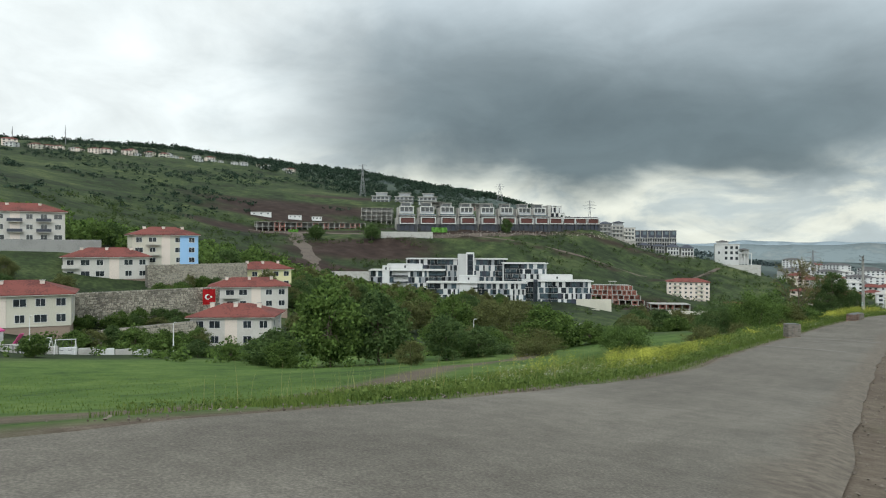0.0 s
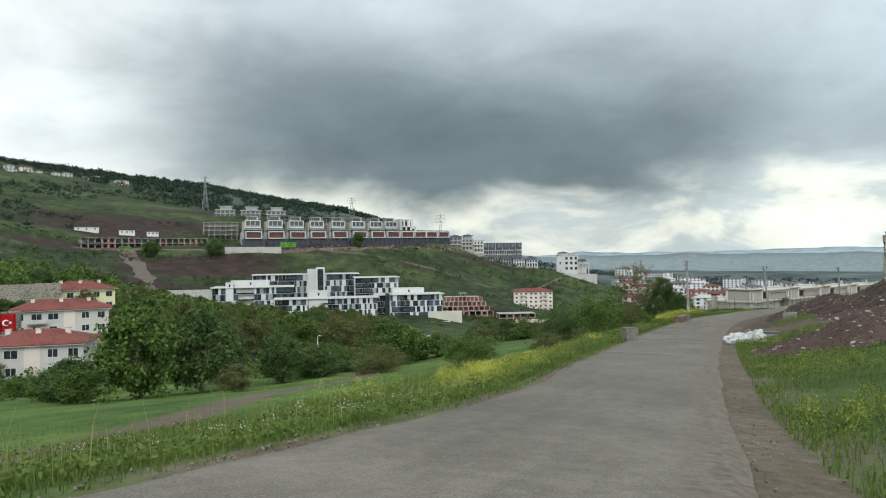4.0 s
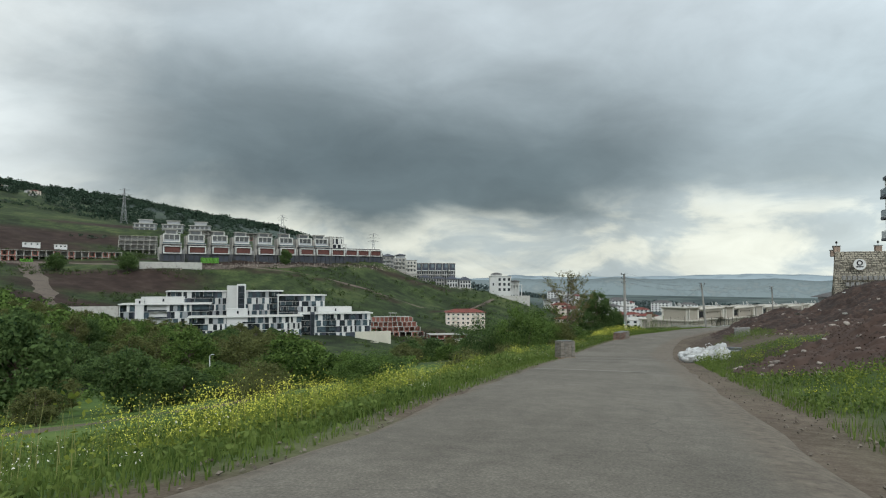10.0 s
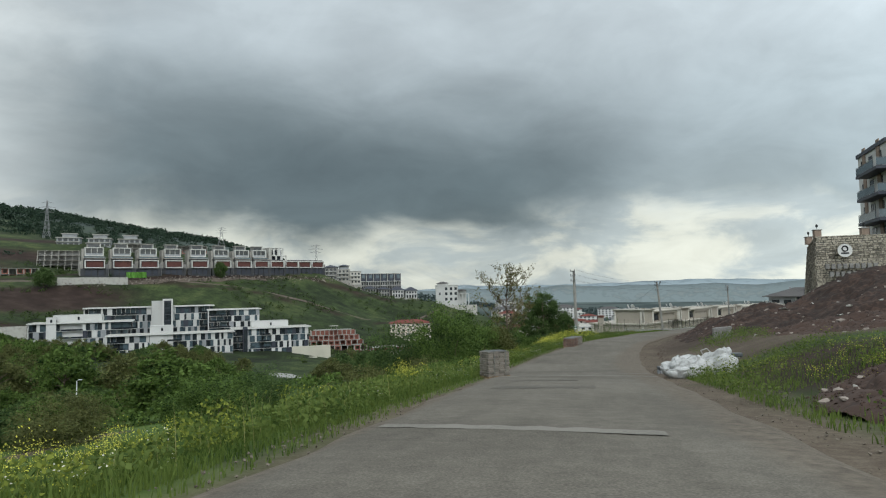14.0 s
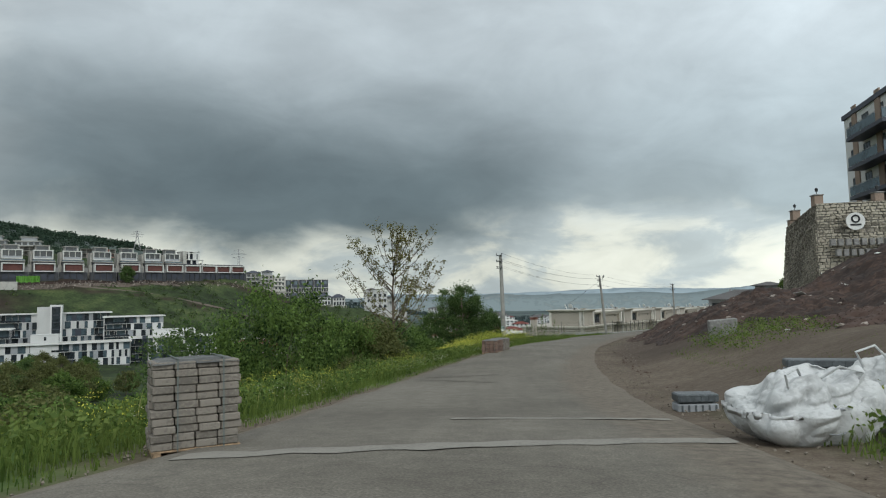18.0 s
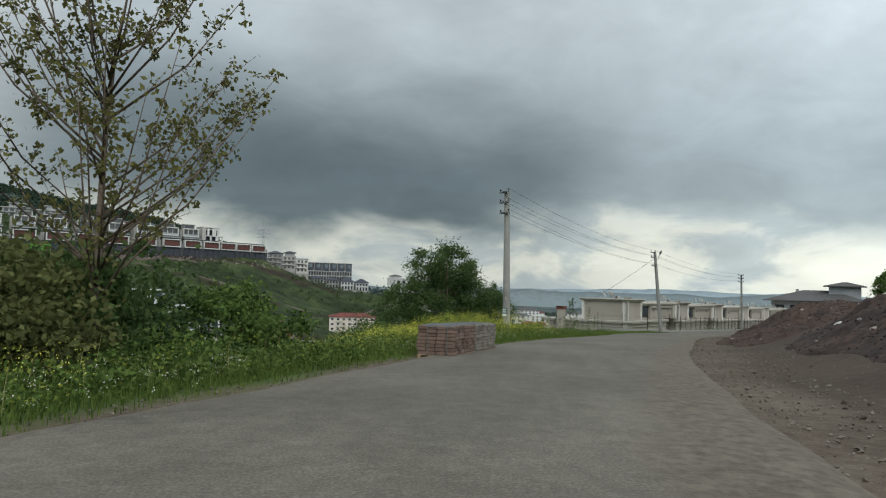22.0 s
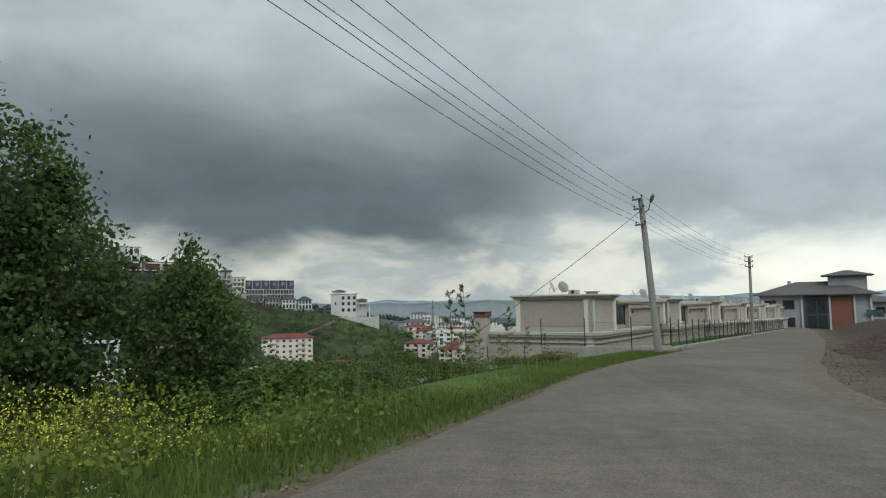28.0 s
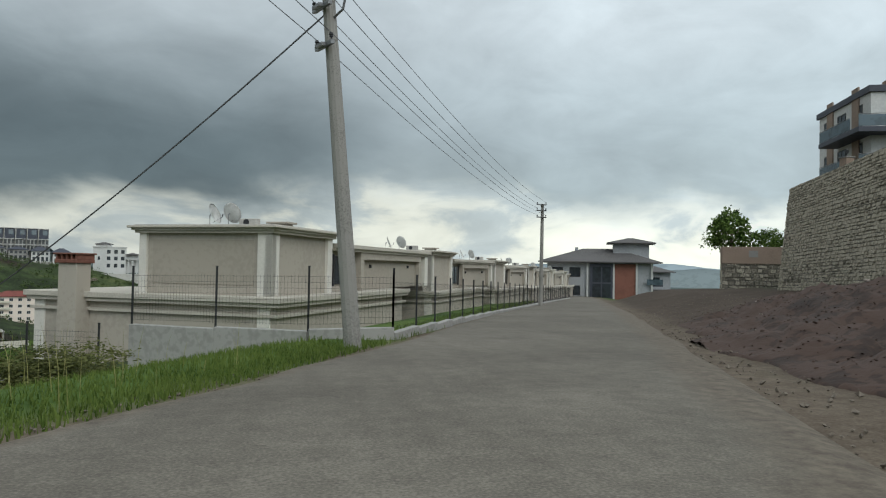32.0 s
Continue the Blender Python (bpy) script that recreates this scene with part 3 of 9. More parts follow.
SPOTS = np.array(NEAR_SPOTS + VALLEY_SPOTS + HILL_SPOTS + PLAIN_SPOTS + [(0.5 * (a + b), y, z) for y, a, b, z in ((-200, -1.5, 5.5, 12), (-128, -1.5, 5, 9), (-85, -2, 4.3, 4.3), (-50, -3.5, 4.9, 1.1), (-20, 0, 7, 0), (9, 7, 13.5, -1.1), (34, 15.6, 24, -2), (60, 26, 35, -2.9), (112, 47, 57, -4.5))], float)


def _phi(a, b):
    d = np.sqrt(((a[:, None, :] - b[None, :, :]) ** 2).sum(-1) + 36.0)
    return d


_n = len(SPOTS)
_A = np.zeros((_n + 1, _n + 1))
_A[:_n, :_n] = _phi(SPOTS[:, :2], SPOTS[:, :2])
_A[_n, :_n] = _A[:_n, _n] = 1
_W = np.linalg.solve(_A, np.r_[SPOTS[:, 2], 0])


def ground(x, y):
    """The height of the ground: the land between its spot heights, and the bed of the road cut into it."""
    x, y = np.atleast_1d(np.asarray(x, float)), np.atleast_1d(np.asarray(y, float))
    sh = x.shape
    p = np.stack([x.ravel(), y.ravel()], 1)
    z = np.concatenate([_phi(q, SPOTS[:, :2]) @ _W[:-1] + _W[-1] for q in np.array_split(p, max(1, len(p) // 20000))]).reshape(sh)
    zl, zr_, rz = road_l(y), road_r(y), road_z(y)
    steep = (1 - smooth_step(-92, -66, y)) * (x < zl)
    out = np.maximum(np.maximum(zl - 0.9 + 0.6 * steep - x, x - zr_ - 0.9), 0)
    w = 1 - smooth_step(0, 7.5 - 4.7 * steep, out)
    w = np.where((y > -230) & (y < 160), w, 0)
    bank = 0.12 * smooth_step(0.0, 1.6, out) * (x < zl) * (1 - steep)
    return z * (1 - w) + (rz - 0.10 + bank) * w


def gz(x, y):
    return float(ground(x, y)[0])


def axis(lo, hi, step, far, grow):
    mid = list(np.arange(lo, hi + step, step))
    up, s = [], step
    while (up[-1] if up else mid[-1]) < far:
        s *= grow
        up.append((up[-1] if up else mid[-1]) + s)
    dn, s = [], step
    while (dn[-1] if dn else mid[0]) > -far:
        s *= grow
        dn.append((dn[-1] if dn else mid[0]) - s)
    return np.array(dn[::-1] + mid + up)


gx = axis(-45, 40, 0.9, 4700, 1.03)
gy = axis(-135, 60, 1.0, 4700, 1.03)
GX, GY = np.meshgrid(gx, gy)
GZ = ground(GX, GY)
rough_ = np.minimum(1, np.hypot(GX, GY + 50) / 300)
noise_a = np.array([noise.noise((x * 0.03, y * 0.03, 3.0)) for x, y in zip(GX.ravel(), GY.ravel())]).reshape(GX.shape)
noise_b = np.array([noise.noise((x * 0.35, y * 0.35, 7.0)) for x, y in zip(GX.ravel(), GY.ravel())]).reshape(GX.shape)
off_road = smooth_step(0.5, 5, np.maximum(road_l(GY) - GX, GX - road_r(GY)))
GZ = GZ + off_road * (noise_a * (0.25 + 1.4 * rough_) * (GY < 520) + noise_b * (0.025 + 0.095 * smooth_step(5, 12, np.maximum(road_l(GY) - GX, GX - road_r(GY)))))
ny, nx = GX.shape
idx = np.arange(nx * ny).reshape(ny, nx)
faces = np.stack([idx[:-1, :-1], idx[:-1, 1:], idx[1:, 1:], idx[1:, :-1]], -1).reshape(-1, 4)
me = bpy.data.meshes.new("ground")
me.from_pydata(np.stack([GX, GY, GZ], -1).reshape(-1, 3).tolist(), [], faces.tolist())
me.polygons.foreach_set("use_smooth", [True] * len(me.polygons))


def blob(x, y, cx, cy, rx, ry, rot=0.0):
    c, s = math.cos(rot), math.sin(rot)
    dx, dy = x - cx, y - cy
    u, v = (dx * c + dy * s) / rx, (-dx * s + dy * c) / ry
    return 1 - smooth_step(0.6, 1.15, np.hypot(u, v) + noise_a * 0.25 + noise_b * 0.12)


def streak(x, y, pts, w):
    best = np.full(x.shape, 1e9)
    for (ax, ay), (bx, by) in zip(pts, pts[1:]):
        t = np.clip(((x - ax) * (bx - ax) + (y - ay) * (by - ay)) / ((bx - ax) ** 2 + (by - ay) ** 2), 0, 1)
        best = np.minimum(best, np.hypot(x - ax - t * (bx - ax), y - ay - t * (by - ay)))
    return 1 - smooth_step(w * 0.7, w * 1.3, best + noise_b * w * 0.3)


# where the soil lies bare
bare = np.zeros(GX.shape)
for b_ in ((-500, 330, 110, 38, 0.95), (-470, 290, 70, 34, 0.9), (-430, 215, 60, 20, 0.9), (-530, 440, 60, 22, 0.9), (-290, 368, 95, 11, 1.08), (-322, 232, 64, 24, 0.95), (-300, 175, 60, 18, 0.6), (-330, 255, 60, 22, 0.9), (14, -24, 9, 24, -0.2), (9.5, -67, 4.5, 9, 0), (13, -50, 7, 10, 0), (24, -6, 9, 18, -0.3), (34, 32, 7, 30, -0.35), (-215, 470, 70, 8, 0.5), (-130, 300, 34, 26, 0.2)):
    bare = np.maximum(bare, blob(GX, GY, *b_))
for pts, w in (([(-270, 150), (-320, 190), (-377, 225), (-400, 240)], 5.0), ([(-430, 215), (-380, 270), (-330, 330), (-262, 430)], 6.0), ([(-300, 330), (-230, 380), (-160, 400), (-130, 470)], 2.5)):
    bare = np.maximum(bare, 0.9 * streak(GX, GY, pts, w))
right_ = (smooth_step(0.3, 1.5, GX - road_r(GY)) * (1 - smooth_step(13, 20, GX - road_r(GY) + noise_a * 4)) * smooth_step(-60, -52, GY) * (1 - smooth_step(95, 110, GY)))
bare = np.maximum(bare, right_)
LANE = [(-7.5, -135), (-10.3, -116.6), (-12.6, -109.7), (-16, -101.5), (-20, -92.3), (-24, -80), (-29, -64), (-36, -46)]
lane_ = streak(GX, GY, LANE, 1.5)
edge = np.maximum(road_l(GY) - GX, GX - road_r(GY))
dusty = (1 - smooth_step(0.3, 1.1, edge + noise_b * 0.7)) * (np.abs(GY + 30) < 190)
dusty = np.maximum(dusty, (1 - smooth_step(0.8, 2.6, edge + noise_b)) * (GX > road_r(GY)) * (np.abs(GY + 30) < 190))
dusty = np.maximum(dusty, np.maximum(lane_, blob(GX, GY, 8.5, -42, 4.5, 9, 0)))
dusty = np.maximum(dusty, (0.45 + 0.35 * (1 - smooth_step(-40, -30, GY))) * right_)
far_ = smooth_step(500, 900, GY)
lawn_ = smooth_step(-88, -66, GX) * smooth_step(35, 8, GY) * (GX < 4)
lawn_ = np.maximum(lawn_, (1 - 0.6 * (GX > road_r(GY))) * (1 - smooth_step(8, 14, np.abs(edge))) * (1 - right_) * (np.abs(GY + 30) < 190))
for name_, arr in (("lawn", lawn_), ("bare", bare), ("dusty", dusty), ("plain", far_)):
    at_ = me.attributes.new(name_, "FLOAT", "POINT")
    at_.data.foreach_set("value", arr.ravel().astype(np.float32))

m_ground = bpy.data.materials.new("meadow_and_soil")
m_ground.use_nodes = True
nt = m_ground.node_tree
pb = nt.nodes["Principled BSDF"]
pb.inputs["Roughness"].default_value = 0.95
pb.inputs["Specular IOR Level"].default_value = 0.15
geo = nt.nodes.new("ShaderNodeNewGeometry")


def gnoise(scale, detail=5):
    n = nt.nodes.new("ShaderNodeTexNoise")
    n.inputs["Scale"].default_value, n.inputs["Detail"].default_value = scale, detail
    nt.links.new(geo.outputs["Position"], n.inputs["Vector"])
    return n.outputs[0]


def gramp(src, *st):
    r = nt.nodes.new("ShaderNodeValToRGB")
    nt.links.new(src, r.inputs[0])
    while len(r.color_ramp.elements) < len(st):
        r.color_ramp.elements.new(0.5)
    for e, (p, c) in zip(r.color_ramp.elements, st):
        e.position, e.color = p, (*c, 1)
    return r.outputs[0]


def gmix(f, a, b):
    m = nt.nodes.new("ShaderNodeMix")
    m.data_type = "RGBA"
    nt.links.new(f, m.inputs[0])
    nt.links.new(a, m.inputs[6])
    nt.links.new(b, m.inputs[7])
    return m.outputs[2]


def gattr(n):
    a = nt.nodes.new("ShaderNodeAttribute")
    a.attribute_name = n
    return a.outputs["Fac"]


def weigh(*terms):
    last = None
    for src, k in terms:
        m = nt.nodes.new("ShaderNodeMath")
        m.operation = "MULTIPLY_ADD"
        nt.links.new(src, m.inputs[0])
        m.inputs[1].default_value = k
        if last is not None:
            nt.links.new(last, m.inputs[2])
        else:
            m.inputs[2].default_value = 0.0
        last = m.outputs[0]
    return last


half = weigh((gnoise(0.018), 0.40), (gnoise(0.11, 6), 0.35), (gnoise(0.8, 8), 0.30))
green = gramp(half, (0.40, (0.012, 0.017, 0.009)), (0.48, (0.022, 0.033, 0.014)), (0.55, (0.036, 0.054, 0.020)), (0.61, (0.062, 0.080, 0.030)), (0.68, (0.092, 0.108, 0.042)))
soil = gramp(weigh((gnoise(0.12, 8), 0.62), (gnoise(6.0, 6), 0.40)), (0.3, (0.015, 0.010, 0.008)), (0.52, (0.034, 0.022, 0.018)), (0.74, (0.070, 0.050, 0.040)))
dust = gramp(weigh((gnoise(0.35, 4), 0.28), (gnoise(4.0, 8), 0.36), (gnoise(26, 4), 0.36)), (0.34, (0.058, 0.042, 0.031)), (0.5, (0.112, 0.088, 0.066)), (0.66, (0.172, 0.142, 0.108)))
# far fields: haze mixed into the colour, greyed and bluish
hazed_fields = gramp(gnoise(0.006, 8), (0.35, (0.036, 0.050, 0.050)), (0.5, (0.060, 0.080, 0.078)), (0.62, (0.092, 0.115, 0.108)), (0.72, (0.15, 0.165, 0.152)))
lawn = gramp(weigh((gnoise(0.09, 5), 0.42), (gnoise(0.45, 6), 0.33), (gnoise(2.4, 8), 0.28)), (0.38, (0.030, 0.060, 0.014)), (0.52, (0.066, 0.115, 0.024)), (0.66, (0.125, 0.170, 0.046)))
col = gmix(gattr("lawn"), green, lawn)
col = gmix(gattr("plain"), col, hazed_fields)
col = gmix(gattr("bare"), col, soil)
col = gmix(gattr("dusty"), col, dust)
nt.links.new(col, pb.inputs["Base Color"])
gb = nt.nodes.new("ShaderNodeBump")
gb.inputs["Strength"].default_value, gb.inputs["Distance"].default_value = 0.5, 0.03
nt.links.new(gnoise(5.0, 9), gb.inputs["Height"])
nt.links.new(gb.outputs[0], pb.inputs["Normal"])
me.materials.append(m_ground)
tagged(new("ground", me), "grassy valley slopes with patches of bare brown earth", "ground", kind="structure")

# road sheet
rys = np.arange(-220, 150.1, 0.6)
us = np.linspace(0, 1, 25)
RV = []
for y in rys:
    l, r, z = float(road_l(y)), float(road_r(y)), float(road_z(y))
    wob = 0.22 * noise.noise((y * 0.45, 1.7, 0)), 0.14 * noise.noise((y * 0.3, 9.1, 0))
    for u in us:
        x = (l + wob[0]) * (1 - u) + (r + wob[1]) * u
        RV.append((x, float(y), z + 0.05 * (1 - (2 * u - 1) ** 2) - 0.06 * (abs(2 * u - 1) > 0.97) + 0.012 * noise.noise((x * 0.7, y * 0.7, 0))))
k = len(us)
RF = [(i * k + j, i * k + j + 1, (i + 1) * k + j + 1, (i + 1) * k + j) for i in range(len(rys) - 1) for j in range(k - 1)]
me = bpy.data.meshes.new("road")
me.from_pydata(RV, [], RF)
me.polygons.foreach_set("use_smooth", [True] * len(me.polygons))
dust_ = []
for x, y, z in RV:
    u = (x - float(np.interp(y, ROAD_Y, ROAD_L))) / (float(np.interp(y, ROAD_Y, ROAD_R)) - float(np.interp(y, ROAD_Y, ROAD_L)))
    right_u = 0.86 - 0.10 * math.exp(-((y + 45) / 22) ** 2)
    dust_.append(float(smooth_step(right_u - 0.10, right_u + 0.14, u)) + 0.9 * float(1 - smooth_step(0.0, 0.09, u)))
at_ = me.attributes.new("dust", "FLOAT", "POINT")
at_.data.foreach_set("value", np.array(dust_, np.float32))
me.materials.append(M_ASPHALT)
road = tagged(new("road", me), "worn pale grey asphalt road with dusty edges", "road", kind="structure")


def strip(name, material, y0, u0, u1, wid, skew, lift=0.010, seed=1):
    """A thin uneven patch laid across the road."""
    bm = bmesh.new()
    n = 26
    rows = []
    for i in range(n + 1):
        u = u0 + (u1 - u0) * i / n
        row = []
        for s in (-1, 1):
            y = y0 + skew * (u - 0.5) + s * wid * (0.5 + 0.35 * noise.noise((i * 0.5, s * 3.0, seed)))
            l, r, z = float(road_l(y)), float(road_r(y)), float(road_z(y))
            row.append(bm.verts.new((l * (1 - u) + r * u, y, z + 0.05 * (1 - (2 * u - 1) ** 2) + lift)))
        rows.append(row)
    for a, b in zip(rows, rows[1:]):
        bm.faces.new((a[0], b[0], b[1], a[1]))
    return part(name, bm, material, road)


strip("concrete_strip", M_PATCH, -83.3, 0.05, 0.72, 0.5, -0.6, seed=2)
strip("concrete_strip", M_PATCH, -62.4, 0.08, 0.98, 0.55, 2.2, seed=5)
strip("tar_patch", M_TAR, -72.0, 0.15, 0.6, 1.4, 1.0, seed=8)
strip("tar_seam", M_TAR, -46.5, 0.06, 0.50, 0.22, -5.5, seed=11)
strip("tar_seam", M_TAR, -42.0, 0.10, 0.46, 0.30, 3.0, seed=13)
strip("tar_patch", M_TAR, -67.0, 0.18, 0.52, 0.9, 2.0, seed=19)
strip("concrete_strip", M_PATCH, -58.6, 0.45, 0.95, 0.25, 0.5, seed=21)

# ---- things near the road ----


def paver_stack(name, label, x, y, rot, material, wide=1.1, deep=1.0, layers=8, cover=M_WRAP, seed=0, tilt=0.0, group="pallets of paving stones"):
    r = random.Random(seed)
    t = thing(name, label, "pallet of pavers", Matrix.Translation((x, y, gz(x, y) + 0.02)) @ Matrix.Rotation(rot, 4, "Z") @ Matrix.Rotation(tilt, 4, "X"), group)
    for k in range(3):
        cx = -wide / 2 + 0.07 + k * (wide - 0.14) / 2
        part("bearer", boxed(cx - 0.05, -deep / 2, 0, cx + 0.05, deep / 2, 0.09, bev=0.008), M_WOOD, t)
    for k in range(5):
        cy = -deep / 2 + 0.07 + k * (deep - 0.14) / 4
        part("board", boxed(-wide / 2, cy - 0.06, 0.09, wide / 2, cy + 0.06, 0.115, bev=0.006), M_WOOD, t)
    h, nl, nw = 0.104, 4, 4
    long_ = box_mesh("paver", material, -wide / nl / 2 + 0.006, -0.12, 0.003, wide / nl / 2 - 0.006, 0.12, h - 0.004, bev=0.012)
    side_ = box_mesh("paver", material, -0.12, -deep / nw / 2 + 0.006, 0.003, 0.12, deep / nw / 2 - 0.006, h - 0.004, bev=0.012)
    for l in range(layers):
        z = 0.116 + l * h
        sh = 0.03 * r.uniform(-1, 1)
        for i in range(nl):
            for s in (-1, 1):
                piece("paver", long_, t, pose(-wide / 2 + (i + 0.5) * wide / nl + sh, s * (deep / 2 - 0.13) + r.uniform(-0.026, 0.026), z, 0, r.uniform(-1.3, 1.3), r.uniform(-3, 3)))
        for i in range(1, nw - 1):
            for s in (-1, 1):
                piece("paver", side_, t, pose(s * (wide / 2 - 0.12) + r.uniform(-0.026, 0.026), -deep / 2 + (i + 0.5) * deep / nw, z, r.uniform(-0.8, 0.8), 0, r.uniform(-1.5, 1.5)))
    top = 0.116 + layers * h
    bm = bmesh.new()
    bmesh.ops.create_grid(bm, x_segments=9, y_segments=9, size=0.5)
    for v in bm.verts:
        v.co.x *= wide * 1.0
        v.co.y *= deep * 1.0
        e = max(abs(v.co.x) / (wide / 2), abs(v.co.y) / (deep / 2))
        v.co.z = top + 0.02 + 0.02 * noise.noise((v.co.x * 6, v.co.y * 6, seed)) - (0.05 if e > 0.97 else 0)
    bmesh.ops.solidify(bm, geom=bm.faces[:], thickness=0.006)
    part("cover", bm, cover, t, "torn dark plastic film cover")
    for cx in (-wide * 0.22, wide * 0.3):
        bm = bmesh.new()
        for s in (-1, 1):
            box(bm, cx - 0.007, s * (deep / 2 + 0.012) - 0.003, 0.1, cx + 0.012, s * (deep / 2 + 0.012) + 0.003, top + 0.03)
        box(bm, cx - 0.012, -deep / 2 - 0.015, top + 0.035, cx + 0.012, deep / 2 + 0.015, top + 0.041)
        part("strap", bm, M_STRAP, t)
    return t


paver_stack("paver_pallet", "leaning stack of grey paving stones under torn dark film", -2.85, -62.0, radians(34), M_PAVER_G, 1.12, 0.98, 11, seed=3, tilt=radians(-1.5))
for i, (m_, lab) in enumerate(((M_PAVER_R, "stack of reddish paving stones strapped on a wooden pallet"), (M_PAVER_R, "stack of reddish paving stones strapped on a wooden pallet"),
                               (M_PAVER_G, "stack of grey paving stones strapped on a wooden pallet"), (M_PAVER_G, "stack of grey paving stones strapped on a wooden pallet"))):
    paver_stack("paver_pallet", lab, -0.4 + 0.2 * i, -23.5 + 1.27 * i, radians(-6 - 3 * i), m_, 1.12, 1.08, 8, seed=20 + i, tilt=radians(0.6 * (-1) ** i))


def bulk_bag(x, y, rot, wide, high, seed):
    """A slumped woven sack: sides drawn in by folds, sharp creases, pulled-up corners, loops and an open mouth."""
    bm = bmesh.new()
    bmesh.ops.create_icosphere(bm, subdivisions=6, radius=1)
    for v in bm.verts:
        c = v.co.copy()
        p = 3.6
        c /= (abs(c.x) ** p + abs(c.y) ** p + abs(c.z) ** p) ** (1 / p)
        az = math.atan2(c.y, c.x)
        sway = noise.noise((c.x * 1.1 + seed, c.y * 1.1, c.z * 1.4))
        crease = 1 - abs(noise.noise((math.cos(az) * 1.5 + seed, math.sin(az) * 1.5, c.z * 0.6 + sway))) * 2.0
        cross = 1 - abs(noise.noise((c.x * 1.5 + seed, c.y * 1.5 + 4, c.z * 2.2 + 1.5 * sway))) * 2.2
        fine_ = 1 - abs(noise.noise((c.x * 3.6 + seed, c.y * 3.6, c.z * 3.0 + 2 * sway))) * 2.0
        f = 0.13 * max(crease, 0) ** 2 + 0.06 * max(cross, 0) ** 2 + 0.012 * fine_ - 0.10 * sway
        corner = max(0.0, abs(c.x) * abs(c.y) - 0.55) * max(0.0, c.z)
        sag = 0.22 * max(0.0, c.z) * (1 - max(abs(c.x), abs(c.y)))
        squash = 1.0 + 0.22 * (1 - abs(c.z)) * (c.z < 0.4)
        top_ = (c.z + 1) / 2 * (1 + 0.55 * corner - sag + 0.22 * c.x * (c.z > 0) + 0.35 * sway * (c.z > 0.2)) - 0.05 * fine_ * max(0.0, c.z)
        v.co = Vector((c.x * wide / 2 * squash * (1 - f), c.y * wide * 0.45 * squash * (1 - f), max(0.0, top_) * high))
    t = thing("bulk_bag", "slumped creased white woven bulk bag on the verge", "bulk bag", Matrix.Translation((x, y, gz(x, y) - 0.04)) @ Matrix.Rotation(rot, 4, "Z"), "bulk bags")
    part("sack", bm, M_BAG, t, smooth=True)
    for s in (-1, 1):
        bm = tube(bmesh.new(), [(s * wide * 0.3, -wide * 0.3, high * 0.8), (s * wide * 0.36, -wide * 0.36, high * 0.98), (s * wide * 0.2, -wide * 0.28, high * 1.05), (s * wide * 0.06, -wide * 0.15, high * 0.85)], [0.02] * 4, 5)
        part("loop", bm, M_BAG, t)
    bm = tube(bmesh.new(), [(wide * 0.18 * math.cos(a), -wide * 0.47 + 0.05 * math.cos(a) ** 2, high * 0.42 + high * 0.16 * math.sin(a)) for a in np.linspace(0, 2 * math.pi, 17)], [0.012] * 17, 5)
    part("print", bm, M_GREYCLAD, t, "faded grey ring printed on the sack")
    return t


bulk_bag(5.75, -60.6, radians(12), 1.6, 1.10, 1.3)
bulk_bag(7.30, -60.2, radians(-20), 1.55, 1.25, 6.1)
bulk_bag(6.6, -59.2, radians(40), 1.2, 0.8, 9.4)

# stacked dark plastic drain channels beside the bags
for k, (x, y, rot, n) in enumerate(((5.6, -55.2, 0.1, 2), (8.9, -54.0, -0.15, 3))):
    t = thing("drain_channel_stack", "stack of dark grey plastic drain channels on bare earth", "drain channels", Matrix.Translation((x, y, gz(x, y))) @ Matrix.Rotation(rot, 4, "Z"), "drain channels")
    for i in range(n):
        bm = bmesh.new()
        w = 0.9 if k == 0 else 1.7
        box(bm, -w / 2, -0.25, i * 0.22, w / 2, 0.25, i * 0.22 + 0.19, bev=0.03)
        ch = part("channel", bm, M_PLASTIC_D if i == n - 1 else M_GREYCLAD, t)
        for j in range(6):
            cx = -w / 2 + (j + 0.5) * w / 6
            part("rib", boxed(cx - 0.02, -0.265, i * 0.22 + 0.02, cx + 0.02, 0.265, i * 0.22 + 0.17), M_PLASTIC_D, ch)

# ---- earth mounds ----


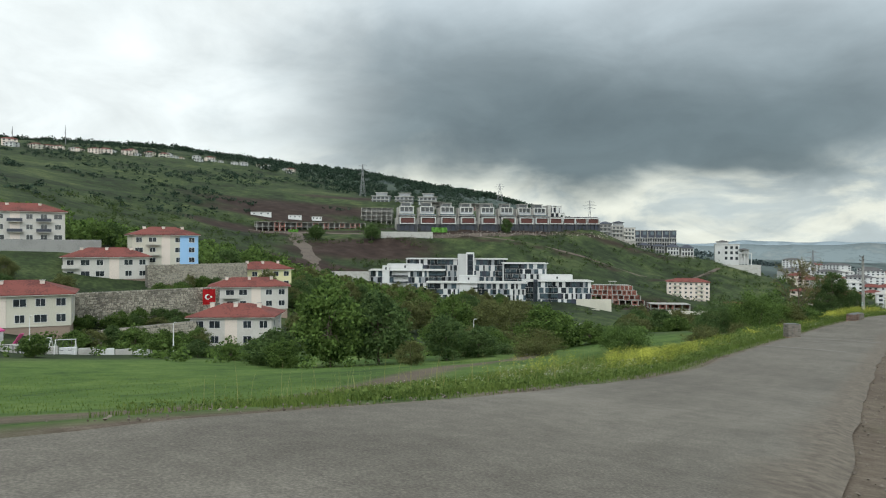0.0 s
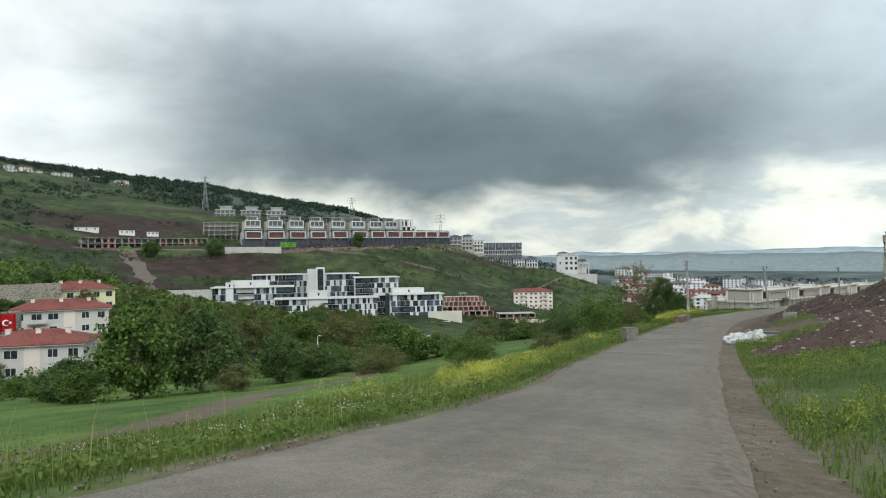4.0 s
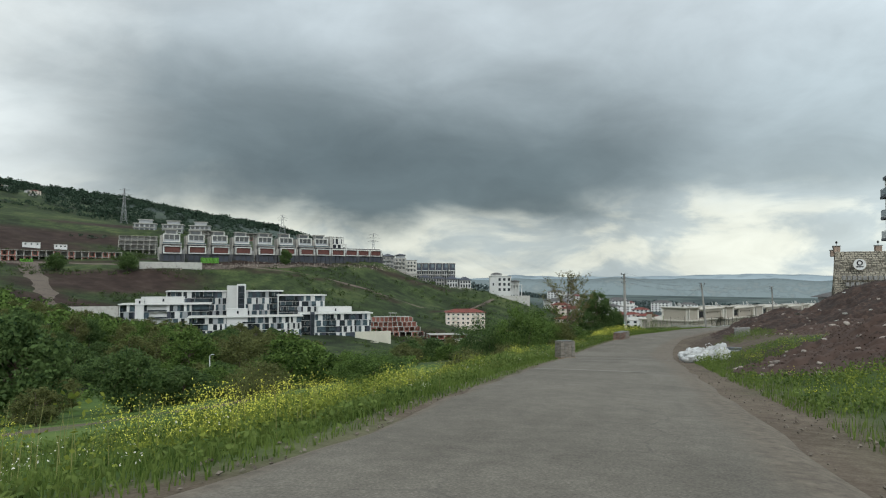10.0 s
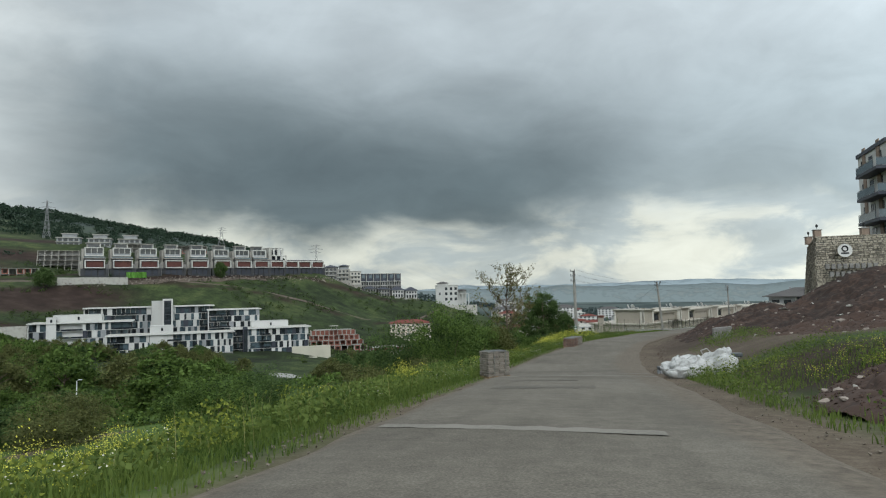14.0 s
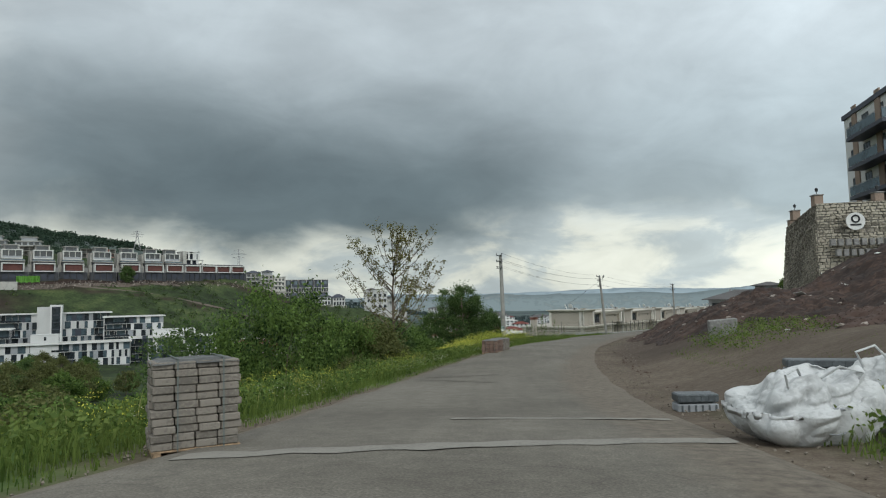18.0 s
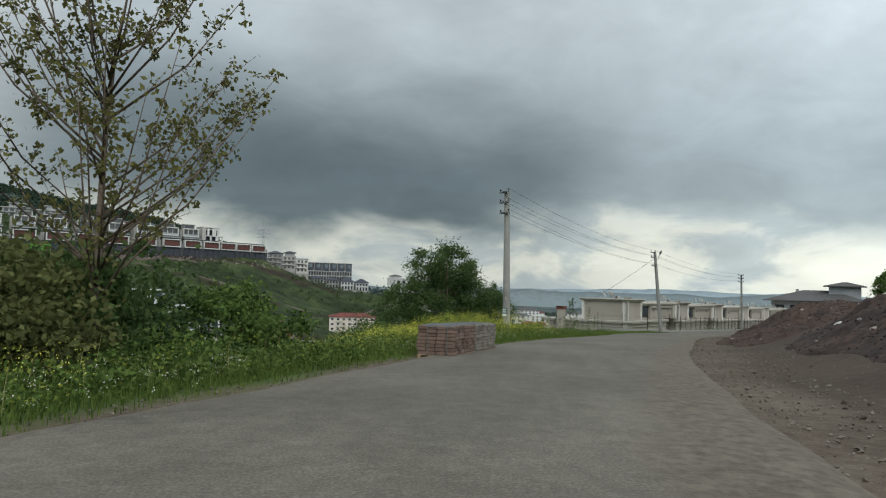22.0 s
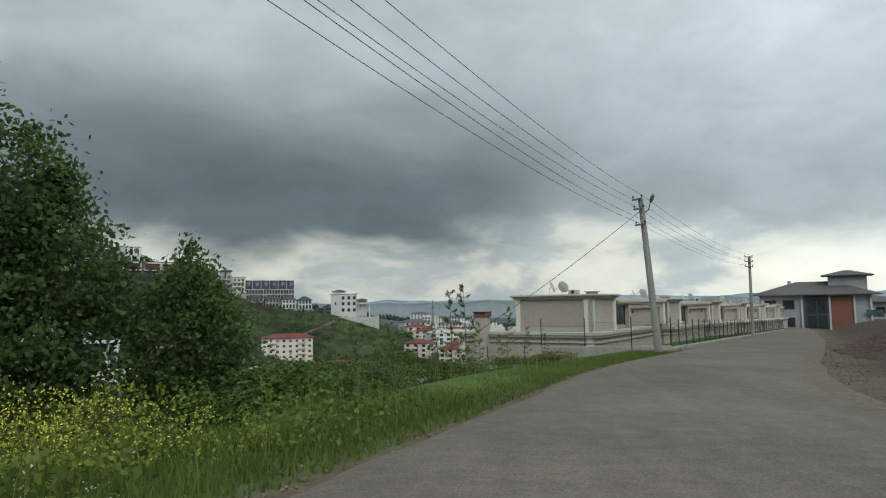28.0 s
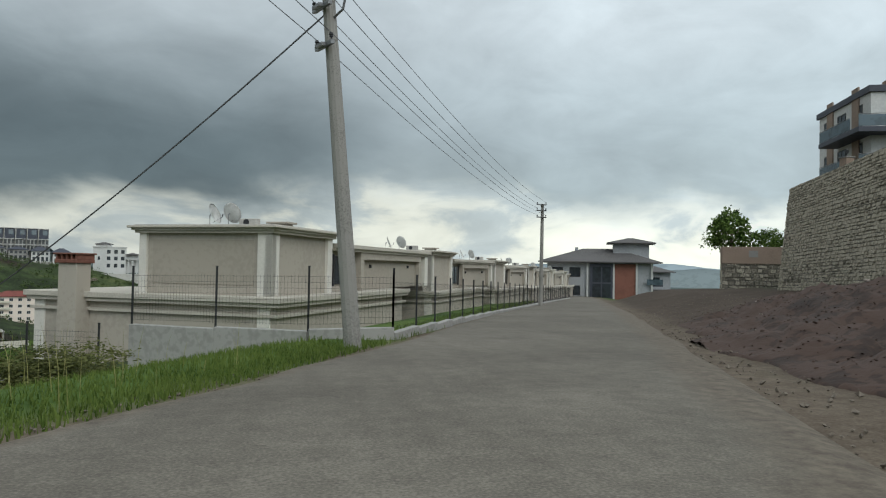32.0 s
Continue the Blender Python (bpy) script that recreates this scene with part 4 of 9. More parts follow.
def mound(name, label, cx, cy, rot, rx, ry, high, seed, res=70, stones=0, tip=(0.0, 0.0)):
    """A heap of dug earth: a ragged cone with clods, sunk into the ground."""
    bm = bmesh.new()
    bmesh.ops.create_grid(bm, x_segments=res, y_segments=res, size=1)
    c, s = math.cos(rot), math.sin(rot)
    pts = []
    for v in bm.verts:
        u, w = v.co.x, v.co.y
        d = math.hypot(u - tip[0] * (1 - math.hypot(u, w)), w - tip[1] * (1 - math.hypot(u, w)))
        x, y = cx + u * rx * c - w * ry * s, cy + u * rx * s + w * ry * c
        d += 0.18 * noise.noise((x * 0.22, y * 0.22, seed))
        body = max(0.0, 1 - d) ** 0.85
        f = noise.noise((x * 0.8, y * 0.8, seed)) * 0.38 + noise.noise((x * 2.3, y * 2.3, seed)) * 0.24 + noise.noise((x * 5, y * 5, seed)) * 0.15
        v.co = Vector((x, y, -0.55 + 0.5 * float(smooth_step(0.0, 0.07, body)) + body * high + f * min(1, body * 3) * 0.8))
        pts.append((x, y))
    base = ground(np.array([p[0] for p in pts]), np.array([p[1] for p in pts]))
    for v, z in zip(bm.verts, base):
        v.co.z += z
    me = bpy.data.meshes.new(name)
    bm.to_mesh(me)
    heights = [(v.co.x, v.co.y, v.co.z) for v in bm.verts]
    bm.free()
    me.materials.append(M_EARTH)
    me.polygons.foreach_set("use_smooth", [True] * len(me.polygons))
    ob = tagged(new(name, me), label, "earth heap", kind="stuff")
    return ob, np.array(heights)


MOUNDS = [mound("earth_heap", "lumpy toe of dark dug earth spreading from the bank", 19.5, -43.0, 0.1, 7.5, 10.5, 1.15, 21.7, 90, tip=(0.35, 0.35)),
          mound("earth_heap", "heap of dark dug earth with rubble beside the road", 17.3, -24.0, 0.05, 6.8, 13.0, 1.9, 3.1, 110, tip=(0.25, 0.15)),
          mound("earth_heap", "high bank of dug earth tipped against the stone wall", 27.5, -27.0, 0.0, 11.0, 14.0, 4.1, 8.7, 110, tip=(0.1, 0.0)),
          mound("earth_heap", "low heap of rubble and soil in the verge weeds", 10.8, -79.0, 0.12, 4.7, 7.8, 1.35, 5.5, 90, tip=(0.25, 0)),
          mound("earth_heap", "low scraped bank of brown soil below the stone wall", 31.0, 30.0, -0.38, 7.5, 23.0, 1.1, 12.3, 80, tip=(0.1, 0)),
          mound("earth_heap", "low spill of dark soil at the road edge", 17.6, 0.5, -0.3, 4.7, 11.5, 1.5, 17.3, 80)]

# stones lying on the heaps
stone_meshes = []
for k in range(5):
    bm = bmesh.new()
    bmesh.ops.create_icosphere(bm, subdivisions=1, radius=0.5)
    r = random.Random(k)
    for v in bm.verts:
        v.co = Vector((v.co.x * 1.25, v.co.y, v.co.z * 0.62)) * r.uniform(0.72, 1.15)
    me = bpy.data.meshes.new("stone")
    bm.to_mesh(me)
    bm.free()
    me.materials.append(M_RUBBLE if k < 4 else M_CONC)
    stone_meshes.append(me)
r = random.Random(11)
for mi, cnt, lo, hi in ((0, 70, 0.10, 0.40), (1, 60, 0.10, 0.34), (2, 70, 0.12, 0.42), (3, 90, 0.07, 0.28), (4, 22, 0.08, 0.25), (5, 20, 0.08, 0.24)):
    ob, hts = MOUNDS[mi]
    good = hts[hts[:, 2] > ground(hts[:, 0], hts[:, 1]) + 0.05]
    for _ in range(cnt):
        p = good[r.randrange(len(good))]
        s = r.uniform(lo, hi) * (1.6 if r.random() < 0.06 else 1)
        q = piece("stone", r.choice(stone_meshes), ob, pose(p[0], p[1], p[2] + s * 0.1, r.uniform(-25, 25), r.uniform(-25, 25), r.uniform(0, 360)) @ Matrix.Diagonal((s, s, s, 1)))
# clods of soil
clod_pts = []
for ob, hts in MOUNDS:
    good = hts[hts[:, 2] > ground(hts[:, 0], hts[:, 1]) + 0.05]
    rc = np.random.default_rng(len(good))
    clod_pts.append(good[rc.integers(0, len(good), 5000)] + rc.normal(size=(5000, 3)) * (0.1, 0.1, 0.012))
clod_pts = np.concatenate(clod_pts)
tagged(quads_mesh("soil_clods", chunk_tris(clod_pts, np.random.default_rng(4).uniform(0.015, 0.06, len(clod_pts)), seed=91, flat=0.5), M_CLOD, n=3), "loose clods of dark soil on the heaps", "soil", kind="stuff")
t = thing("concrete_slab", "tilted broken slab of grey concrete in the earth heap", "concrete slab", pose(12.6, -33.6, 2.0, 5, -4, 12))
part("slab", boxed(-0.85, -0.14, -0.6, 0.75, 0.14, 0.62, bev=0.04), M_CONC_D, t)
for k in range(14):
    x, y = r.uniform(15, 25), r.uniform(-42, -20)
    hts = MOUNDS[2][1]
    j = np.argmin((hts[:, 0] - x) ** 2 + (hts[:, 1] - y) ** 2)
    t = thing("scrap_sheet", "crumpled pale sheet of scrap lying on the earth heap", "litter", pose(x, y, hts[j, 2] + 0.05, r.uniform(-20, 20), r.uniform(-20, 20), r.uniform(0, 180)), "litter on the heap")
    bm = bmesh.new()
    bmesh.ops.create_grid(bm, x_segments=4, y_segments=3, size=0.5)
    w = r.uniform(0.2, 0.6)
    for v in bm.verts:
        v.co = Vector((v.co.x * w * 1.6, v.co.y * w, 0.12 * noise.noise((v.co.x * 4, v.co.y * 4, k))))
    bmesh.ops.solidify(bm, geom=bm.faces[:], thickness=0.01)
    part("sheet", bm, M_SIGNW, t)

# ---- poles and wires ----


def crossarm(t, z, turn, length=0.95, ins=(-0.42, 0.42)):
    arm = part("crossarm", box(boxed(-length / 2, -0.05, -0.05, length / 2, 0.05, 0.05), -0.2, -0.17, -0.04, 0.2, -0.05, 0.04), M_STEEL, t)
    arm.matrix_basis = pose(0, -0.2, z, 0, 0, 0) if not turn else Matrix.Rotation(turn, 4, "Z") @ pose(0, -0.2, z)
    for x in ins:
        bm = tube(bmesh.new(), [(x, 0, 0.05), (x, 0, 0.10), (x, 0, 0.12), (x, 0, 0.15), (x, 0, 0.17), (x, 0, 0.21), (x, 0, 0.23)], [0.02, 0.02, 0.055, 0.04, 0.06, 0.045, 0.015], 8)
        part("insulator", bm, M_DARK, arm, "dark porcelain insulator")
    return arm


def utility_pole(label, base, top, arms, turn, r0=0.255, r1=0.165, lamp=False):
    base, top = Vector(base), Vector(top)
    ax = (top - base).normalized()
    rot = ax.to_track_quat("Z", "Y").to_matrix().to_4x4()
    t = thing("utility_pole", label, "utility pole", Matrix.Translation(base) @ rot, "utility poles")
    h = (top - base).length
    bm = tube(bmesh.new(), [(0, 0, -0.4), (0, 0, h * 0.5), (0, 0, h)], [r0, (r0 + r1) / 2, r1], 12)
    part("shaft", bm, M_POLE, t, "weathered tapered concrete shaft", smooth=False)
    tips = []
    for z in arms:
        arm = crossarm(t, h - z, turn)
        m = t.matrix_basis @ arm.matrix_basis
        tips.append([m @ Vector((x, 0, 0.22)) for x in (-0.42, 0.42)])
    if lamp:
        bm = tube(bmesh.new(), [(0.1, 0, h - 0.9), (0.45, 0, h - 0.75), (0.62, 0, h - 0.35)], [0.035, 0.03, 0.03], 8)
        part("lamp_arm", bm, M_STEEL, t)
        bm = bmesh.new()
        bmesh.ops.create_icosphere(bm, subdivisions=2, radius=1)
        for v in bm.verts:
            v.co = Vector((v.co.x * 0.12, v.co.y * 0.1, v.co.z * 0.34 * (1.0 if v.co.z < 0 else 0.8)))
        bmesh.ops.rotate(bm, verts=bm.verts, matrix=Matrix.Rotation(radians(32), 3, "Y"))
        bmesh.ops.translate(bm, verts=bm.verts, vec=(0.78, 0, h - 0.1))
        part("lamp_head", bm, M_STEEL, t, "grey street lamp head", smooth=True)
    return t, tips


P1, P2, P3 = (0.0, 0.0, gz(0, 0)), (14.95, 34.4, gz(14.95, 34.4)), (34.6, 76.0, gz(34.6, 76.0))
pole_a, tips_a = utility_pole("tall concrete utility pole with three crossarms and a small sign", P1, (-0.15, -0.2, 8.5), (0.06, 0.72, 1.4), radians(-12))
pole_b, tips_b = utility_pole("leaning concrete utility pole with a street lamp beside the fence", P2, (14.1, 33.6, 6.9), (0.06, 0.62, 1.55), radians(-20), 0.23, 0.15, lamp=True)
pole_c, tips_c = utility_pole("concrete utility pole with crossarms behind the fence", P3, (34.1, 74.4, 5.9), (0.06, 0.6, 1.2), radians(-25), 0.2, 0.14)
pole_d, tips_d = utility_pole("distant dark utility pole beyond the bend", (96, 172, gz(96, 172)), (96, 172, 1.5), (0.1,), radians(-30), 0.2, 0.14)
b = part("sign_board", boxed(-0.17, -0.275, 1.55, 0.17, -0.262, 2.07), M_SIGN, pole_a, "small green printed board with a white panel")
b.matrix_basis = Matrix.Rotation(radians(14), 4, "Z")
for z, w in ((1.98, 0.26), (1.84, 0.22)):
    for k in range(6):
        part("letter_bar", boxed(-w / 2 + k * w / 6, -0.283, z - 0.045, -w / 2 + (k + 0.6) * w / 6, -0.2765, z + 0.045), M_SIGNW, b)
part("white_panel", boxed(-0.14, -0.283, 1.57, 0.14, -0.2765, 1.72), M_SIGNW, b)
for z in (2.6, 3.4):
    q = part("paper_scrap", boxed(0.02, -0.25, z, 0.14, -0.243, z + 0.22), M_PLASTER, pole_a)
    q.matrix_basis = Matrix.Rotation(radians(14), 4, "Z")


def wire(a, b, sag, r=0.011, label="thin black overhead line between poles"):
    a, b = Vector(a), Vector(b)
    pts = [a.lerp(b, u) - Vector((0, 0, sag * 4 * u * (1 - u))) for u in np.linspace(0, 1, 21)]
    ob = part("overhead_wire", tube(bmesh.new(), pts, [r] * 21, 4), M_WIRE, None)
    return tagged(ob, label, "cable", "overhead wires")


for i in range(3):
    for j in range(2):
        if (i, j) == (0, 0):
            continue
        wire(tips_a[i][j], tips_b[i][j], 0.55 + 0.06 * j, 0.010)
        wire(tips_b[i][j], tips_c[i][j], 0.6 + 0.06 * j, 0.010)
wire((14.15, 33.65, 6.2), (-1.0, 43.5, -4.0), 0.5, 0.022, "thick black service cable from pole to villa")

# ---- fence ----
FENCE_LOW = [(-0.6, 44.0), (2.1, 42.6), (4.75, 41.2), (7.3, 39.95)]
FENCE_A = [(8.4, 39.4), (11.1, 37.9), (13.8, 36.6), (16.3, 37.2)]
fence_b = [(16.3 + 1.08 * i + 0.0011 * i * i * 2, 37.2 + 2.45 * i) for i in range(1, 34)]
for pts_, lab, cap, drop in ((FENCE_LOW, "dark wire mesh fence stepped down beside the villa", 0.25, 1.75), (FENCE_A, "dark wire mesh fence on a low concrete wall", 0.30, 0.0), ([FENCE_A[-1]] + fence_b, "dark wire mesh fence along the road edge", 0.16, 0.0)):
    t = thing("fence", lab, "fence", group="fences")
    zs = [float(road_z(y)) - 0.02 - drop for x, y in pts_]
    for (x, y), z in zip(pts_, zs):
        bm = boxed(x - 0.03, y - 0.03, z + cap - 0.1, x + 0.03, y + 0.03, z + cap + 1.75, bev=0.006)
        box(bm, x - 0.036, y - 0.036, z + cap + 1.75, x + 0.036, y + 0.036, z + cap + 1.78)
        part("post", bm, M_DARK, t)
    for (a, za), (b, zb) in zip(zip(pts_, zs), zip(pts_[1:], zs[1:])):
        A, B = Vector((*a, za + cap)), Vector((*b, zb + cap))
        bm = bmesh.new()
        for k in range(9):
            h = 0.12 + k * 0.17
            tube(bm, [A + Vector((0, 0, h)), B + Vector((0, 0, h))], [0.0045, 0.0045], 4)
        n = int((B - A).length / 0.11)
        for k in range(1, n):
            p = A.lerp(B, k / n)
            tube(bm, [p + Vector((0, 0, 0.08)), p + Vector((0, 0, 1.52))], [0.003, 0.003], 3)
        part("mesh_panel", bm, M_DARK, t)
        d = (B - A)
        bm = boxed(0, -0.13, -2.4 if cap > 0.2 else -0.55, d.length, 0.13, cap - 0.02, bev=0.015)
        w = part("low_wall", bm, M_BLOCK, t, "low stained concrete wall")
        w.matrix_basis = Matrix.Translation((A.x, A.y, za)) @ Matrix.Rotation(math.atan2(d.y, d.x), 4, "Z")

# ---- villas below the road ----
VU, VV = Vector((-0.885, 0.466, 0)), Vector((0.462, 0.887, 0))


def villa(origin, first):
    """Beige flat-roofed villa; local x runs along the gable away from the road, y along the road."""
    m = Matrix(((-VU.x, VV.x, 0, 0), (-VU.y, VV.y, 0, 0), (0, 0, 1, 0), (0, 0, 0, 1)))
    t = thing("villa", "beige plastered villa with flat roofs, cornices and pale pilasters", "villa", Matrix.Translation(origin) @ m, "villas below the road")
    # x runs toward the road here: 0 is the corner by the road, the house lies at negative x
    up = part("upper_storey", boxed(-6.0, 0.12, -2.9, -0.12, 5.1, -0.25), M_PLASTER, t)
    for x0, y0, x1, y1 in ((-6.2, -0.02, -5.85, 0.3), (-0.62, -0.02, 0.02, 0.3), (-0.3, 4.75, 0.02, 5.22), (-0.3, -0.02, 0.02, 0.55)):
        part("pilaster", boxed(x0, y0, -2.85, x1, y1, -0.25, bev=0.01), M_TRIM, up)
    part("plaster_panel", boxed(-5.6, 0.09, -2.3, -0.85, 0.12, -0.5, bev=0.008), M_PLASTER_D, up)
    bm = boxed(-6.35, -0.12, -0.25, 0.14, 5.35, -0.14)
    box(bm, -6.45, -0.22, -0.14, 0.24, 5.45, -0.05)
    box(bm, -6.58, -0.35, -0.05, 0.37, 5.58, 0.05, bev=0.015)
    part("cornice", bm, M_CORNICE, up)
    part("roof_slab", boxed(-6.4, -0.15, 0.05, 0.2, 5.4, 0.09), M_CONC, up)
    # terrace band and lower storey
    lo = part("lower_storey", boxed(-11.2, -0.3, -7.0, 0.45, 13.5, -3.1), M_PLASTER, t)
    bm = boxed(-11.5, -0.55, -3.1, 0.7, 13.8, -2.95)
    box(bm, -11.6, -0.65, -2.95, 0.8, 13.9, -2.72, bev=0.02)
    box(bm, -11.4, -0.45, -3.5, 0.6, 13.7, -3.38)
    part("terrace_cornice", bm, M_CORNICE, lo)
    for x in (-11.25, -0.35):
        part("pilaster", boxed(x, -0.36, -7.0, x + 0.55, 0.1, -3.1, bev=0.01), M_TRIM, lo)
    # rear wing beside the road with a dark door
    wing = part("wing", boxed(-6.0, 5.35, -2.7, -0.5, 19.9, -0.75), M_PLASTER, t)
    bm = boxed(-6.2, 5.62, -0.75, -0.05, 20.0, -0.62)
    box(bm, -6.3, 5.62, -0.62, 0.08, 20.1, -0.42, bev=0.015)
    part("cornice", bm, M_CORNICE, wing)
    part("lintel", boxed(-0.5, 8.9, -1.12, -0.15, 18.6, -0.75), M_PLASTER, wing)
    for y in (8.9, 18.2):
        part("jamb", boxed(-0.5, y, -2.7, -0.15, y + 0.4, -1.12), M_PLASTER, wing)
    part("plaster_panel", boxed(-0.5, 9.3, -2.7, -0.44, 18.2, -1.12), M_PLASTER_D, wing)
    for y in (10.6, 16.6):
        part("wall_lamp", boxed(-0.44, y, -1.55, -0.32, y + 0.12, -1.38, bev=0.01), M_DARK, wing)
    dr = part("window", boxed(-0.5, 6.3, -2.35, -0.42, 8.5, -1.0), M_GLASS, wing, "dark glazed window beside the panel")
    for y0_, y1_ in ((6.18, 6.3), (8.5, 8.62)):
        part("window_jamb", boxed(-0.5, y0_, -2.45, -0.38, y1_, -0.92), M_DARK, dr)
    part("mullion", boxed(-0.5, 7.36, -2.35, -0.39, 7.42, -1.0), M_DARK, dr)
    part("pilaster", boxed(-0.5, 19.3, -2.7, -0.12, 19.95, -0.75, bev=0.01), M_TRIM, wing)
    # chimney, unit and dishes on the roof
    if first:
        ch = part("chimney", boxed(-9.3, -1.05, -7.0, -8.35, -0.3, -1.55, bev=0.02), M_PLASTER, t)
        part("brick_top", boxed(-9.4, -1.15, -1.55, -8.25, -0.2, -1.40, bev=0.02), M_TERRA, ch)
        part("brick_rim", boxed(-9.45, -1.2, -1.20, -8.2, -0.15, -1.13, bev=0.02), M_TERRA, ch)
        for k in range(5):
            part("brick_fin", boxed(-9.36 + 0.25 * k, -1.12, -1.40, -9.26 + 0.25 * k, -0.23, -1.20), M_TERRA, ch)
    box_ = part("air_conditioner", boxed(-2.3, 1.2, 0.09, -1.5, 1.55, 0.42, bev=0.02), M_CONC, t, "grey outdoor air-conditioning unit")
    part("fan_grille", tube(bmesh.new(), [(-1.95, 1.195, 0.26), (-1.95, 1.185, 0.26)], [0.14, 0.14], 14), M_DARK, box_)
    part("vent_hood", box(boxed(-1.0, 1.5, 0.09, -0.3, 2.1, 0.22), -1.15, 1.4, 0.22, -0.15, 2.2, 0.3, bev=0.01), M_PLASTER_D, t)
    return t


def dish(x, y, z, facing, parent):
    """A dish on a bent arm: a shallow bowl, its rim, its feed and its foot."""
    bm = bmesh.new()
    rows = []
    for i, rr in enumerate((0.0, 0.12, 0.24, 0.36, 0.43)):
        rows.append([bm.verts.new((rr * math.cos(a), rr * math.sin(a) * 1.06, 0.55 * rr * rr)) for a in np.linspace(0, 2 * math.pi, 20, endpoint=False)] if i else [bm.verts.new((0, 0, 0))])
    for k in range(20):
        bm.faces.new((rows[0][0], rows[1][k], rows[1][(k + 1) % 20]))
        for a, b in zip(rows[1:], rows[2:]):
            bm.faces.new((a[k], b[k], b[(k + 1) % 20], a[(k + 1) % 20]))
    bmesh.ops.solidify(bm, geom=bm.faces[:], thickness=0.012)
    t = thing("satellite_dish", "pale satellite dish on a villa roof", "satellite dish", Matrix.Translation((x, y, z)) @ Matrix.Rotation(facing, 4, "Z"), "satellite dishes")
    d = part("bowl", bm, M_DISH, t, smooth=True)
    d.matrix_basis = pose(0, -0.05, 0.55, 68, 0, 0)
    part("mast", tube(bmesh.new(), [(0, 0.1, 0), (0, 0.1, 0.5), (0, 0.02, 0.56)], [0.025, 0.025, 0.025], 8), M_STEEL, t)
    part("feed_arm", tube(bmesh.new(), [(0, -0.05, 0.2), (0, -0.45, 0.42), (0, -0.5, 0.55)], [0.012, 0.012, 0.03], 6), M_DARK, t)
    return t


V0 = Vector((12.3, 43.7, 1.42))
for i in range(6):
    o = V0 + VV * 20.5 * i + Vector((0, 0, -0.36 * i))
    villa(o, i == 0)
    for (u, v), f in zip(((3.9, 1.6), (2.8, 1.3)), (radians(70 + 10 * (i % 2)), radians(150 - 15 * (i % 3)))):
        p = o + VU * u + VV * v
        dish(p.x, p.y, p.z + 0.09, f, None)

# ---- grey-roofed houses at the bend ----


def hip(bm, x0, y0, x1, y1, z, rise, over=0.6, ridge=None):
    """A hipped roof with eaves."""
    x0, y0, x1, y1 = x0 - over, y0 - over, x1 + over, y1 + over
    w, d = x1 - x0, y1 - y0
    r = min(w, d) / 2 if ridge is None else ridge
    cx, cy = (x0 + x1) / 2, (y0 + y1) / 2
    b0 = [bm.verts.new(p) for p in ((x0, y0, z - 0.18), (x1, y0, z - 0.18), (x1, y1, z - 0.18), (x0, y1, z - 0.18))]
    b1 = [bm.verts.new((v.co.x, v.co.y, z)) for v in b0]
    if w >= d:
        a, b = bm.verts.new((x0 + r, cy, z + rise)), bm.verts.new((x1 - r, cy, z + rise))
        tops = ((b1[0], b1[1], b, a), (b1[1], b1[2], b), (b1[2], b1[3], a, b), (b1[3], b1[0], a))
    else:
        a, b = bm.verts.new((cx, y0 + r, z + rise)), bm.verts.new((cx, y1 - r, z + rise))
        tops = ((b1[0], b1[1], a), (b1[1], b1[2], b, a), (b1[2], b1[3], b), (b1[3], b1[0], a, b))
    for f in tops:
        bm.faces.new(f)
    bm.faces.new(b0[::-1])
    for k in range(4):
        bm.faces.new((b0[k], b0[(k + 1) % 4], b1[(k + 1) % 4], b1[k]))
    return bm


WIN_CACHE = {}


def window(parent, x, y, z, w, h, face, frame_m=None, glass=None):
    """A window on a wall that faces -y ('s'), +x ('e'), +y ('n') or -x ('w'): a frame with a pane set in it."""
    frame_m, glass = frame_m or M_WHITE, glass or M_GLASS
    key = (round(w, 2), round(h, 2), frame_m.name, glass.name)
    if key not in WIN_CACHE:
        bm = bmesh.new()
        f = min(0.09, w * 0.1)
        box(bm, -w / 2, -0.06, -h / 2, -w / 2 + f, 0.04, h / 2)
        box(bm, w / 2 - f, -0.06, -h / 2, w / 2, 0.04, h / 2)
        box(bm, -w / 2 + f, -0.06, -h / 2, w / 2 - f, 0.04, -h / 2 + f)
        box(bm, -w / 2 + f, -0.06, h / 2 - f, w / 2 - f, 0.04, h / 2)
        if w > 1.0:
            box(bm, -0.03, -0.055, -h / 2 + f, 0.03, 0.03, h / 2 - f)
        me = bpy.data.meshes.new("window")
        bm.to_mesh(me)
        bm.free()
        me.materials.append(frame_m)
        WIN_CACHE[key] = (me, box_mesh("pane", glass, -w / 2 + f, -0.03, -h / 2 + f, w / 2 - f, 0.0, h / 2 - f))
    fr, pn = WIN_CACHE[key]
    rot = {"s": 0, "e": 90, "n": 180, "w": 270}[face]
    ob = piece("window", fr, parent, pose(x, y, z, 0, 0, rot))
    piece("pane", pn, ob)
    return ob


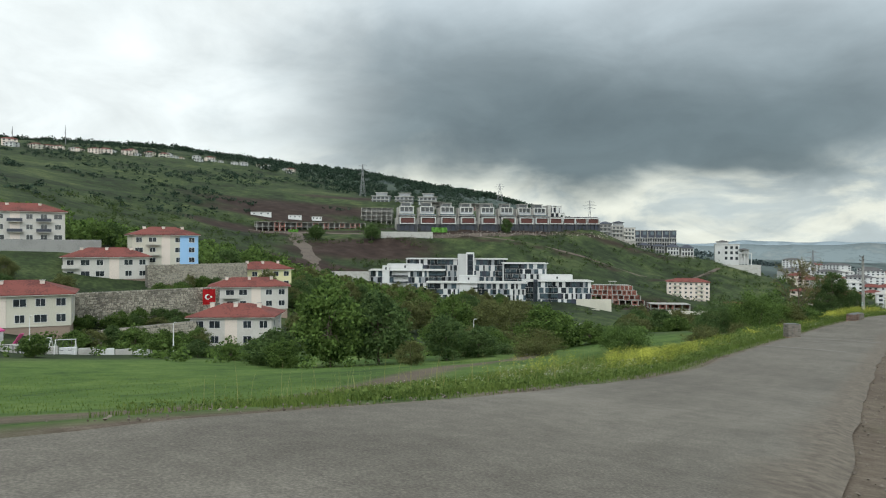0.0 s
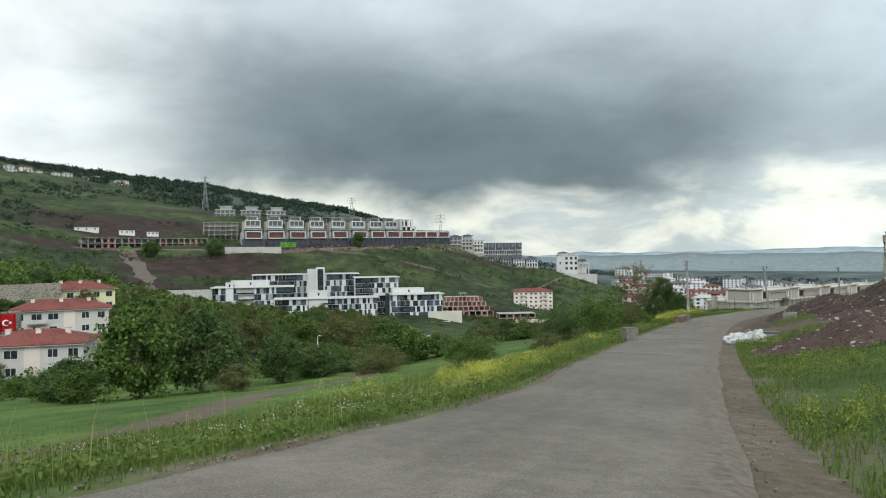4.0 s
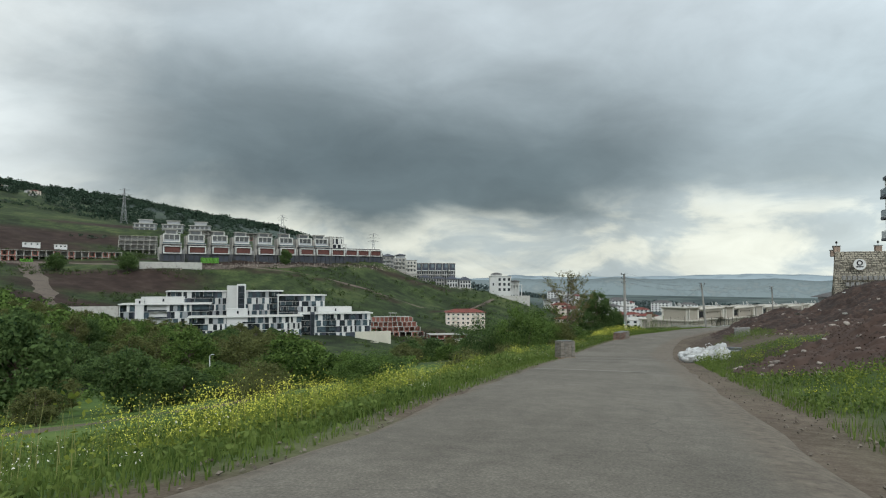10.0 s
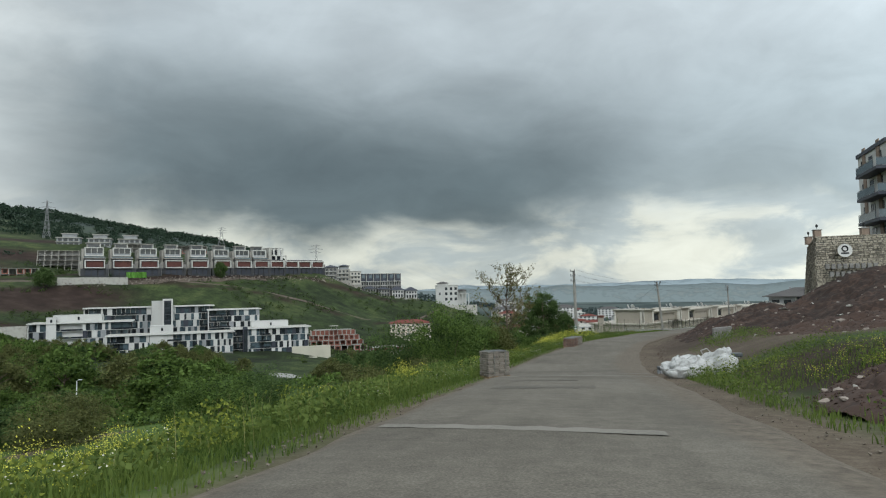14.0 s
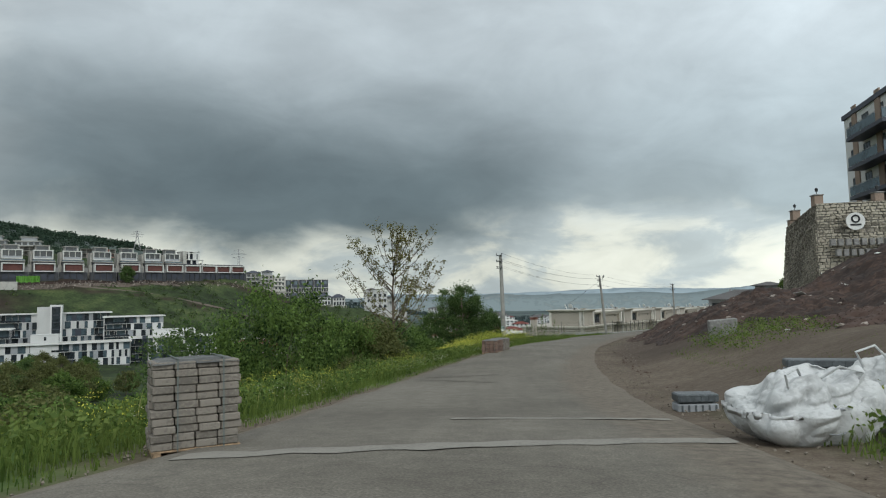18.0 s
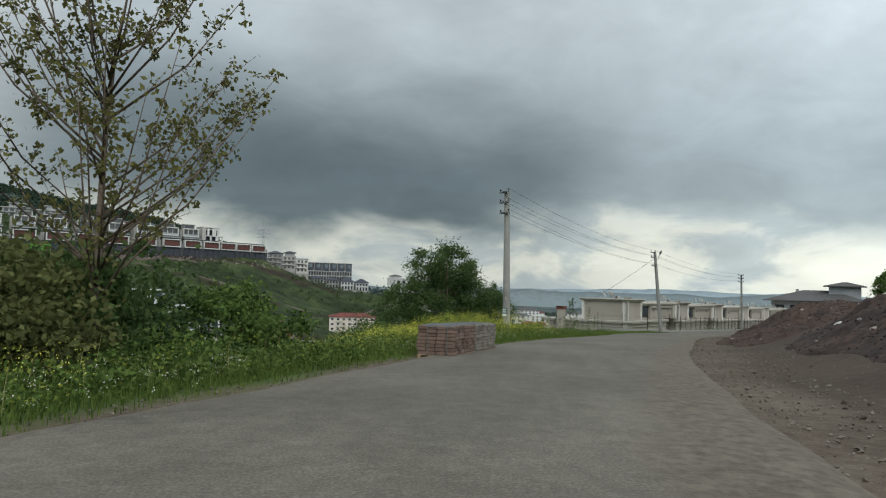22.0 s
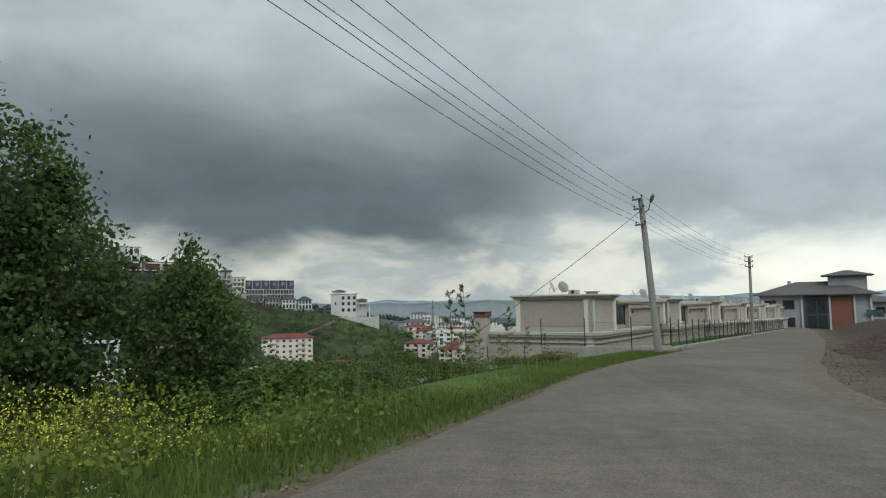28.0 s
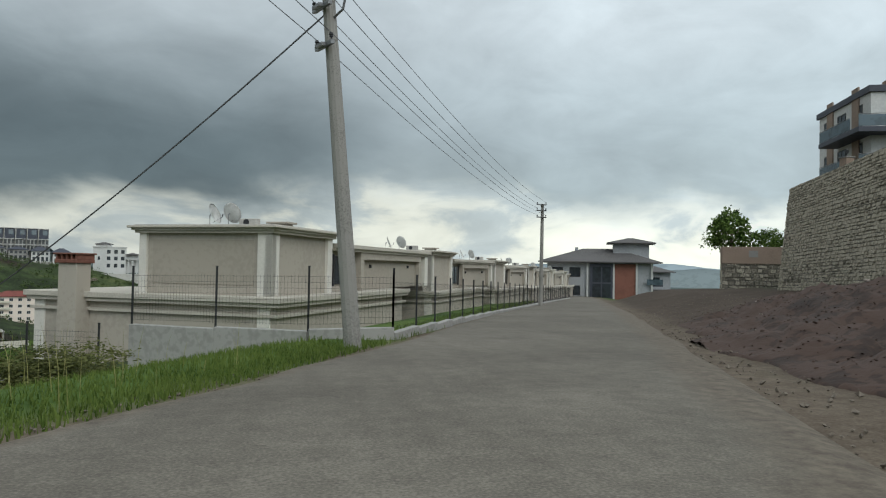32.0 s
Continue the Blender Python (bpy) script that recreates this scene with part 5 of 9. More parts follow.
hx, hy = 71.5, 150.0
hz = gz(hx, hy)
t = thing("grey_roof_house", "modern grey house with a hipped shingle roof and terracotta panel", "house", Matrix.Translation((hx + 2.0, hy, -6.6)) @ Matrix.Rotation(radians(-24), 4, "Z") @ Matrix.Diagonal((1.18, 1.1, 1.1, 1)))
w = part("wall", boxed(-8.8, -6, -1, 9, 6, 7.4), M_GREYCLAD, t, "pale grey rendered walls")
for x in (-2.0, 2.42, 6.2, 8.7):
    part("corner_post", boxed(x, -6.45, -1, x + 0.3, -6.0, 7.4), M_PALE, t, "pale vertical post")
part("plinth_band", boxed(-8.9, -6.12, -1, -2.0, -6.0, 0.9), M_CLAD, t)
part("terracotta_panel", boxed(2.6, -6.25, 0.2, 6.2, -6.0, 7.2), M_TERRA, t, "terracotta clad wall panel")
part("bay", boxed(-1.4, -6.5, 0.2, 2.4, -6.0, 7.2), M_CLAD, t, "dark blue glazed bay")
for k in range(2):
    part("bay_pane", boxed(-1.0 + 1.65 * k, -6.56, 1.0, 0.4 + 1.65 * k, -6.5, 6.6), M_GLASS, t)
for x in (-7.0, -4.0):
    window(w, x, -6.0, 5.6, 1.9, 1.8, "s", M_DARK)
    window(w, x, -6.0, 2.2, 1.9, 1.8, "s", M_DARK)
for y in (-3, 2):
    window(w, 9.0, y, 5.4, 2.4, 2.4, "e", M_DARK, M_GLASS_B)
part("balcony", boxed(9.0, -6.5, 3.2, 10.6, 1.0, 3.5), M_CLAD, t)
part("balcony_glass", boxed(8.0, -6.6, 3.5, 10.6, -6.52, 4.5), M_GLASS_B, t, "glass balustrade")
part("window_band", boxed(-1.0, -6.58, 3.5, 2.05, -6.5, 3.8), M_CLAD, t)
part("roof", hip(bmesh.new(), -8.8, -6, 9, 6, 7.6, 2.6, 1.5), M_TILE_G, t, "grey shingle hipped roof with deep eaves")
part("lantern_wall", boxed(2.5, -2.6, 8.2, 8.6, 2.6, 11.2), M_GREYCLAD, t)
part("lantern_roof", hip(bmesh.new(), 2.5, -2.6, 8.6, 2.6, 11.3, 1.0, 1.1), M_TILE_G, t)
part("chimney", boxed(-4.2, -1, 8.6, -3.6, -0.4, 10.4), M_GREYCLAD, t)
t = thing("far_house", "small pale house with a grey hipped roof past the bend", "house", Matrix.Translation((98, 176, -8.5)) @ Matrix.Rotation(radians(-26), 4, "Z"))
w = part("wall", boxed(-6, -5, -2, 6, 5, 8.2), M_GREYCLAD, t)
part("roof", hip(bmesh.new(), -6, -5, 6, 5, 8.4, 1.8, 1.2), M_TILE_G, t)
part("porch", boxed(-7, -9, 3.6, 8, -5, 4.0), M_TILE_G, t, "grey porch roof")
for x in (-6, 0.5, 7):
    part("porch_post", boxed(x - 0.3, -8.8, -2, x + 0.3, -8.2, 3.6), M_WHITE, t)
part("porch_wall", boxed(-6, -7, -1, 6.5, -5.2, 3.6), M_TERRA, t)
for x in (-3, 2.5):
    window(w, x, -5, 6.2, 2.0, 1.6, "s", M_DARK)

# ---- stone retaining wall and the flats above it ----
WALL = [(62.0, -16.0), (26.2, -13.2), (30.2, 6.0), (39.2, 26.0), (46.8, 44.0), (50.6, 54.0), (55.3, 70.8), (61, 74.2)]
WTOP = [11.4, 11.3, 11.0, 10.5, 9.8, 9.0, 7.7, 7.6]
WBOT = [3.0, 2.5, -0.6, -2.2, -2.6, -3.0, -3.4, -3.4]
wall = thing("retaining_wall", "high battered retaining wall of rough grey-brown stone", "stone wall", kind="structure")
bm = bmesh.new()
face_pts = []
for (x, y), zt, zb in zip(WALL, WTOP, WBOT):
    face_pts.append((Vector((x, y, zb)), Vector((x, y, zt))))
nrm = []
for i in range(len(WALL)):
    d = Vector((*WALL[min(i + 1, len(WALL) - 1)], 0)) - Vector((*WALL[max(i - 1, 0)], 0))
    nrm.append(Vector((d.y, -d.x, 0)).normalized() * -1)
batter = 0.10
rows = []
for i, (bq, tq) in enumerate(face_pts):
    h = tq.z - bq.z
    rows.append([bm.verts.new(bq), bm.verts.new(tq - nrm[i] * h * batter), bm.verts.new(tq - nrm[i] * (h * batter + 1.3)), bm.verts.new(bq - nrm[i] * (h * batter + 1.3))])
for a, b in zip(rows, rows[1:]):
    for k in range(3):
        bm.faces.new((a[k], b[k], b[k + 1], a[k + 1]))
bmesh.ops.recalc_face_normals(bm, faces=bm.faces[:])
core = part("wall_core", bm, M_MORTAR, wall, "mortar bed of the stone wall")


def stone_face(a_bot, a_top, b_bot, b_top, out, parent, seed, size=0.55, single=None, name="wall_stone", material=M_STONE):
    """Rough stones laid in uneven courses over a face, joined into one mesh with recessed joints."""
    r = np.random.default_rng(seed)
    L = ((b_bot - a_bot).length + (b_top - a_top).length) / 2
    H = max((a_top - a_bot).length, (b_top - b_bot).length)
    quads, pieces = [], []
    v = 0.0
    while v < H:
        ch = size * r.uniform(0.5, 0.95)
        u = -r.uniform(0, size)
        while u < L:
            cw = size * r.uniform(0.6, 1.7)
            u0, u1, v0, v1 = max(u, 0), min(u + cw, L), v, min(v + ch, H)
            if u1 - u0 > 0.08 and v1 - v0 > 0.06:
                g = 0.02
                c = [(u0 + g, v0 + g), (u1 - g, v0 + g), (u1 - g, v1 - g), (u0 + g, v1 - g)]
                c = [(x + r.uniform(-0.11, 0.11) * size, y + r.uniform(-0.14, 0.14) * size) for x, y in c]
                pr = 0.05 + r.uniform(0, 0.09)
                P = [a_bot.lerp(b_bot, x / L).lerp(a_top.lerp(b_top, x / L), min(y / H, 1)) for x, y in c]
                cen = sum(P, Vector()) / 4
                F = [cen + (p - cen) * r.uniform(0.72, 0.9) + out * pr * r.uniform(0.8, 1.2) for p in P]
                if single and single[0] < u0 and u1 < single[1] and single[2] < v0 and v1 < single[3] and len(pieces) < 150:
                    me = bpy.data.meshes.new("stone")
                    me.from_pydata([tuple(p) for p in P + F], [], [(4, 5, 6, 7)] + [(k, (k + 1) % 4, 4 + (k + 1) % 4, 4 + k) for k in range(4)])
                    me.materials.append(material)
                    pieces.append(piece("stone", me, parent))
                    u += cw
                    continue
                quads.append([tuple(p) for p in F])
                for k in range(4):
                    quads.append([tuple(P[k]), tuple(P[(k + 1) % 4]), tuple(F[(k + 1) % 4]), tuple(F[k])])
            u += cw
        v += ch
    ob = quads_mesh(name, np.array(quads), material, parent)
    return ob


for i in range(len(WALL) - 1):
    (ab, at_), (bb, bt) = face_pts[i], face_pts[i + 1]
    n_ = ((nrm[i] + nrm[i + 1]) / 2).normalized()
    ha, hb_ = (at_.z - ab.z) * batter, (bt.z - bb.z) * batter
    ob = stone_face(ab, at_ - nrm[i] * ha, bb, bt - nrm[i + 1] * hb_, n_, wall, 40 + i, 0.36, {0: (26.0, 35.9, 6.0, 8.4), 5: (6.0, 17.0, 2.6, 6.0)}.get(i))
    tagged(ob, "rough grey-brown field stones in mortar", kind="stuff")
for i, f, z_off in ((1, 0.0, 0), (1, 0.5, 0), (2, 0.0, 0), (2, 0.5, 0), (3, 0.0, 0), (3, 0.5, 0), (4, 0.0, 0), (5, 0.0, 0), (5, 0.5, 0), (0, 0.62, 0), (0, 0.85, 0)):
    (ab, at_), (bb, bt) = face_pts[i], face_pts[i + 1]
    p = at_.lerp(bt, f) - nrm[i] * ((at_.z - ab.z) * batter + 0.5)
    t = thing("wall_pier", "short brown brick pier with a small lamp on the wall", "pier", Matrix.Translation(p), "piers on the stone wall")
    part("pier", boxed(-0.36, -0.36, -0.2, 0.36, 0.36, 0.7, bev=0.03), M_BASE, t)
    part("cap", boxed(-0.42, -0.42, 0.7, 0.42, 0.42, 0.8, bev=0.02), M_CONC_D, t)
    part("lamp", tube(bmesh.new(), [(0, 0, 0.85), (0, 0, 1.05), (0, 0, 1.08), (0, 0, 1.3), (0, 0, 1.42)], [0.03, 0.03, 0.12, 0.14, 0.02], 8), M_DARK, t)
# the sign on the south face
st = thing("wall_sign", "round white emblem above two lines of weathered lettering", "sign", Matrix.Translation((29.2, -13.0 - 0.05, 9.4)) @ Matrix.Rotation(radians(-4.5), 4, "Z"))
part("emblem", tube(bmesh.new(), [(0, -0.62, 0.2), (0, -0.70, 0.2)], [0.72, 0.72], 24), M_DISH, st)
part("emblem_ring", tube(bmesh.new(), [(0.28 * math.cos(a), -0.72, 0.4 + 0.28 * math.sin(a)) for a in np.linspace(0, 2 * math.pi, 17)], [0.07] * 17, 6), M_DARK, st)
part("emblem_foot", boxed(-0.4, -0.74, -0.16, 0.4, -0.70, -0.02), M_DARK, st)
for z, w, n in ((-1.5, 5.2, 9), (-2.35, 4.4, 8)):
    for k in range(n):
        part("letter_bar", boxed(-w / 2 + 0.6 + k * w / n, -0.86, z - 0.27, -w / 2 + 0.6 + (k + 0.68) * w / n, -0.5, z + 0.27, bev=0.02), M_CONC_D, st)

# smaller wall further on, with a brick band
w2 = thing("boundary_wall", "lower rubble wall with a red brick band on top", "stone wall", Matrix.Translation((61.0, 87.5, -3.6)) @ Matrix.Rotation(radians(-24), 4, "Z") @ Matrix.Diagonal((1.1, 1.1, 1.1, 1)))
part("wall_core", boxed(0, 0, -0.5, 9.5, 0.9, 4.2), M_MORTAR, w2)
part("brick_band", boxed(-0.05, -0.12, 4.2, 9.5, 1.0, 6.0, bev=0.03), M_BASE, w2, "weathered red brick band with niches")
for x in (2.6, 6.6):
    part("niche", boxed(x, -0.16, 4.9, x + 0.9, -0.12, 5.6), M_CONC_D, w2)
ob = stone_face(Vector((0, 0, -0.5)), Vector((0, 0, 4.2)), Vector((9.5, 0, -0.5)), Vector((9.5, 0, 4.2)), Vector((0, -1, 0)), w2, 77, 0.6)
tagged(ob, kind="stuff")
ob = stone_face(Vector((0, 0.9, -0.5)), Vector((0, 0.9, 4.2)), Vector((0, 0, -0.5)), Vector((0, 0, 4.2)), Vector((-1, 0, 0)), w2, 78, 0.6)
tagged(ob, kind="stuff")


def flats(x, y, z, rot, floors, w, d):
    t = thing("apartment_block", "white apartment block with dark balcony slabs and glass rails", "apartment block", Matrix.Translation((x, y, z)) @ Matrix.Rotation(rot, 4, "Z"), "apartment blocks above the wall")
    body = part("wall", boxed(-w / 2, -d / 2, -2, w / 2, d / 2, floors * 3.1), M_WHITE, t)
    for s in (-1, 1):
        part("brick_pier", boxed(s * w / 2 * 0.62 - 0.45, -d / 2 - 0.12, 0, s * w / 2 * 0.62 + 0.45, -d / 2, floors * 3.1 + 0.9), M_BASE, t)
        part("brick_pier", boxed(-w / 2 - 0.12, s * d / 2 * 0.5 - 0.6, 0, -w / 2, s * d / 2 * 0.5 + 0.6, floors * 3.1 + 0.9), M_BASE, t)
    for f in range(floors):
        z0 = f * 3.1
        for x0, y0, x1, y1 in ((-w / 2 - 1.6, -d / 2 - 1.6, -w / 2 + w * 0.45, -d / 2), (-w / 2 - 1.6, -d / 2, -w / 2, d * 0.1), (w * 0.12, -d / 2 - 1.6, w / 2, -d / 2)):
            bl = part("balcony", boxed(x0, y0, z0 - 0.35, x1, y1, z0 + 0.05, bev=0.02), M_CLAD, t, "dark edged balcony slab")
            bm = bmesh.new()
            ring = [(x0 + 0.08, y0 + 0.08), (x1 - 0.08, y0 + 0.08)] if y1 == -d / 2 else [(x0 + 0.08, y1 - 0.08), (x0 + 0.08, y0 + 0.08)]
            A, B = Vector((*ring[0], z0 + 1.05)), Vector((*ring[1], z0 + 1.05))
            tube(bm, [A, B], [0.03, 0.03], 6)
            for k in range(6):
                p = A.lerp(B, k / 5)
                tube(bm, [p, p - Vector((0, 0, 1.0))], [0.02, 0.02], 5)
            part("railing", bm, M_STEEL, bl)
            gq = boxed(min(A.x, B.x) - 0.02, min(A.y, B.y) - 0.02, z0 + 0.1, max(A.x, B.x) + 0.02, max(A.y, B.y) + 0.02, z0 + 0.98)
            part("rail_glass", gq, M_GLASS_B, bl, "bluish glass balustrade")
        for xx in (-w * 0.3, 0.0, w * 0.3):
            window(body, xx, -d / 2, z0 + 1.4, 1.8, 2.1, "s", M_DARK)
        for yy in (-d * 0.28, d * 0.02, d * 0.3):
            window(body, -w / 2, yy, z0 + 1.4, 1.6, 2.1, "w", M_DARK)
    part("parapet", boxed(-w / 2 - 0.2, -d / 2 - 0.2, floors * 3.1, w / 2 + 0.2, d / 2 + 0.2, floors * 3.1 + 0.5), M_CLAD, t)
    part("stair_head", boxed(-2, -2, floors * 3.1 + 0.5, 2, 2, floors * 3.1 + 2.6), M_BASE, t)
    return t


flats(45.0, 0.5, 10.6, radians(-6), 4, 14, 12)
flats(64.0, 64.4, 8.2, radians(-20), 2, 12, 10)
flats(79.0, 57.0, 8.2, radians(-20), 4, 12, 12)

# ---- the houses in the valley ----


def red_roof_house(label, L, R, depth, eave, floors, wall_m, side_m=None, base_m=M_BASE, porch=True, balconies=(), group="red-roofed houses", rail_m=None):
    """A rendered house with a hipped red tile roof; L and R are the ends of the front eave."""
    dx, dy = R[0] - L[0], R[1] - L[1]
    w = math.hypot(dx, dy)
    h = floors * 3.0
    t = thing("red_roof_house", label, "house", Matrix.Translation(((L[0] + R[0]) / 2, (L[1] + R[1]) / 2, eave - h - 0.3)) @ Matrix.Rotation(math.atan2(dy, dx), 4, "Z"), group)
    x0, x1 = -w / 2 + 0.5, w / 2 - 0.5
    body = part("wall", boxed(x0, 0.5, 0.0, x1, depth, h), wall_m, t)
    part("plinth", boxed(x0 + 0.15, 0.65, -6.0, x1 - 0.15, depth - 0.15, 0.0), base_m, t)
    if side_m:
        part("painted_bay", boxed(x1 - w * 0.27, 0.42, 0.0, x1 + 0.08, depth * 0.6, h), side_m, t, "sky blue painted corner bay")
    part("roof", hip(bmesh.new(), x0, 0.5, x1, depth, h + 0.18, min(depth, w) * 0.2, 0.8), M_TILE, t, "weathered red tile hipped roof")
    rr = random.Random(int(abs(L[0]) * 10))
    for k in range(3):
        cx = x0 + (k + 0.7) * w / 3.6
        ch = part("chimney", boxed(cx - 0.4, depth * 0.36, h + 0.5, cx + 0.4, depth * 0.36 + 0.7, h + 2.5), M_PINKISH, t)
        part("chimney_cap", boxed(cx - 0.5, depth * 0.36 - 0.1, h + 2.5, cx + 0.5, depth * 0.36 + 0.8, h + 2.62), M_CONC, ch)
    n = max(3, int(w / 3.3))
    part("eave_board", boxed(x0 - 0.75, -0.25, h - 0.12, x1 + 0.75, depth + 0.75, h + 0.02), M_TRIM, t)
    for f in range(floors):
        for k in range(n):
            x = x0 + (k + 0.5) * (x1 - x0) / n
            mid = porch and k == n // 2
            yy = 0.42 if side_m and x > x1 - w * 0.27 else 0.5
            window(body, x, yy, f * 3 + 1.55, 0.9 if mid else rr.choice((1.7, 2.2, 1.7)), 1.55 if not mid else 1.9, "s")
        for k in range(2):
            window(body, x1 + (0.08 if side_m and k == 0 else 0), 0.5 + (k + 0.5) * (depth - 0.5) / 2, f * 3 + 1.55, 1.1, 1.3, "e")
        for k in balconies:
            xb = x0 + (k + 0.5) * (x1 - x0) / n
            bl = part("balcony", boxed(xb - 1.9, -0.7, f * 3 - 0.05, xb + 1.9, 0.5, f * 3 + 0.15), M_CONC, t)
            bm = boxed(xb - 1.9, -0.72, f * 3 + 0.15, xb + 1.9, -0.62, f * 3 + 1.0)
            part("parapet", bm, rail_m or wall_m, bl)
    if porch:
        x = x0 + (n // 2 + 0.5) * (x1 - x0) / n
        part("stair_bay", boxed(x - 1.2, 0.40, 0.0, x + 1.2, 0.5, h), M_PINKISH, t)
    return t


red_roof_house("two-storey off-white house with red tile roof among trees", (-110.8, -50), (-97.5, -39.5), 11, -4.2, 2, M_HOUSE, balconies=(0,))
red_roof_house("two-storey white house with red tile roof and small windows", (-144.3, -21.1), (-131.1, -4.8), 11, -1.2, 2, M_HOUSE, balconies=(1,))
red_roof_house("two-storey pale yellow house with red tile roof", (-163.6, 3.2), (-155.6, 18.8), 11, 2.2, 2, M_YELLOW)
red_roof_house("two-storey white house with red tile roof above a stone wall", (-175.8, -43.3), (-165.4, -24.1), 12, 6.6, 2, M_HOUSE, balconies=(0,))
red_roof_house("two-storey cream house with red tile roof beside the lane", (-137.0, -86.0), (-125.0, -64.7), 12, 0.7, 2, M_CREAM)
red_roof_house("three-storey cream house with one sky blue corner and red roof", (-178.5, -22.6), (-170.8, -4.9), 12, 12.8, 3, M_CREAM, M_BLUE, balconies=(1,))
red_roof_house("three-storey white flats with dark balconies and red roof", (-210.0, -58.0), (-197.7, -31.1), 13, 19.4, 3, M_HOUSE, balconies=(0, 2, 4, 6), base_m=M_CONC_D, rail_m=M_CLAD)

WALLS = [(-194.9, -56.6, -191.0, -24.4, 2.1, 9.0), (-162.5, -26.9, -160.5, 4.7, -1.8, 6.0), (-138.6, -60.2, -131.6, -26.8, -6.4, 6.0), (-107.1, -68.9, -106.2, -50.8, -9.2, 4.5)]
for k, (x0, y0, x1, y1, z, h) in enumerate(WALLS):
    d = Vector((x1 - x0, y1 - y0, 0))
    t = thing("terrace_wall", "rough stone terrace wall below the houses", "stone wall", Matrix.Translation((x0, y0, z)) @ Matrix.Rotation(math.atan2(d.y, d.x), 4, "Z"), "terrace walls")
    part("wall_core", boxed(0, 0.35, -4, d.length, 1.4, h - 0.1), M_MORTAR, t)
    if k == 0:
        part("wall_face", boxed(0, 0.05, -4, d.length, 0.34, h - 0.1, bev=0.03), M_BLOCK, t, "smooth grey block facing")
        continue
    ob = stone_face(Vector((0, 0, -1)), Vector((0, 0.3, h)), Vector((d.length, 0, -1)), Vector((d.length, 0.3, h)), Vector((0, -1, 0)), t, 90 + k, 0.6)
    tagged(ob, "rough grey stones", kind="stuff")
t = thing("flag", "red cloth flag with white crescent hung on the wall", "flag", Matrix.Translation((-131.0, -30.6, -2.6)) @ Matrix.Rotation(math.atan2(33.4, 7.0), 4, "Z"))
bm = bmesh.new()
bmesh.ops.create_grid(bm, x_segments=10, y_segments=8, size=0.5)
for v in bm.verts:
    v.co = Vector((v.co.x * 3.2, -0.55 + 0.10 * math.sin(v.co.x * 16), v.co.y * 3.6))
bmesh.ops.solidify(bm, geom=bm.faces[:], thickness=0.02)
part("cloth", bm, M_FLAG, t)
part("crescent", tube(bmesh.new(), [(-0.35 + 0.55 * math.cos(a), -0.72, 0.55 * math.sin(a)) for a in np.linspace(0.7, 5.6, 14)], [0.05, 0.08, 0.11, 0.14, 0.15, 0.16, 0.17, 0.17, 0.16, 0.15, 0.14, 0.11, 0.08, 0.05], 6), M_SIGNW, t)
part("star", tube(bmesh.new(), [(0.42, -0.68, 0), (0.42, -0.78, 0)], [0.24, 0.24], 5), M_SIGNW, t)

# low white kerb wall of the lane and small lamps
t = thing("lane_wall", "low whitewashed kerb wall along the lower lane", "low wall", kind="structure")
for k in range(11):
    a = k / 11
    x, y = -99.5 + 12.5 * a, -87.5 + 24 * a
    q = part("wall_block", boxed(0, -0.3, -1.0, 2.35, 0.3, 0.75, bev=0.03), M_WHITE if k % 2 else M_CONC, t)
    q.matrix_basis = Matrix.Translation((x, y, gz(x, y))) @ Matrix.Rotation(math.atan2(24, 12.5), 4, "Z")
for x, y in ((-93.6, -86.0), (-84.5, -70.0), (-63.9, -18.2)):
    t = thing("street_lamp", "slim pale street lamp beside the lane", "street lamp", Matrix.Translation((x, y, gz(x, y))), "street lamps")
    part("post", tube(bmesh.new(), [(0, 0, -0.3), (0, 0, 3.6), (0, 0, 5.0)], [0.10, 0.07, 0.05], 8), M_DISH, t)
    part("lamp_head", tube(bmesh.new(), [(0, 0, 5.0), (0.3, 0, 5.2), (0.8, 0, 5.2)], [0.05, 0.08, 0.04], 6), M_DISH, t)

# the small playground beside the lane
M_PINK = mat("pink_plastic", (0.55, 0.07, 0.22), 0.5, 0.1, 1, 8, 0.05)
for x, y, rot in ((-97.6, -82.6, 0.6), (-93.2, -81.4, 0.9)):
    t = thing("swing_frame", "white metal swing frame with two seats beside the lane", "swing", Matrix.Translation((x, y, gz(x, y))) @ Matrix.Rotation(rot, 4, "Z"), "playground swings")
    for sx_ in (-1.3, 1.3):
        part("frame_leg", tube(tube(bmesh.new(), [(sx_, -0.8, 0), (sx_, 0, 2.1)], [0.05, 0.05], 6), [(sx_, 0.8, 0), (sx_, 0, 2.1)], [0.05, 0.05], 6), M_DISH, t)
    part("top_bar", tube(bmesh.new(), [(-1.4, 0, 2.1), (1.4, 0, 2.1)], [0.05, 0.05], 6), M_DISH, t)
    for sx_ in (-0.55, 0.55):
        st_seat = part("seat", boxed(sx_ - 0.22, -0.1, 0.5, sx_ + 0.22, 0.1, 0.55, bev=0.01), M_PLASTIC_D, t)
        for e in (-0.2, 0.2):
            part("chain", tube(bmesh.new(), [(sx_ + e, 0, 0.55), (sx_ + e, 0, 2.1)], [0.012, 0.012], 4), M_STEEL, st_seat)
t = thing("slide", "pink plastic slide in the small playground", "slide", Matrix.Translation((-101.0, -86.0, gz(-101.0, -86.0))) @ Matrix.Rotation(0.4, 4, "Z"), "")
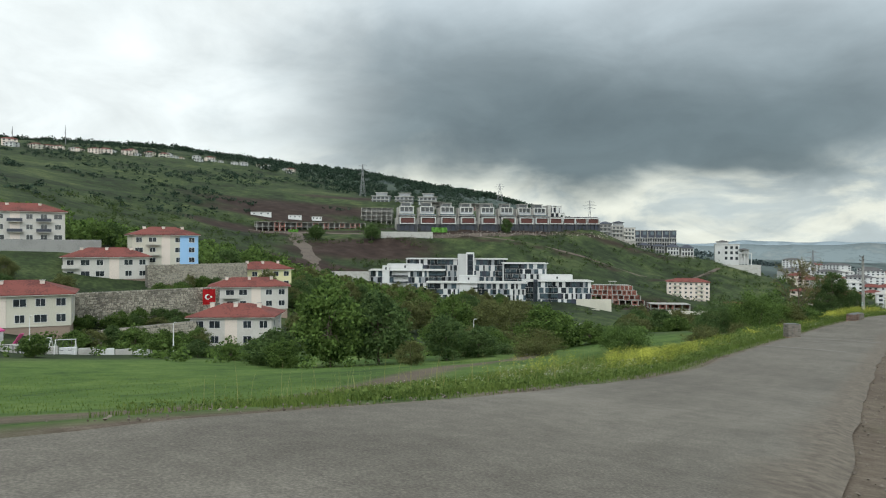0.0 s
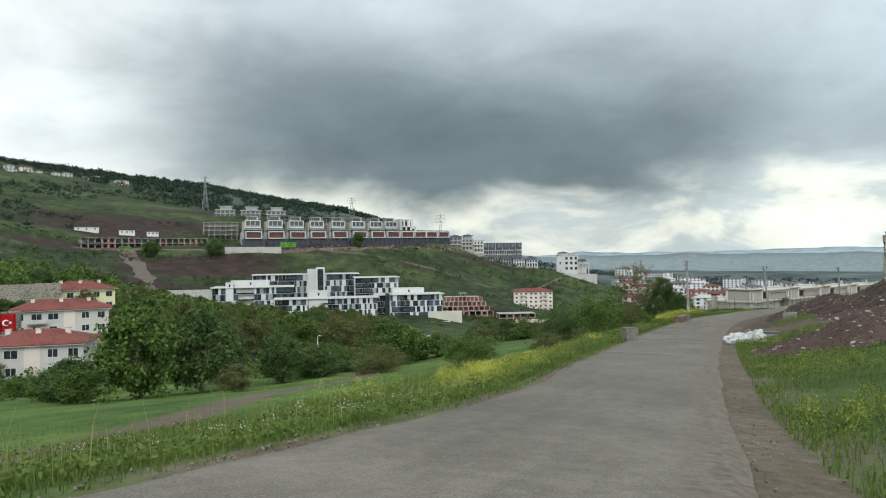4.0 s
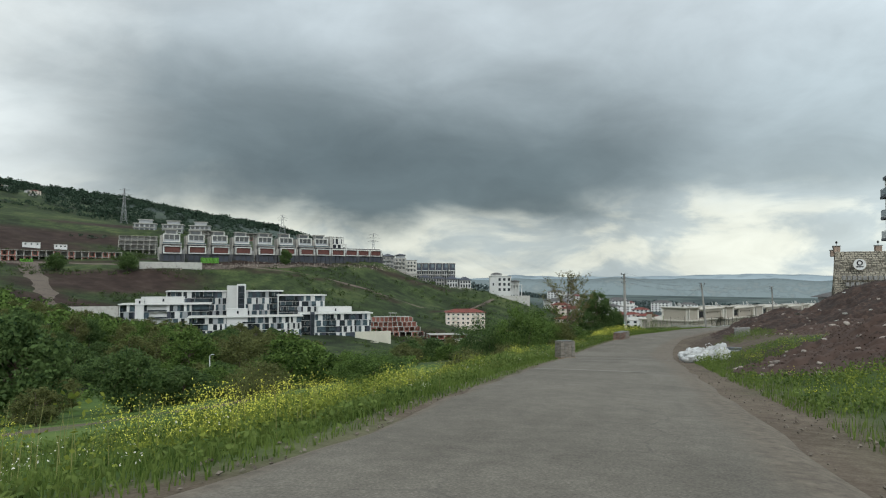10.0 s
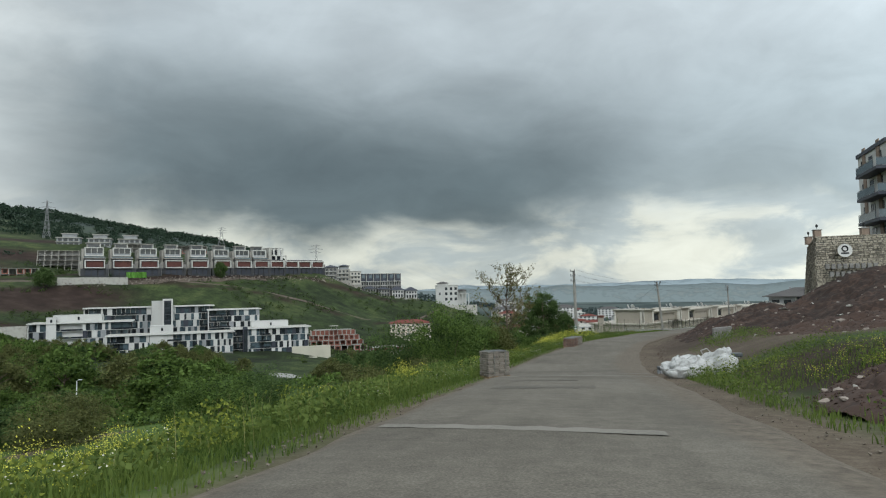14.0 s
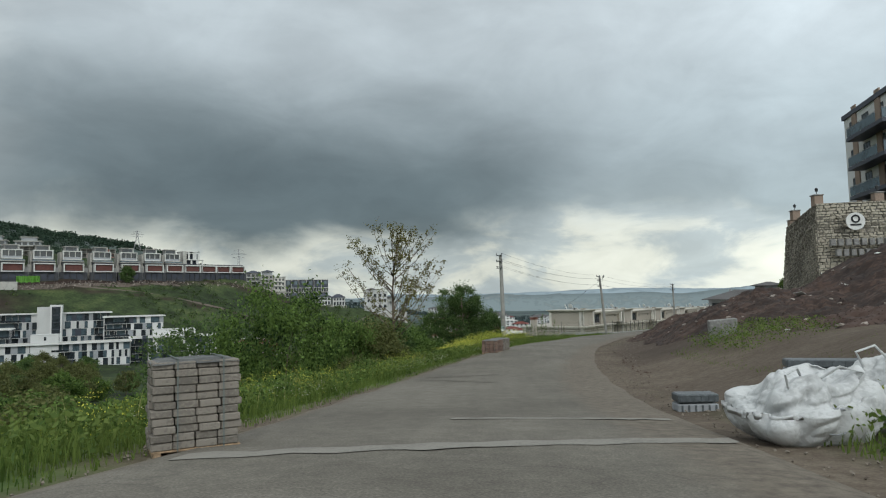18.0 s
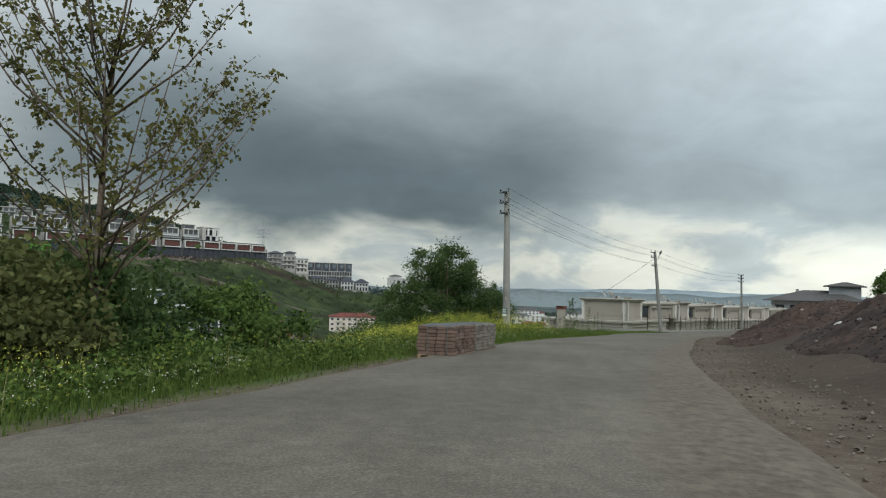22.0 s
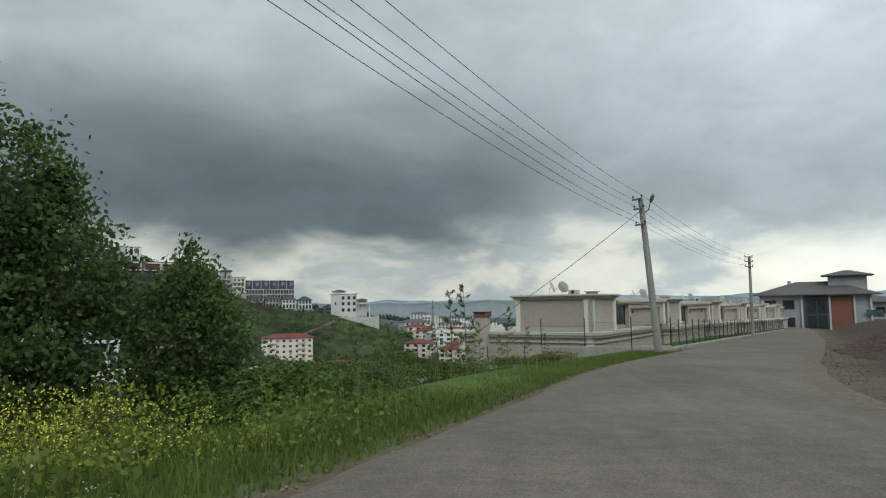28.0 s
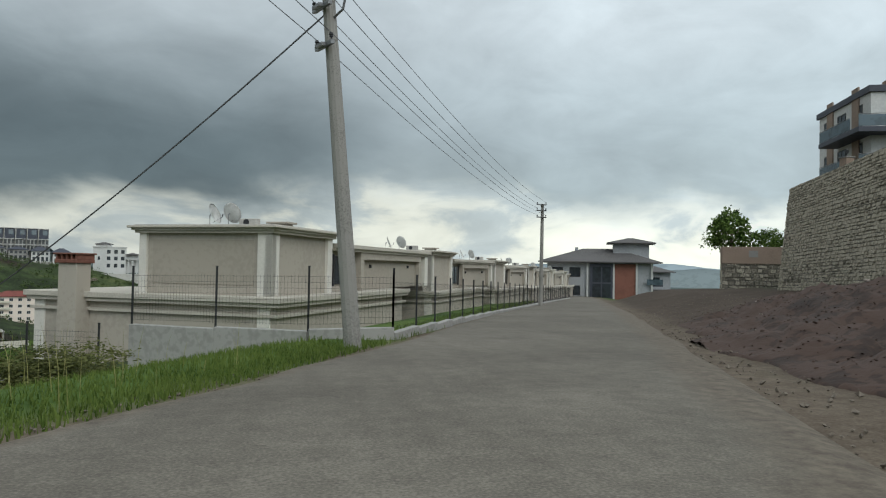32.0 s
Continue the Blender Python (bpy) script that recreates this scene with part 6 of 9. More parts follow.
part("chute", boxed(-0.4, -0.05, 0, 0.4, 0.05, 3.0, bev=0.02), M_PINK, t).matrix_basis = pose(0.9, 0, 0.1, 0, -52, 0) @ pose(0, 0, 0, 90, 0, 90)
part("tower", box(box(boxed(-1.9, -0.5, 0, -1.8, 0.5, 2.8), -1.0, -0.5, 0, -0.9, 0.5, 2.8), -1.9, -0.5, 1.5, -0.9, 0.5, 1.6), M_DISH, t)
part("canopy", hip(bmesh.new(), -1.9, -0.5, -0.9, 0.5, 2.8, 0.6, 0.15), M_PINK, t)
t = thing("playground_fence", "low dark fence round the small playground", "fence")
for k in range(14):
    x, y = -99.5 + 0.75 * k, -89.0 + 0.25 * k
    part("post", boxed(x - 0.04, y - 0.04, gz(x, y) - 0.1, x + 0.04, y + 0.04, gz(x, y) + 1.0), M_DARK, t)
for z in (0.35, 0.9):
    part("rail", tube(bmesh.new(), [(-99.5 + 0.75 * k, -89.0 + 0.25 * k, gz(-99.5 + 0.75 * k, -89.0 + 0.25 * k) + z) for k in range(14)], [0.04] * 14, 5), M_DARK, t)

# ---- the white terraces ----
ACROSS = radians(33.5)


def modern_block(label, x, y, z, w, d, h, seed, open_=(), rot=ACROSS, east="panels"):
    """A white block: roof slab, recessed glass storeys, upright panels between the windows, open balcony bays where open_ says (from, to, as shares of its width)."""
    t = thing("modern_block", label, "apartment block", Matrix.Translation((x, y, z)) @ Matrix.Rotation(rot, 4, "Z"), "white terrace blocks")
    rr = random.Random(seed)
    floors = max(2, round(h / 3.6))
    fh = (h - 0.5) / floors
    part("core", boxed(-w / 2 + 1.0, 1.9, -7, w / 2 - 1.0, d, h - 0.5), M_CLAD, t, "dark recessed facade")
    part("plinth", boxed(-w / 2, 0.3, -8, w / 2, d, -0.1), M_CONC_D, t)
    part("roof_slab", boxed(-w / 2 - 0.8, -1.0, h - 0.55, w / 2 + 0.8, d + 0.5, h, bev=0.05), M_WHITE, t)
    part("roof_gravel", boxed(-w / 2 - 0.2, -0.4, h, w / 2 + 0.2, d, h + 0.12), M_CONC, t)
    sizes = (1.0, 1.4, 1.9, 2.5)
    pans = {(k, m_.name): box_mesh("panel", m_, 0.03, -0.06, 0.04, sizes[k] - 0.03, 0.16, fh - 0.05) for k in range(4) for m_ in (M_WHITE, M_PALE, M_GREYCLAD, M_CLAD)}
    wins = [box_mesh("window", M_GLASS_B if k % 2 else M_GLASS, 0.04, 0.42, 0.1, sizes[k] - 0.04, 0.5, fh - 0.3) for k in range(4)]
    jamb = box_mesh("window_post", M_PALE, -0.06, 0.30, 0.0, 0.06, 0.44, fh)
    for f in range(floors):
        z0 = f * fh
        sl = part("floor_slab", boxed(-w / 2, -0.02, z0 - 0.16, w / 2, 2.0, z0 + 0.04), M_PALE, t)
        u, last = -w / 2, 0
        while u < w / 2 - 0.9:
            k = rr.choice((0, 1, 1, 2, 2, 3))
            while sizes[k] > w / 2 - u and k:
                k -= 1
            share = (u + sizes[k] / 2 + w / 2) / w
            if any(a <= share <= b for a, b in open_):
                piece("window", wins[k], t, Matrix.Translation((u, 1.3, z0)))
                if rr.random() < 0.5:
                    piece("window_post", jamb, t, Matrix.Translation((u, -0.2, z0)))
                last = 1
            elif last == 0 or rr.random() < 0.12:
                piece("window", wins[k], t, Matrix.Translation((u, 0, z0)))
                last = 1
            else:
                m_ = rr.choice((M_WHITE, M_WHITE, M_WHITE, M_PALE, M_GREYCLAD, M_GREYCLAD, M_CLAD))
                piece("panel", pans[k, m_.name], t, Matrix.Translation((u, 0, z0)))
                last = 0
            u += sizes[k]
        for a, b in open_:
            part("balustrade", boxed(-w / 2 + a * w + 0.1, -0.1, z0 + 0.06, -w / 2 + b * w - 0.1, -0.06, z0 + 0.9), M_GLASS, sl, "dark glass balustrade")
        v = 0.4
        while v < d - 1.2:
            k = rr.choice((1, 2, 2, 3))
            m4 = Matrix.Translation((w / 2 - 0.2, v, z0)) @ Matrix.Rotation(math.pi / 2, 4, "Z")
            if east == "open" or rr.random() < 0.5:
                piece("window", wins[k], t, m4)
            else:
                piece("panel", pans[k, rr.choice((M_WHITE, M_WHITE, M_PALE, M_GREYCLAD)).name], t, m4)
            v += sizes[k]
    part("end_wall", boxed(-w / 2 - 0.35, -0.1, -3, -w / 2, d * 0.7, h - 0.5), M_WHITE, t)
    return t


def stair_box(x, y, z, w, d, h):
    """A plain white box that stands up through a roof, with one small dark window."""
    t = thing("stair_block", "plain white stair block with one small dark window", "stair block", Matrix.Translation((x, y, z)) @ Matrix.Rotation(ACROSS, 4, "Z"), "white stair blocks")
    body = part("wall", boxed(-w / 2, 0, -6, w / 2, d, h, bev=0.05), M_WHITE, t)
    part("coping", boxed(-w / 2 - 0.06, -0.06, h, w / 2 + 0.06, d + 0.06, h + 0.12), M_PALE, t)
    window(body, w * 0.02, 0, h - 1.6, 0.9, 1.5, "s", M_DARK)
    window(body, w / 2, d * 0.4, h - 2.0, 1.2, 1.8, "e", M_DARK)
    return t


lab_ = "white modern terrace block with dark windows and grey panels"
modern_block(lab_, -238.1, 184.1, -17.2, 44.0, 14, 11.5, 101, ((0.0, 0.06), (0.30, 0.52), (0.80, 1.0)), east="open")
modern_block(lab_, -229.5, 224.8, -14.7, 63.7, 12, 15.2, 102, ((0.0, 0.10), (0.24, 0.40), (0.90, 1.0)), east="open")
modern_block(lab_, -185.3, 234.7, -14.7, 26.3, 12, 13.0, 103, ((0.0, 0.42),))
modern_block(lab_, -194.5, 192.6, -22.3, 56.2, 13, 10.3, 104, ((0.0, 0.12), (0.46, 0.58)))
modern_block(lab_, -159.7, 227.3, -25.5, 38.8, 14, 14.1, 105, ((0.0, 0.16), (0.34, 0.48)))
stair_box(-240.4, 184.6, -15.6, 21.0, 8, 13.3)
stair_box(-248.2, 176.6, -15.8, 4.2, 4, 12.6)
stair_box(-198.5, 190.2, -19.8, 10.3, 9, 11.5)
stair_box(-163.0, 231.6, -19.3, 19.0, 8, 11.0)
t = thing("stair_tower", "tall white stair tower with a dark glazed strip", "tower", Matrix.Translation((-220.6, 222.0, -14.5)) @ Matrix.Rotation(ACROSS, 4, "Z"))
part("wall", boxed(-5.2, 1.2, -6, 0.2, 9, 18.0), M_PALE, t)
part("glazed_strip", boxed(0.9, -0.05, -2, 4.5, 0.4, 18.0), M_CLAD, t)
part("tower_frame", box(box(boxed(0.2, -0.6, -6, 0.9, 9, 18.9), 4.5, -0.6, -6, 5.2, 9, 18.9), 0.9, -0.6, 18.0, 4.5, 9, 18.9), M_WHITE, t, "white frame of the glazed strip")
for k in range(5):
    part("strip_pane", boxed(1.05, -0.14, 0.6 + k * 3.4, 4.35, -0.05, 3.7 + k * 3.4), M_GLASS, t)
t = thing("dark_shaft", "narrow dark glazed shaft between two white wings", "tower", Matrix.Translation((-169.5, 217.5, -25.5)) @ Matrix.Rotation(ACROSS, 4, "Z"))
part("shaft", boxed(-1.1, 0, -4, 1.1, 3, 14.9, bev=0.05), M_CLAD, t)
part("shaft_pane", boxed(-0.8, -0.06, 0.6, 0.8, 0, 13.6), M_GLASS, t)


def strip_wall(label, x, y, z, w, h, m_, rot=ACROSS, thick=0.6, name="site_wall"):
    ob = part(name, boxed(-w / 2, 0, -4, w / 2, thick, h, bev=0.03), m_, None)
    ob.matrix_basis = Matrix.Translation((x, y, z)) @ Matrix.Rotation(rot, 4, "Z")
    return tagged(ob, label, "wall", "site walls")


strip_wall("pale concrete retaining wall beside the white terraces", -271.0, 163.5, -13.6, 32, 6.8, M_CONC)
strip_wall("long pale concrete site wall in front of the terraces", -141.7, 218.5, -31.0, 22, 4.6, M_CREAM, ACROSS + 0.25)
strip_wall("pale concrete site wall beside the entrance", -140.0, 232.5, -30.0, 20, 8.5, M_CREAM)
strip_wall("long white site wall below the hillside row", -321.6, 291.6, 18.2, 43, 1.2, M_CONC, radians(52))


def frame_shell(name, label, x, y, z, w, d, floors, rot, bay=4.5, fh=3.1, infill=0.0, steps=0.0, seed=0, roof_hut=True, shrink=0.0):
    """An unfinished building: concrete slabs on columns, part of its bays filled with brick."""
    t = thing(name, label, "building shell", Matrix.Translation((x, y, z)) @ Matrix.Rotation(rot, 4, "Z"), "unfinished shells")
    rr = random.Random(seed)
    n = max(2, round(w / bay))
    w_full = w
    for f in range(floors + 1):
        y0 = steps * f
        part("floor_slab", boxed(-w / 2 - 0.4, y0 - 0.5, f * fh - 0.28, w / 2 + 0.4, d, f * fh), M_RAW, t)
        if f == floors:
            break
        for k in range(n + 1):
            cx = -w / 2 + k * w / n
            for yy in (y0 + 0.1, d - 0.6):
                part("column", boxed(cx - 0.28, yy, f * fh, cx + 0.28, yy + 0.5, (f + 1) * fh - 0.28), M_RAW, t)
            if k < n and rr.random() < infill:
                bw = w / n - 0.56
                bm = boxed(cx + 0.28, y0 + 0.25, f * fh, cx + 0.28 + bw * 0.2, y0 + 0.45, (f + 1) * fh - 0.28)
                box(bm, cx + 0.28 + bw * 0.8, y0 + 0.25, f * fh, cx + 0.28 + bw, y0 + 0.45, (f + 1) * fh - 0.28)
                box(bm, cx + 0.28 + bw * 0.2, y0 + 0.25, (f + 1) * fh - 0.75, cx + 0.28 + bw * 0.8, y0 + 0.45, (f + 1) * fh - 0.28)
                box(bm, cx + 0.28 + bw * 0.2, y0 + 0.25, f * fh, cx + 0.28 + bw * 0.8, y0 + 0.45, f * fh + 0.7)
                part("brick_infill", bm, M_BRICK, t, "red hollow brick infill around an opening")
        part("back_wall", boxed(-w / 2, d * 0.6, f * fh, w / 2, d * 0.6 + 0.2, (f + 1) * fh - 0.28), M_BRICK if infill > 0.3 else M_CONC_D, t)
        for s in (-1, 1):
            if infill > 0.3:
                part("side_wall", boxed(s * (w / 2) - 0.12, y0 + 1.5, f * fh, s * (w / 2) + 0.12, d * 0.6, (f + 1) * fh - 0.28), M_BRICK, t)
        if shrink:
            w -= shrink
    w = w_full
    if roof_hut:
        for cx in (-1.6, 1.6):
            part("column", boxed(cx - 0.25, d * 0.3, floors * fh, cx + 0.25, d * 0.3 + 0.4, floors * fh + 2.6), M_RAW, t)
        part("hut_slab", boxed(-2.6, d * 0.2, floors * fh + 2.6, 2.6, d * 0.5, floors * fh + 2.85), M_RAW, t)
    return t


frame_shell("brick_shell", "stepped red brick and concrete building shell", -152.0, 296.0, -33.5, 45, 20, 5, ACROSS - 0.12, 4.6, 3.15, 0.6, 2.4, 3, True, 4.4)
frame_shell("low_shell", "low unfinished concrete shell behind a pale wall", -116.0, 300.0, -34.0, 24, 12, 2, ACROSS - 0.1, 4.4, 3.0, 0.5, 0, 5, False)
strip_wall("pale wall before the low concrete shell", -103.0, 291.0, -33.8, 24, 3.2, M_CREAM)
for k in range(2):
    t = thing("site_container", "white site container with a dark door", "container", Matrix.Translation((-109.5 + 6.8 * k, 236.5 + 4.2 * k, -33.4)) @ Matrix.Rotation(ACROSS + 0.1, 4, "Z"), "site containers")
    part("body", boxed(-3.2, -1.2, -0.4, 3.2, 1.2, 2.6, bev=0.05), M_DISH, t)
    part("door", boxed(0.6, -1.26, -0.2, 1.5, -1.2, 1.9), M_GREYCLAD, t)
    part("window", boxed(-2.0, -1.26, 0.8, -0.8, -1.2, 1.8), M_GLASS, t)


def small_flats(label, x, y, z, w, d, floors, rot, wall_m, roof_m=M_TILE, group="flats in the valley", bal=True):
    t = thing("flats", label, "apartment block", Matrix.Translation((x, y, z)) @ Matrix.Rotation(rot, 4, "Z"), group)
    h = floors * 3.05
    body = part("wall", boxed(-w / 2, 0, -4, w / 2, d, h), wall_m, t)
    part("roof", hip(bmesh.new(), -w / 2, 0, w / 2, d, h + 0.1, min(w, d) * 0.17, 0.9), roof_m, t)
    n = max(3, round(w / 3.6))
    for f in range(floors):
        for k in range(n):
            window(body, -w / 2 + (k + 0.5) * w / n, 0, f * 3.05 + 1.5, 1.6, 1.5, "s")
        for k in range(2):
            window(body, w / 2, (k + 0.5) * d / 2, f * 3.05 + 1.5, 1.4, 1.4, "e")
            window(body, -w / 2, (k + 0.5) * d / 2, f * 3.05 + 1.5, 1.4, 1.4, "w")
        if bal:
            for s in (-1, 1):
                part("balcony", boxed(s * w * 0.28 - 2.4, -1.2, f * 3.05 - 0.1, s * w * 0.28 + 2.4, 0, f * 3.05 + 0.9), M_CREAM, t)
    return t


small_flats("four-storey pinkish flats with cream balconies and red roof", -122.5, 368.0, -32.5, 29, 14, 5, ACROSS - 0.25, M_PINKISH)
small_flats("low house with a red roof behind the flats", -92.0, 372.0, -36.0, 22, 12, 1, ACROSS - 0.2, M_PINKISH, bal=False)

# ---- the terraced villas on the hill ----


def bay_frame(t, w, y0, z0, z1, th, deep):
    fr = bmesh.new()
    box(fr, -w, y0, z0, w, y0 + deep, z0 + th)
    box(fr, -w, y0, z1 - th, w, y0 + deep, z1)
    box(fr, -w, y0, z0 + th, -w + th, y0 + deep, z1 - th)
    box(fr, w - th, y0, z0 + th, w, y0 + deep, z1 - th)
    return part("bay_frame", fr, M_FRAME, t, "white picture-frame bay")


def hill_villa(upper=True):
    t = thing("hillside_villa" if upper else "low_hillside_villa", "stepped villa with white picture-frame bays and red panel" if upper else "low villa with one white-framed red bay", "villa", group="hillside villas")
    part("garage", boxed(-8.6, 1.6, -9, 8.6, 11, 5.0), M_SLATE, t, "dark grey garage storey")
    for x in (-6.2, -2.1, 2.1, 6.2):
        part("garage_pier", boxed(x - 0.2, 0.9, -9, x + 0.2, 1.6, 5.0), M_SLATE, t)
    for x in (-4.1, 0.0, 4.1):
        part("garage_door", boxed(x - 1.7, 1.45, 0.2, x + 1.7, 1.6, 4.0), M_CLAD, t)
    f = bay_frame(t, 6.3, -0.4, 5.2, 11.0, 0.62, 4.5)
    part("red_panel", boxed(-5.2, 0.5, 6.1, 5.2, 0.8, 10.1), M_REDPANEL, f)
    part("bay_back", boxed(-5.7, 1.4, 5.8, 5.7, 4.0, 10.4), M_CLAD, f)
    part("body", boxed(-6.6, 3.6, 5.0, 6.6, 14, 12.2), M_SLATE, t)
    part("stair_wall", boxed(6.9, 2.6, -6, 9.0, 13, 8.2), M_CONC_D, t, "pale concrete stair wall")
    part("stair_wall", boxed(-9.2, 4.0, -6, -6.9, 13, 10.2), M_RAW, t, "pale concrete stair wall")
    if not upper:
        part("roof_slab", boxed(-6.8, 0.6, 11.0, 6.8, 13, 11.3), M_CONC, t)
        return t
    part("terrace_slab", boxed(-7.0, 2.4, 12.2, 7.0, 8.0, 12.6), M_RAW, t)
    part("terrace_rail", boxed(-6.6, 2.5, 12.6, 6.6, 2.56, 13.5), M_GLASS_B, t, "dark glass terrace rail")
    part("set_back", boxed(-6.0, 9.0, 12.2, 6.0, 17, 20.0), M_SLATE, t)
    part("side_wall", boxed(-7.6, 7.4, 8.0, -6.1, 16, 19.2), M_RAW, t, "pale concrete side wall")
    f = bay_frame(t, 5.9, 5.4, 14.0, 20.2, 0.6, 4.5)
    part("glazing", boxed(-5.3, 6.9, 14.6, 5.3, 7.1, 19.6), M_GLASS, f)
    for x in (-2.0, 1.7):
        part("mullion", boxed(x, 6.6, 14.6, x + 0.35, 6.95, 19.6), M_FRAME, f)
    part("balcony_band", boxed(-5.3, 5.9, 14.6, 5.3, 6.05, 15.9), M_GREYCLAD, f)
    ph = part("penthouse", boxed(-4.2, 10.0, 20.2, 3.8, 16, 23.2), M_CONC_D, t)
    part("window", boxed(-3.6, 9.85, 20.6, 3.2, 10.0, 22.8), M_GLASS, ph)
    part("roof_slab", boxed(-4.8, 9.2, 23.2, 4.4, 16.5, 23.7), M_RAW, ph)
    part("roof_post", boxed(3.9, 9.4, 20.2, 4.3, 9.8, 23.2), M_FRAME, ph)
    return t


M_FRAME = mat("white_bay_frame", (0.53, 0.525, 0.50), 0.8, 0.07, 0.3, 6, 0.05)
ROW = [(-331, 304), (-322, 321), (-313, 338), (-304, 355), (-293, 372), (-283, 389), (-274, 406), (-266, 421), (-260, 438), (-254, 454), (-249, 470), (-243, 486)]
hill_rot = radians(33)
hv, lv = hill_villa(), hill_villa(False)
for k, (x, y) in enumerate(ROW):
    m_ = Matrix.Translation((x, y, 21.0 + 0.28 * k)) @ Matrix.Rotation(radians(45 + 0.6 * k), 4, "Z")
    src = hv if k < 8 else lv
    if k in (0, 8):
        src.matrix_basis = m_
    else:
        copy_thing(src, m_)
t = thing("tall_hillside_villa", "bare concrete upper floors of a villa with open bays", "villa", Matrix.Translation((-262, 444, 35.0)) @ Matrix.Rotation(radians(50), 4, "Z"))
part("body", boxed(-8, 3, -3, 4, 13, 9.2), M_CLAD, t)
part("side_wall", boxed(-9.4, -0.5, -3, -6.6, 13, 11.0), M_CONC, t)
for z in (-0.4, 3.8, 10.4):
    part("floor_slab", boxed(-9.4, -0.4, z, 7.6 if z < 8 else 4.6, 13, z + 0.6), M_FRAME, t)
for x, z, w in ((-5.2, 4.4, 1.6), (-1.2, 4.4, 3.0), (3.6, 4.4, 1.0), (-3.0, 0.2, 1.4), (1.6, 0.2, 2.2), (6.4, 0.2, 1.0)):
    part("panel", boxed(x, 0, z, x + w, 0.4, z + (5.9 if z > 1 else 3.6)), M_FRAME, t)
frame_shell("unfinished_villa", "grey concrete frame of an unfinished villa row", -418.0, 366.0, 29.0, 30, 14, 4, hill_rot, 5, 4.0, 0.0, 1.5, 9, False)
frame_shell("unfinished_villa", "two-storey concrete frame on the hillside", -404.0, 268.0, 19.5, 92, 12, 2, math.atan2(79, 49), 4.6, 4.0, 0.3, 0, 12, False)
frame_shell("unfinished_villa", "concrete frame of an unfinished house above the row", -395.0, 430.0, 46.0, 22, 12, 2, hill_rot, 4.5, 3.6, 0.0, 0, 14, False)
frame_shell("unfinished_villa", "concrete frame of an unfinished house above the row", -352.0, 452.0, 44.0, 26, 12, 2, hill_rot, 4.5, 3.6, 0.3, 0, 15, False)
for k in range(3):
    t = thing("upper_villa", "grey flat-roofed villa shell with a deep roof slab", "villa", Matrix.Translation((-485 + 22.5 * k, 452 + 14.5 * k, 55.5 - 0.6 * k)) @ Matrix.Rotation(radians(32), 4, "Z"), "upper villas")
    body = part("wall", boxed(-10, 0, -5, 10, 12, 8.2), M_GREYCLAD, t)
    part("floor_slab", boxed(-10.8, -1.6, 4.2, 10.8, 0, 4.7), M_CONC, t)
    part("roof_slab", boxed(-11, -1.4, 8.2, 11, 13, 8.9), M_CONC, t)
    part("roof_hut", boxed(-5.5, 2, 8.9, 6.5, 9, 12.2), M_GREYCLAD, t)
    part("hut_roof", boxed(-6.5, 1, 12.2, 7.5, 10, 12.8), M_CONC, t)
    for x in (-7, -2.4, 2.4, 7):
        for z in (2.0, 6.3):
            window(body, x, 0, z, 3.2, 2.6, "s", M_DARK)
for x, y, w in ((-470, 268, 18), (-452, 292, 12), (-440, 308, 9)):
    t = thing("site_hut", "low white site hut on the bare slope", "hut", Matrix.Translation((x, y, gz(x, y) + 1.0)) @ Matrix.Rotation(radians(50), 4, "Z"), "site huts")
    part("wall", boxed(-w / 2, 0, -8, w / 2, 5, 2.6), M_WHITE, t)
    part("roof", boxed(-w / 2 - 0.3, -0.3, 2.6, w / 2 + 0.3, 5.3, 2.9), M_CONC, t)
    for k in range(3):
        part("window", boxed(-w / 3 + k * w / 3 - 0.6, -0.06, 0.9, -w / 3 + k * w / 3 + 0.6, 0, 2.0), M_GLASS, t)
for x, y, w in ((-375, 300, 20), (-308, 317, 13), (-404, 246, 8)):
    t = thing("tarpaulin", "bright green tarpaulin fence round the building site", "tarpaulin", Matrix.Translation((x, y, 19.6 if x > -320 else 17.5)) @ Matrix.Rotation(radians(40), 4, "Z"), "green tarpaulins")
    bm = bmesh.new()
    bmesh.ops.create_grid(bm, x_segments=24, y_segments=3, size=0.5)
    for v in bm.verts:
        v.co = Vector((v.co.x * w, 0.3 * math.sin(v.co.x * 40), v.co.y * 4.0 + 1.6 + 0.4 * noise.noise((v.co.x * 9, 0, 0))))
    bmesh.ops.solidify(bm, geom=bm.faces[:], thickness=0.05)
    part("sheet", bm, M_SHEET, t)

# ---- the blocks on the spur ----


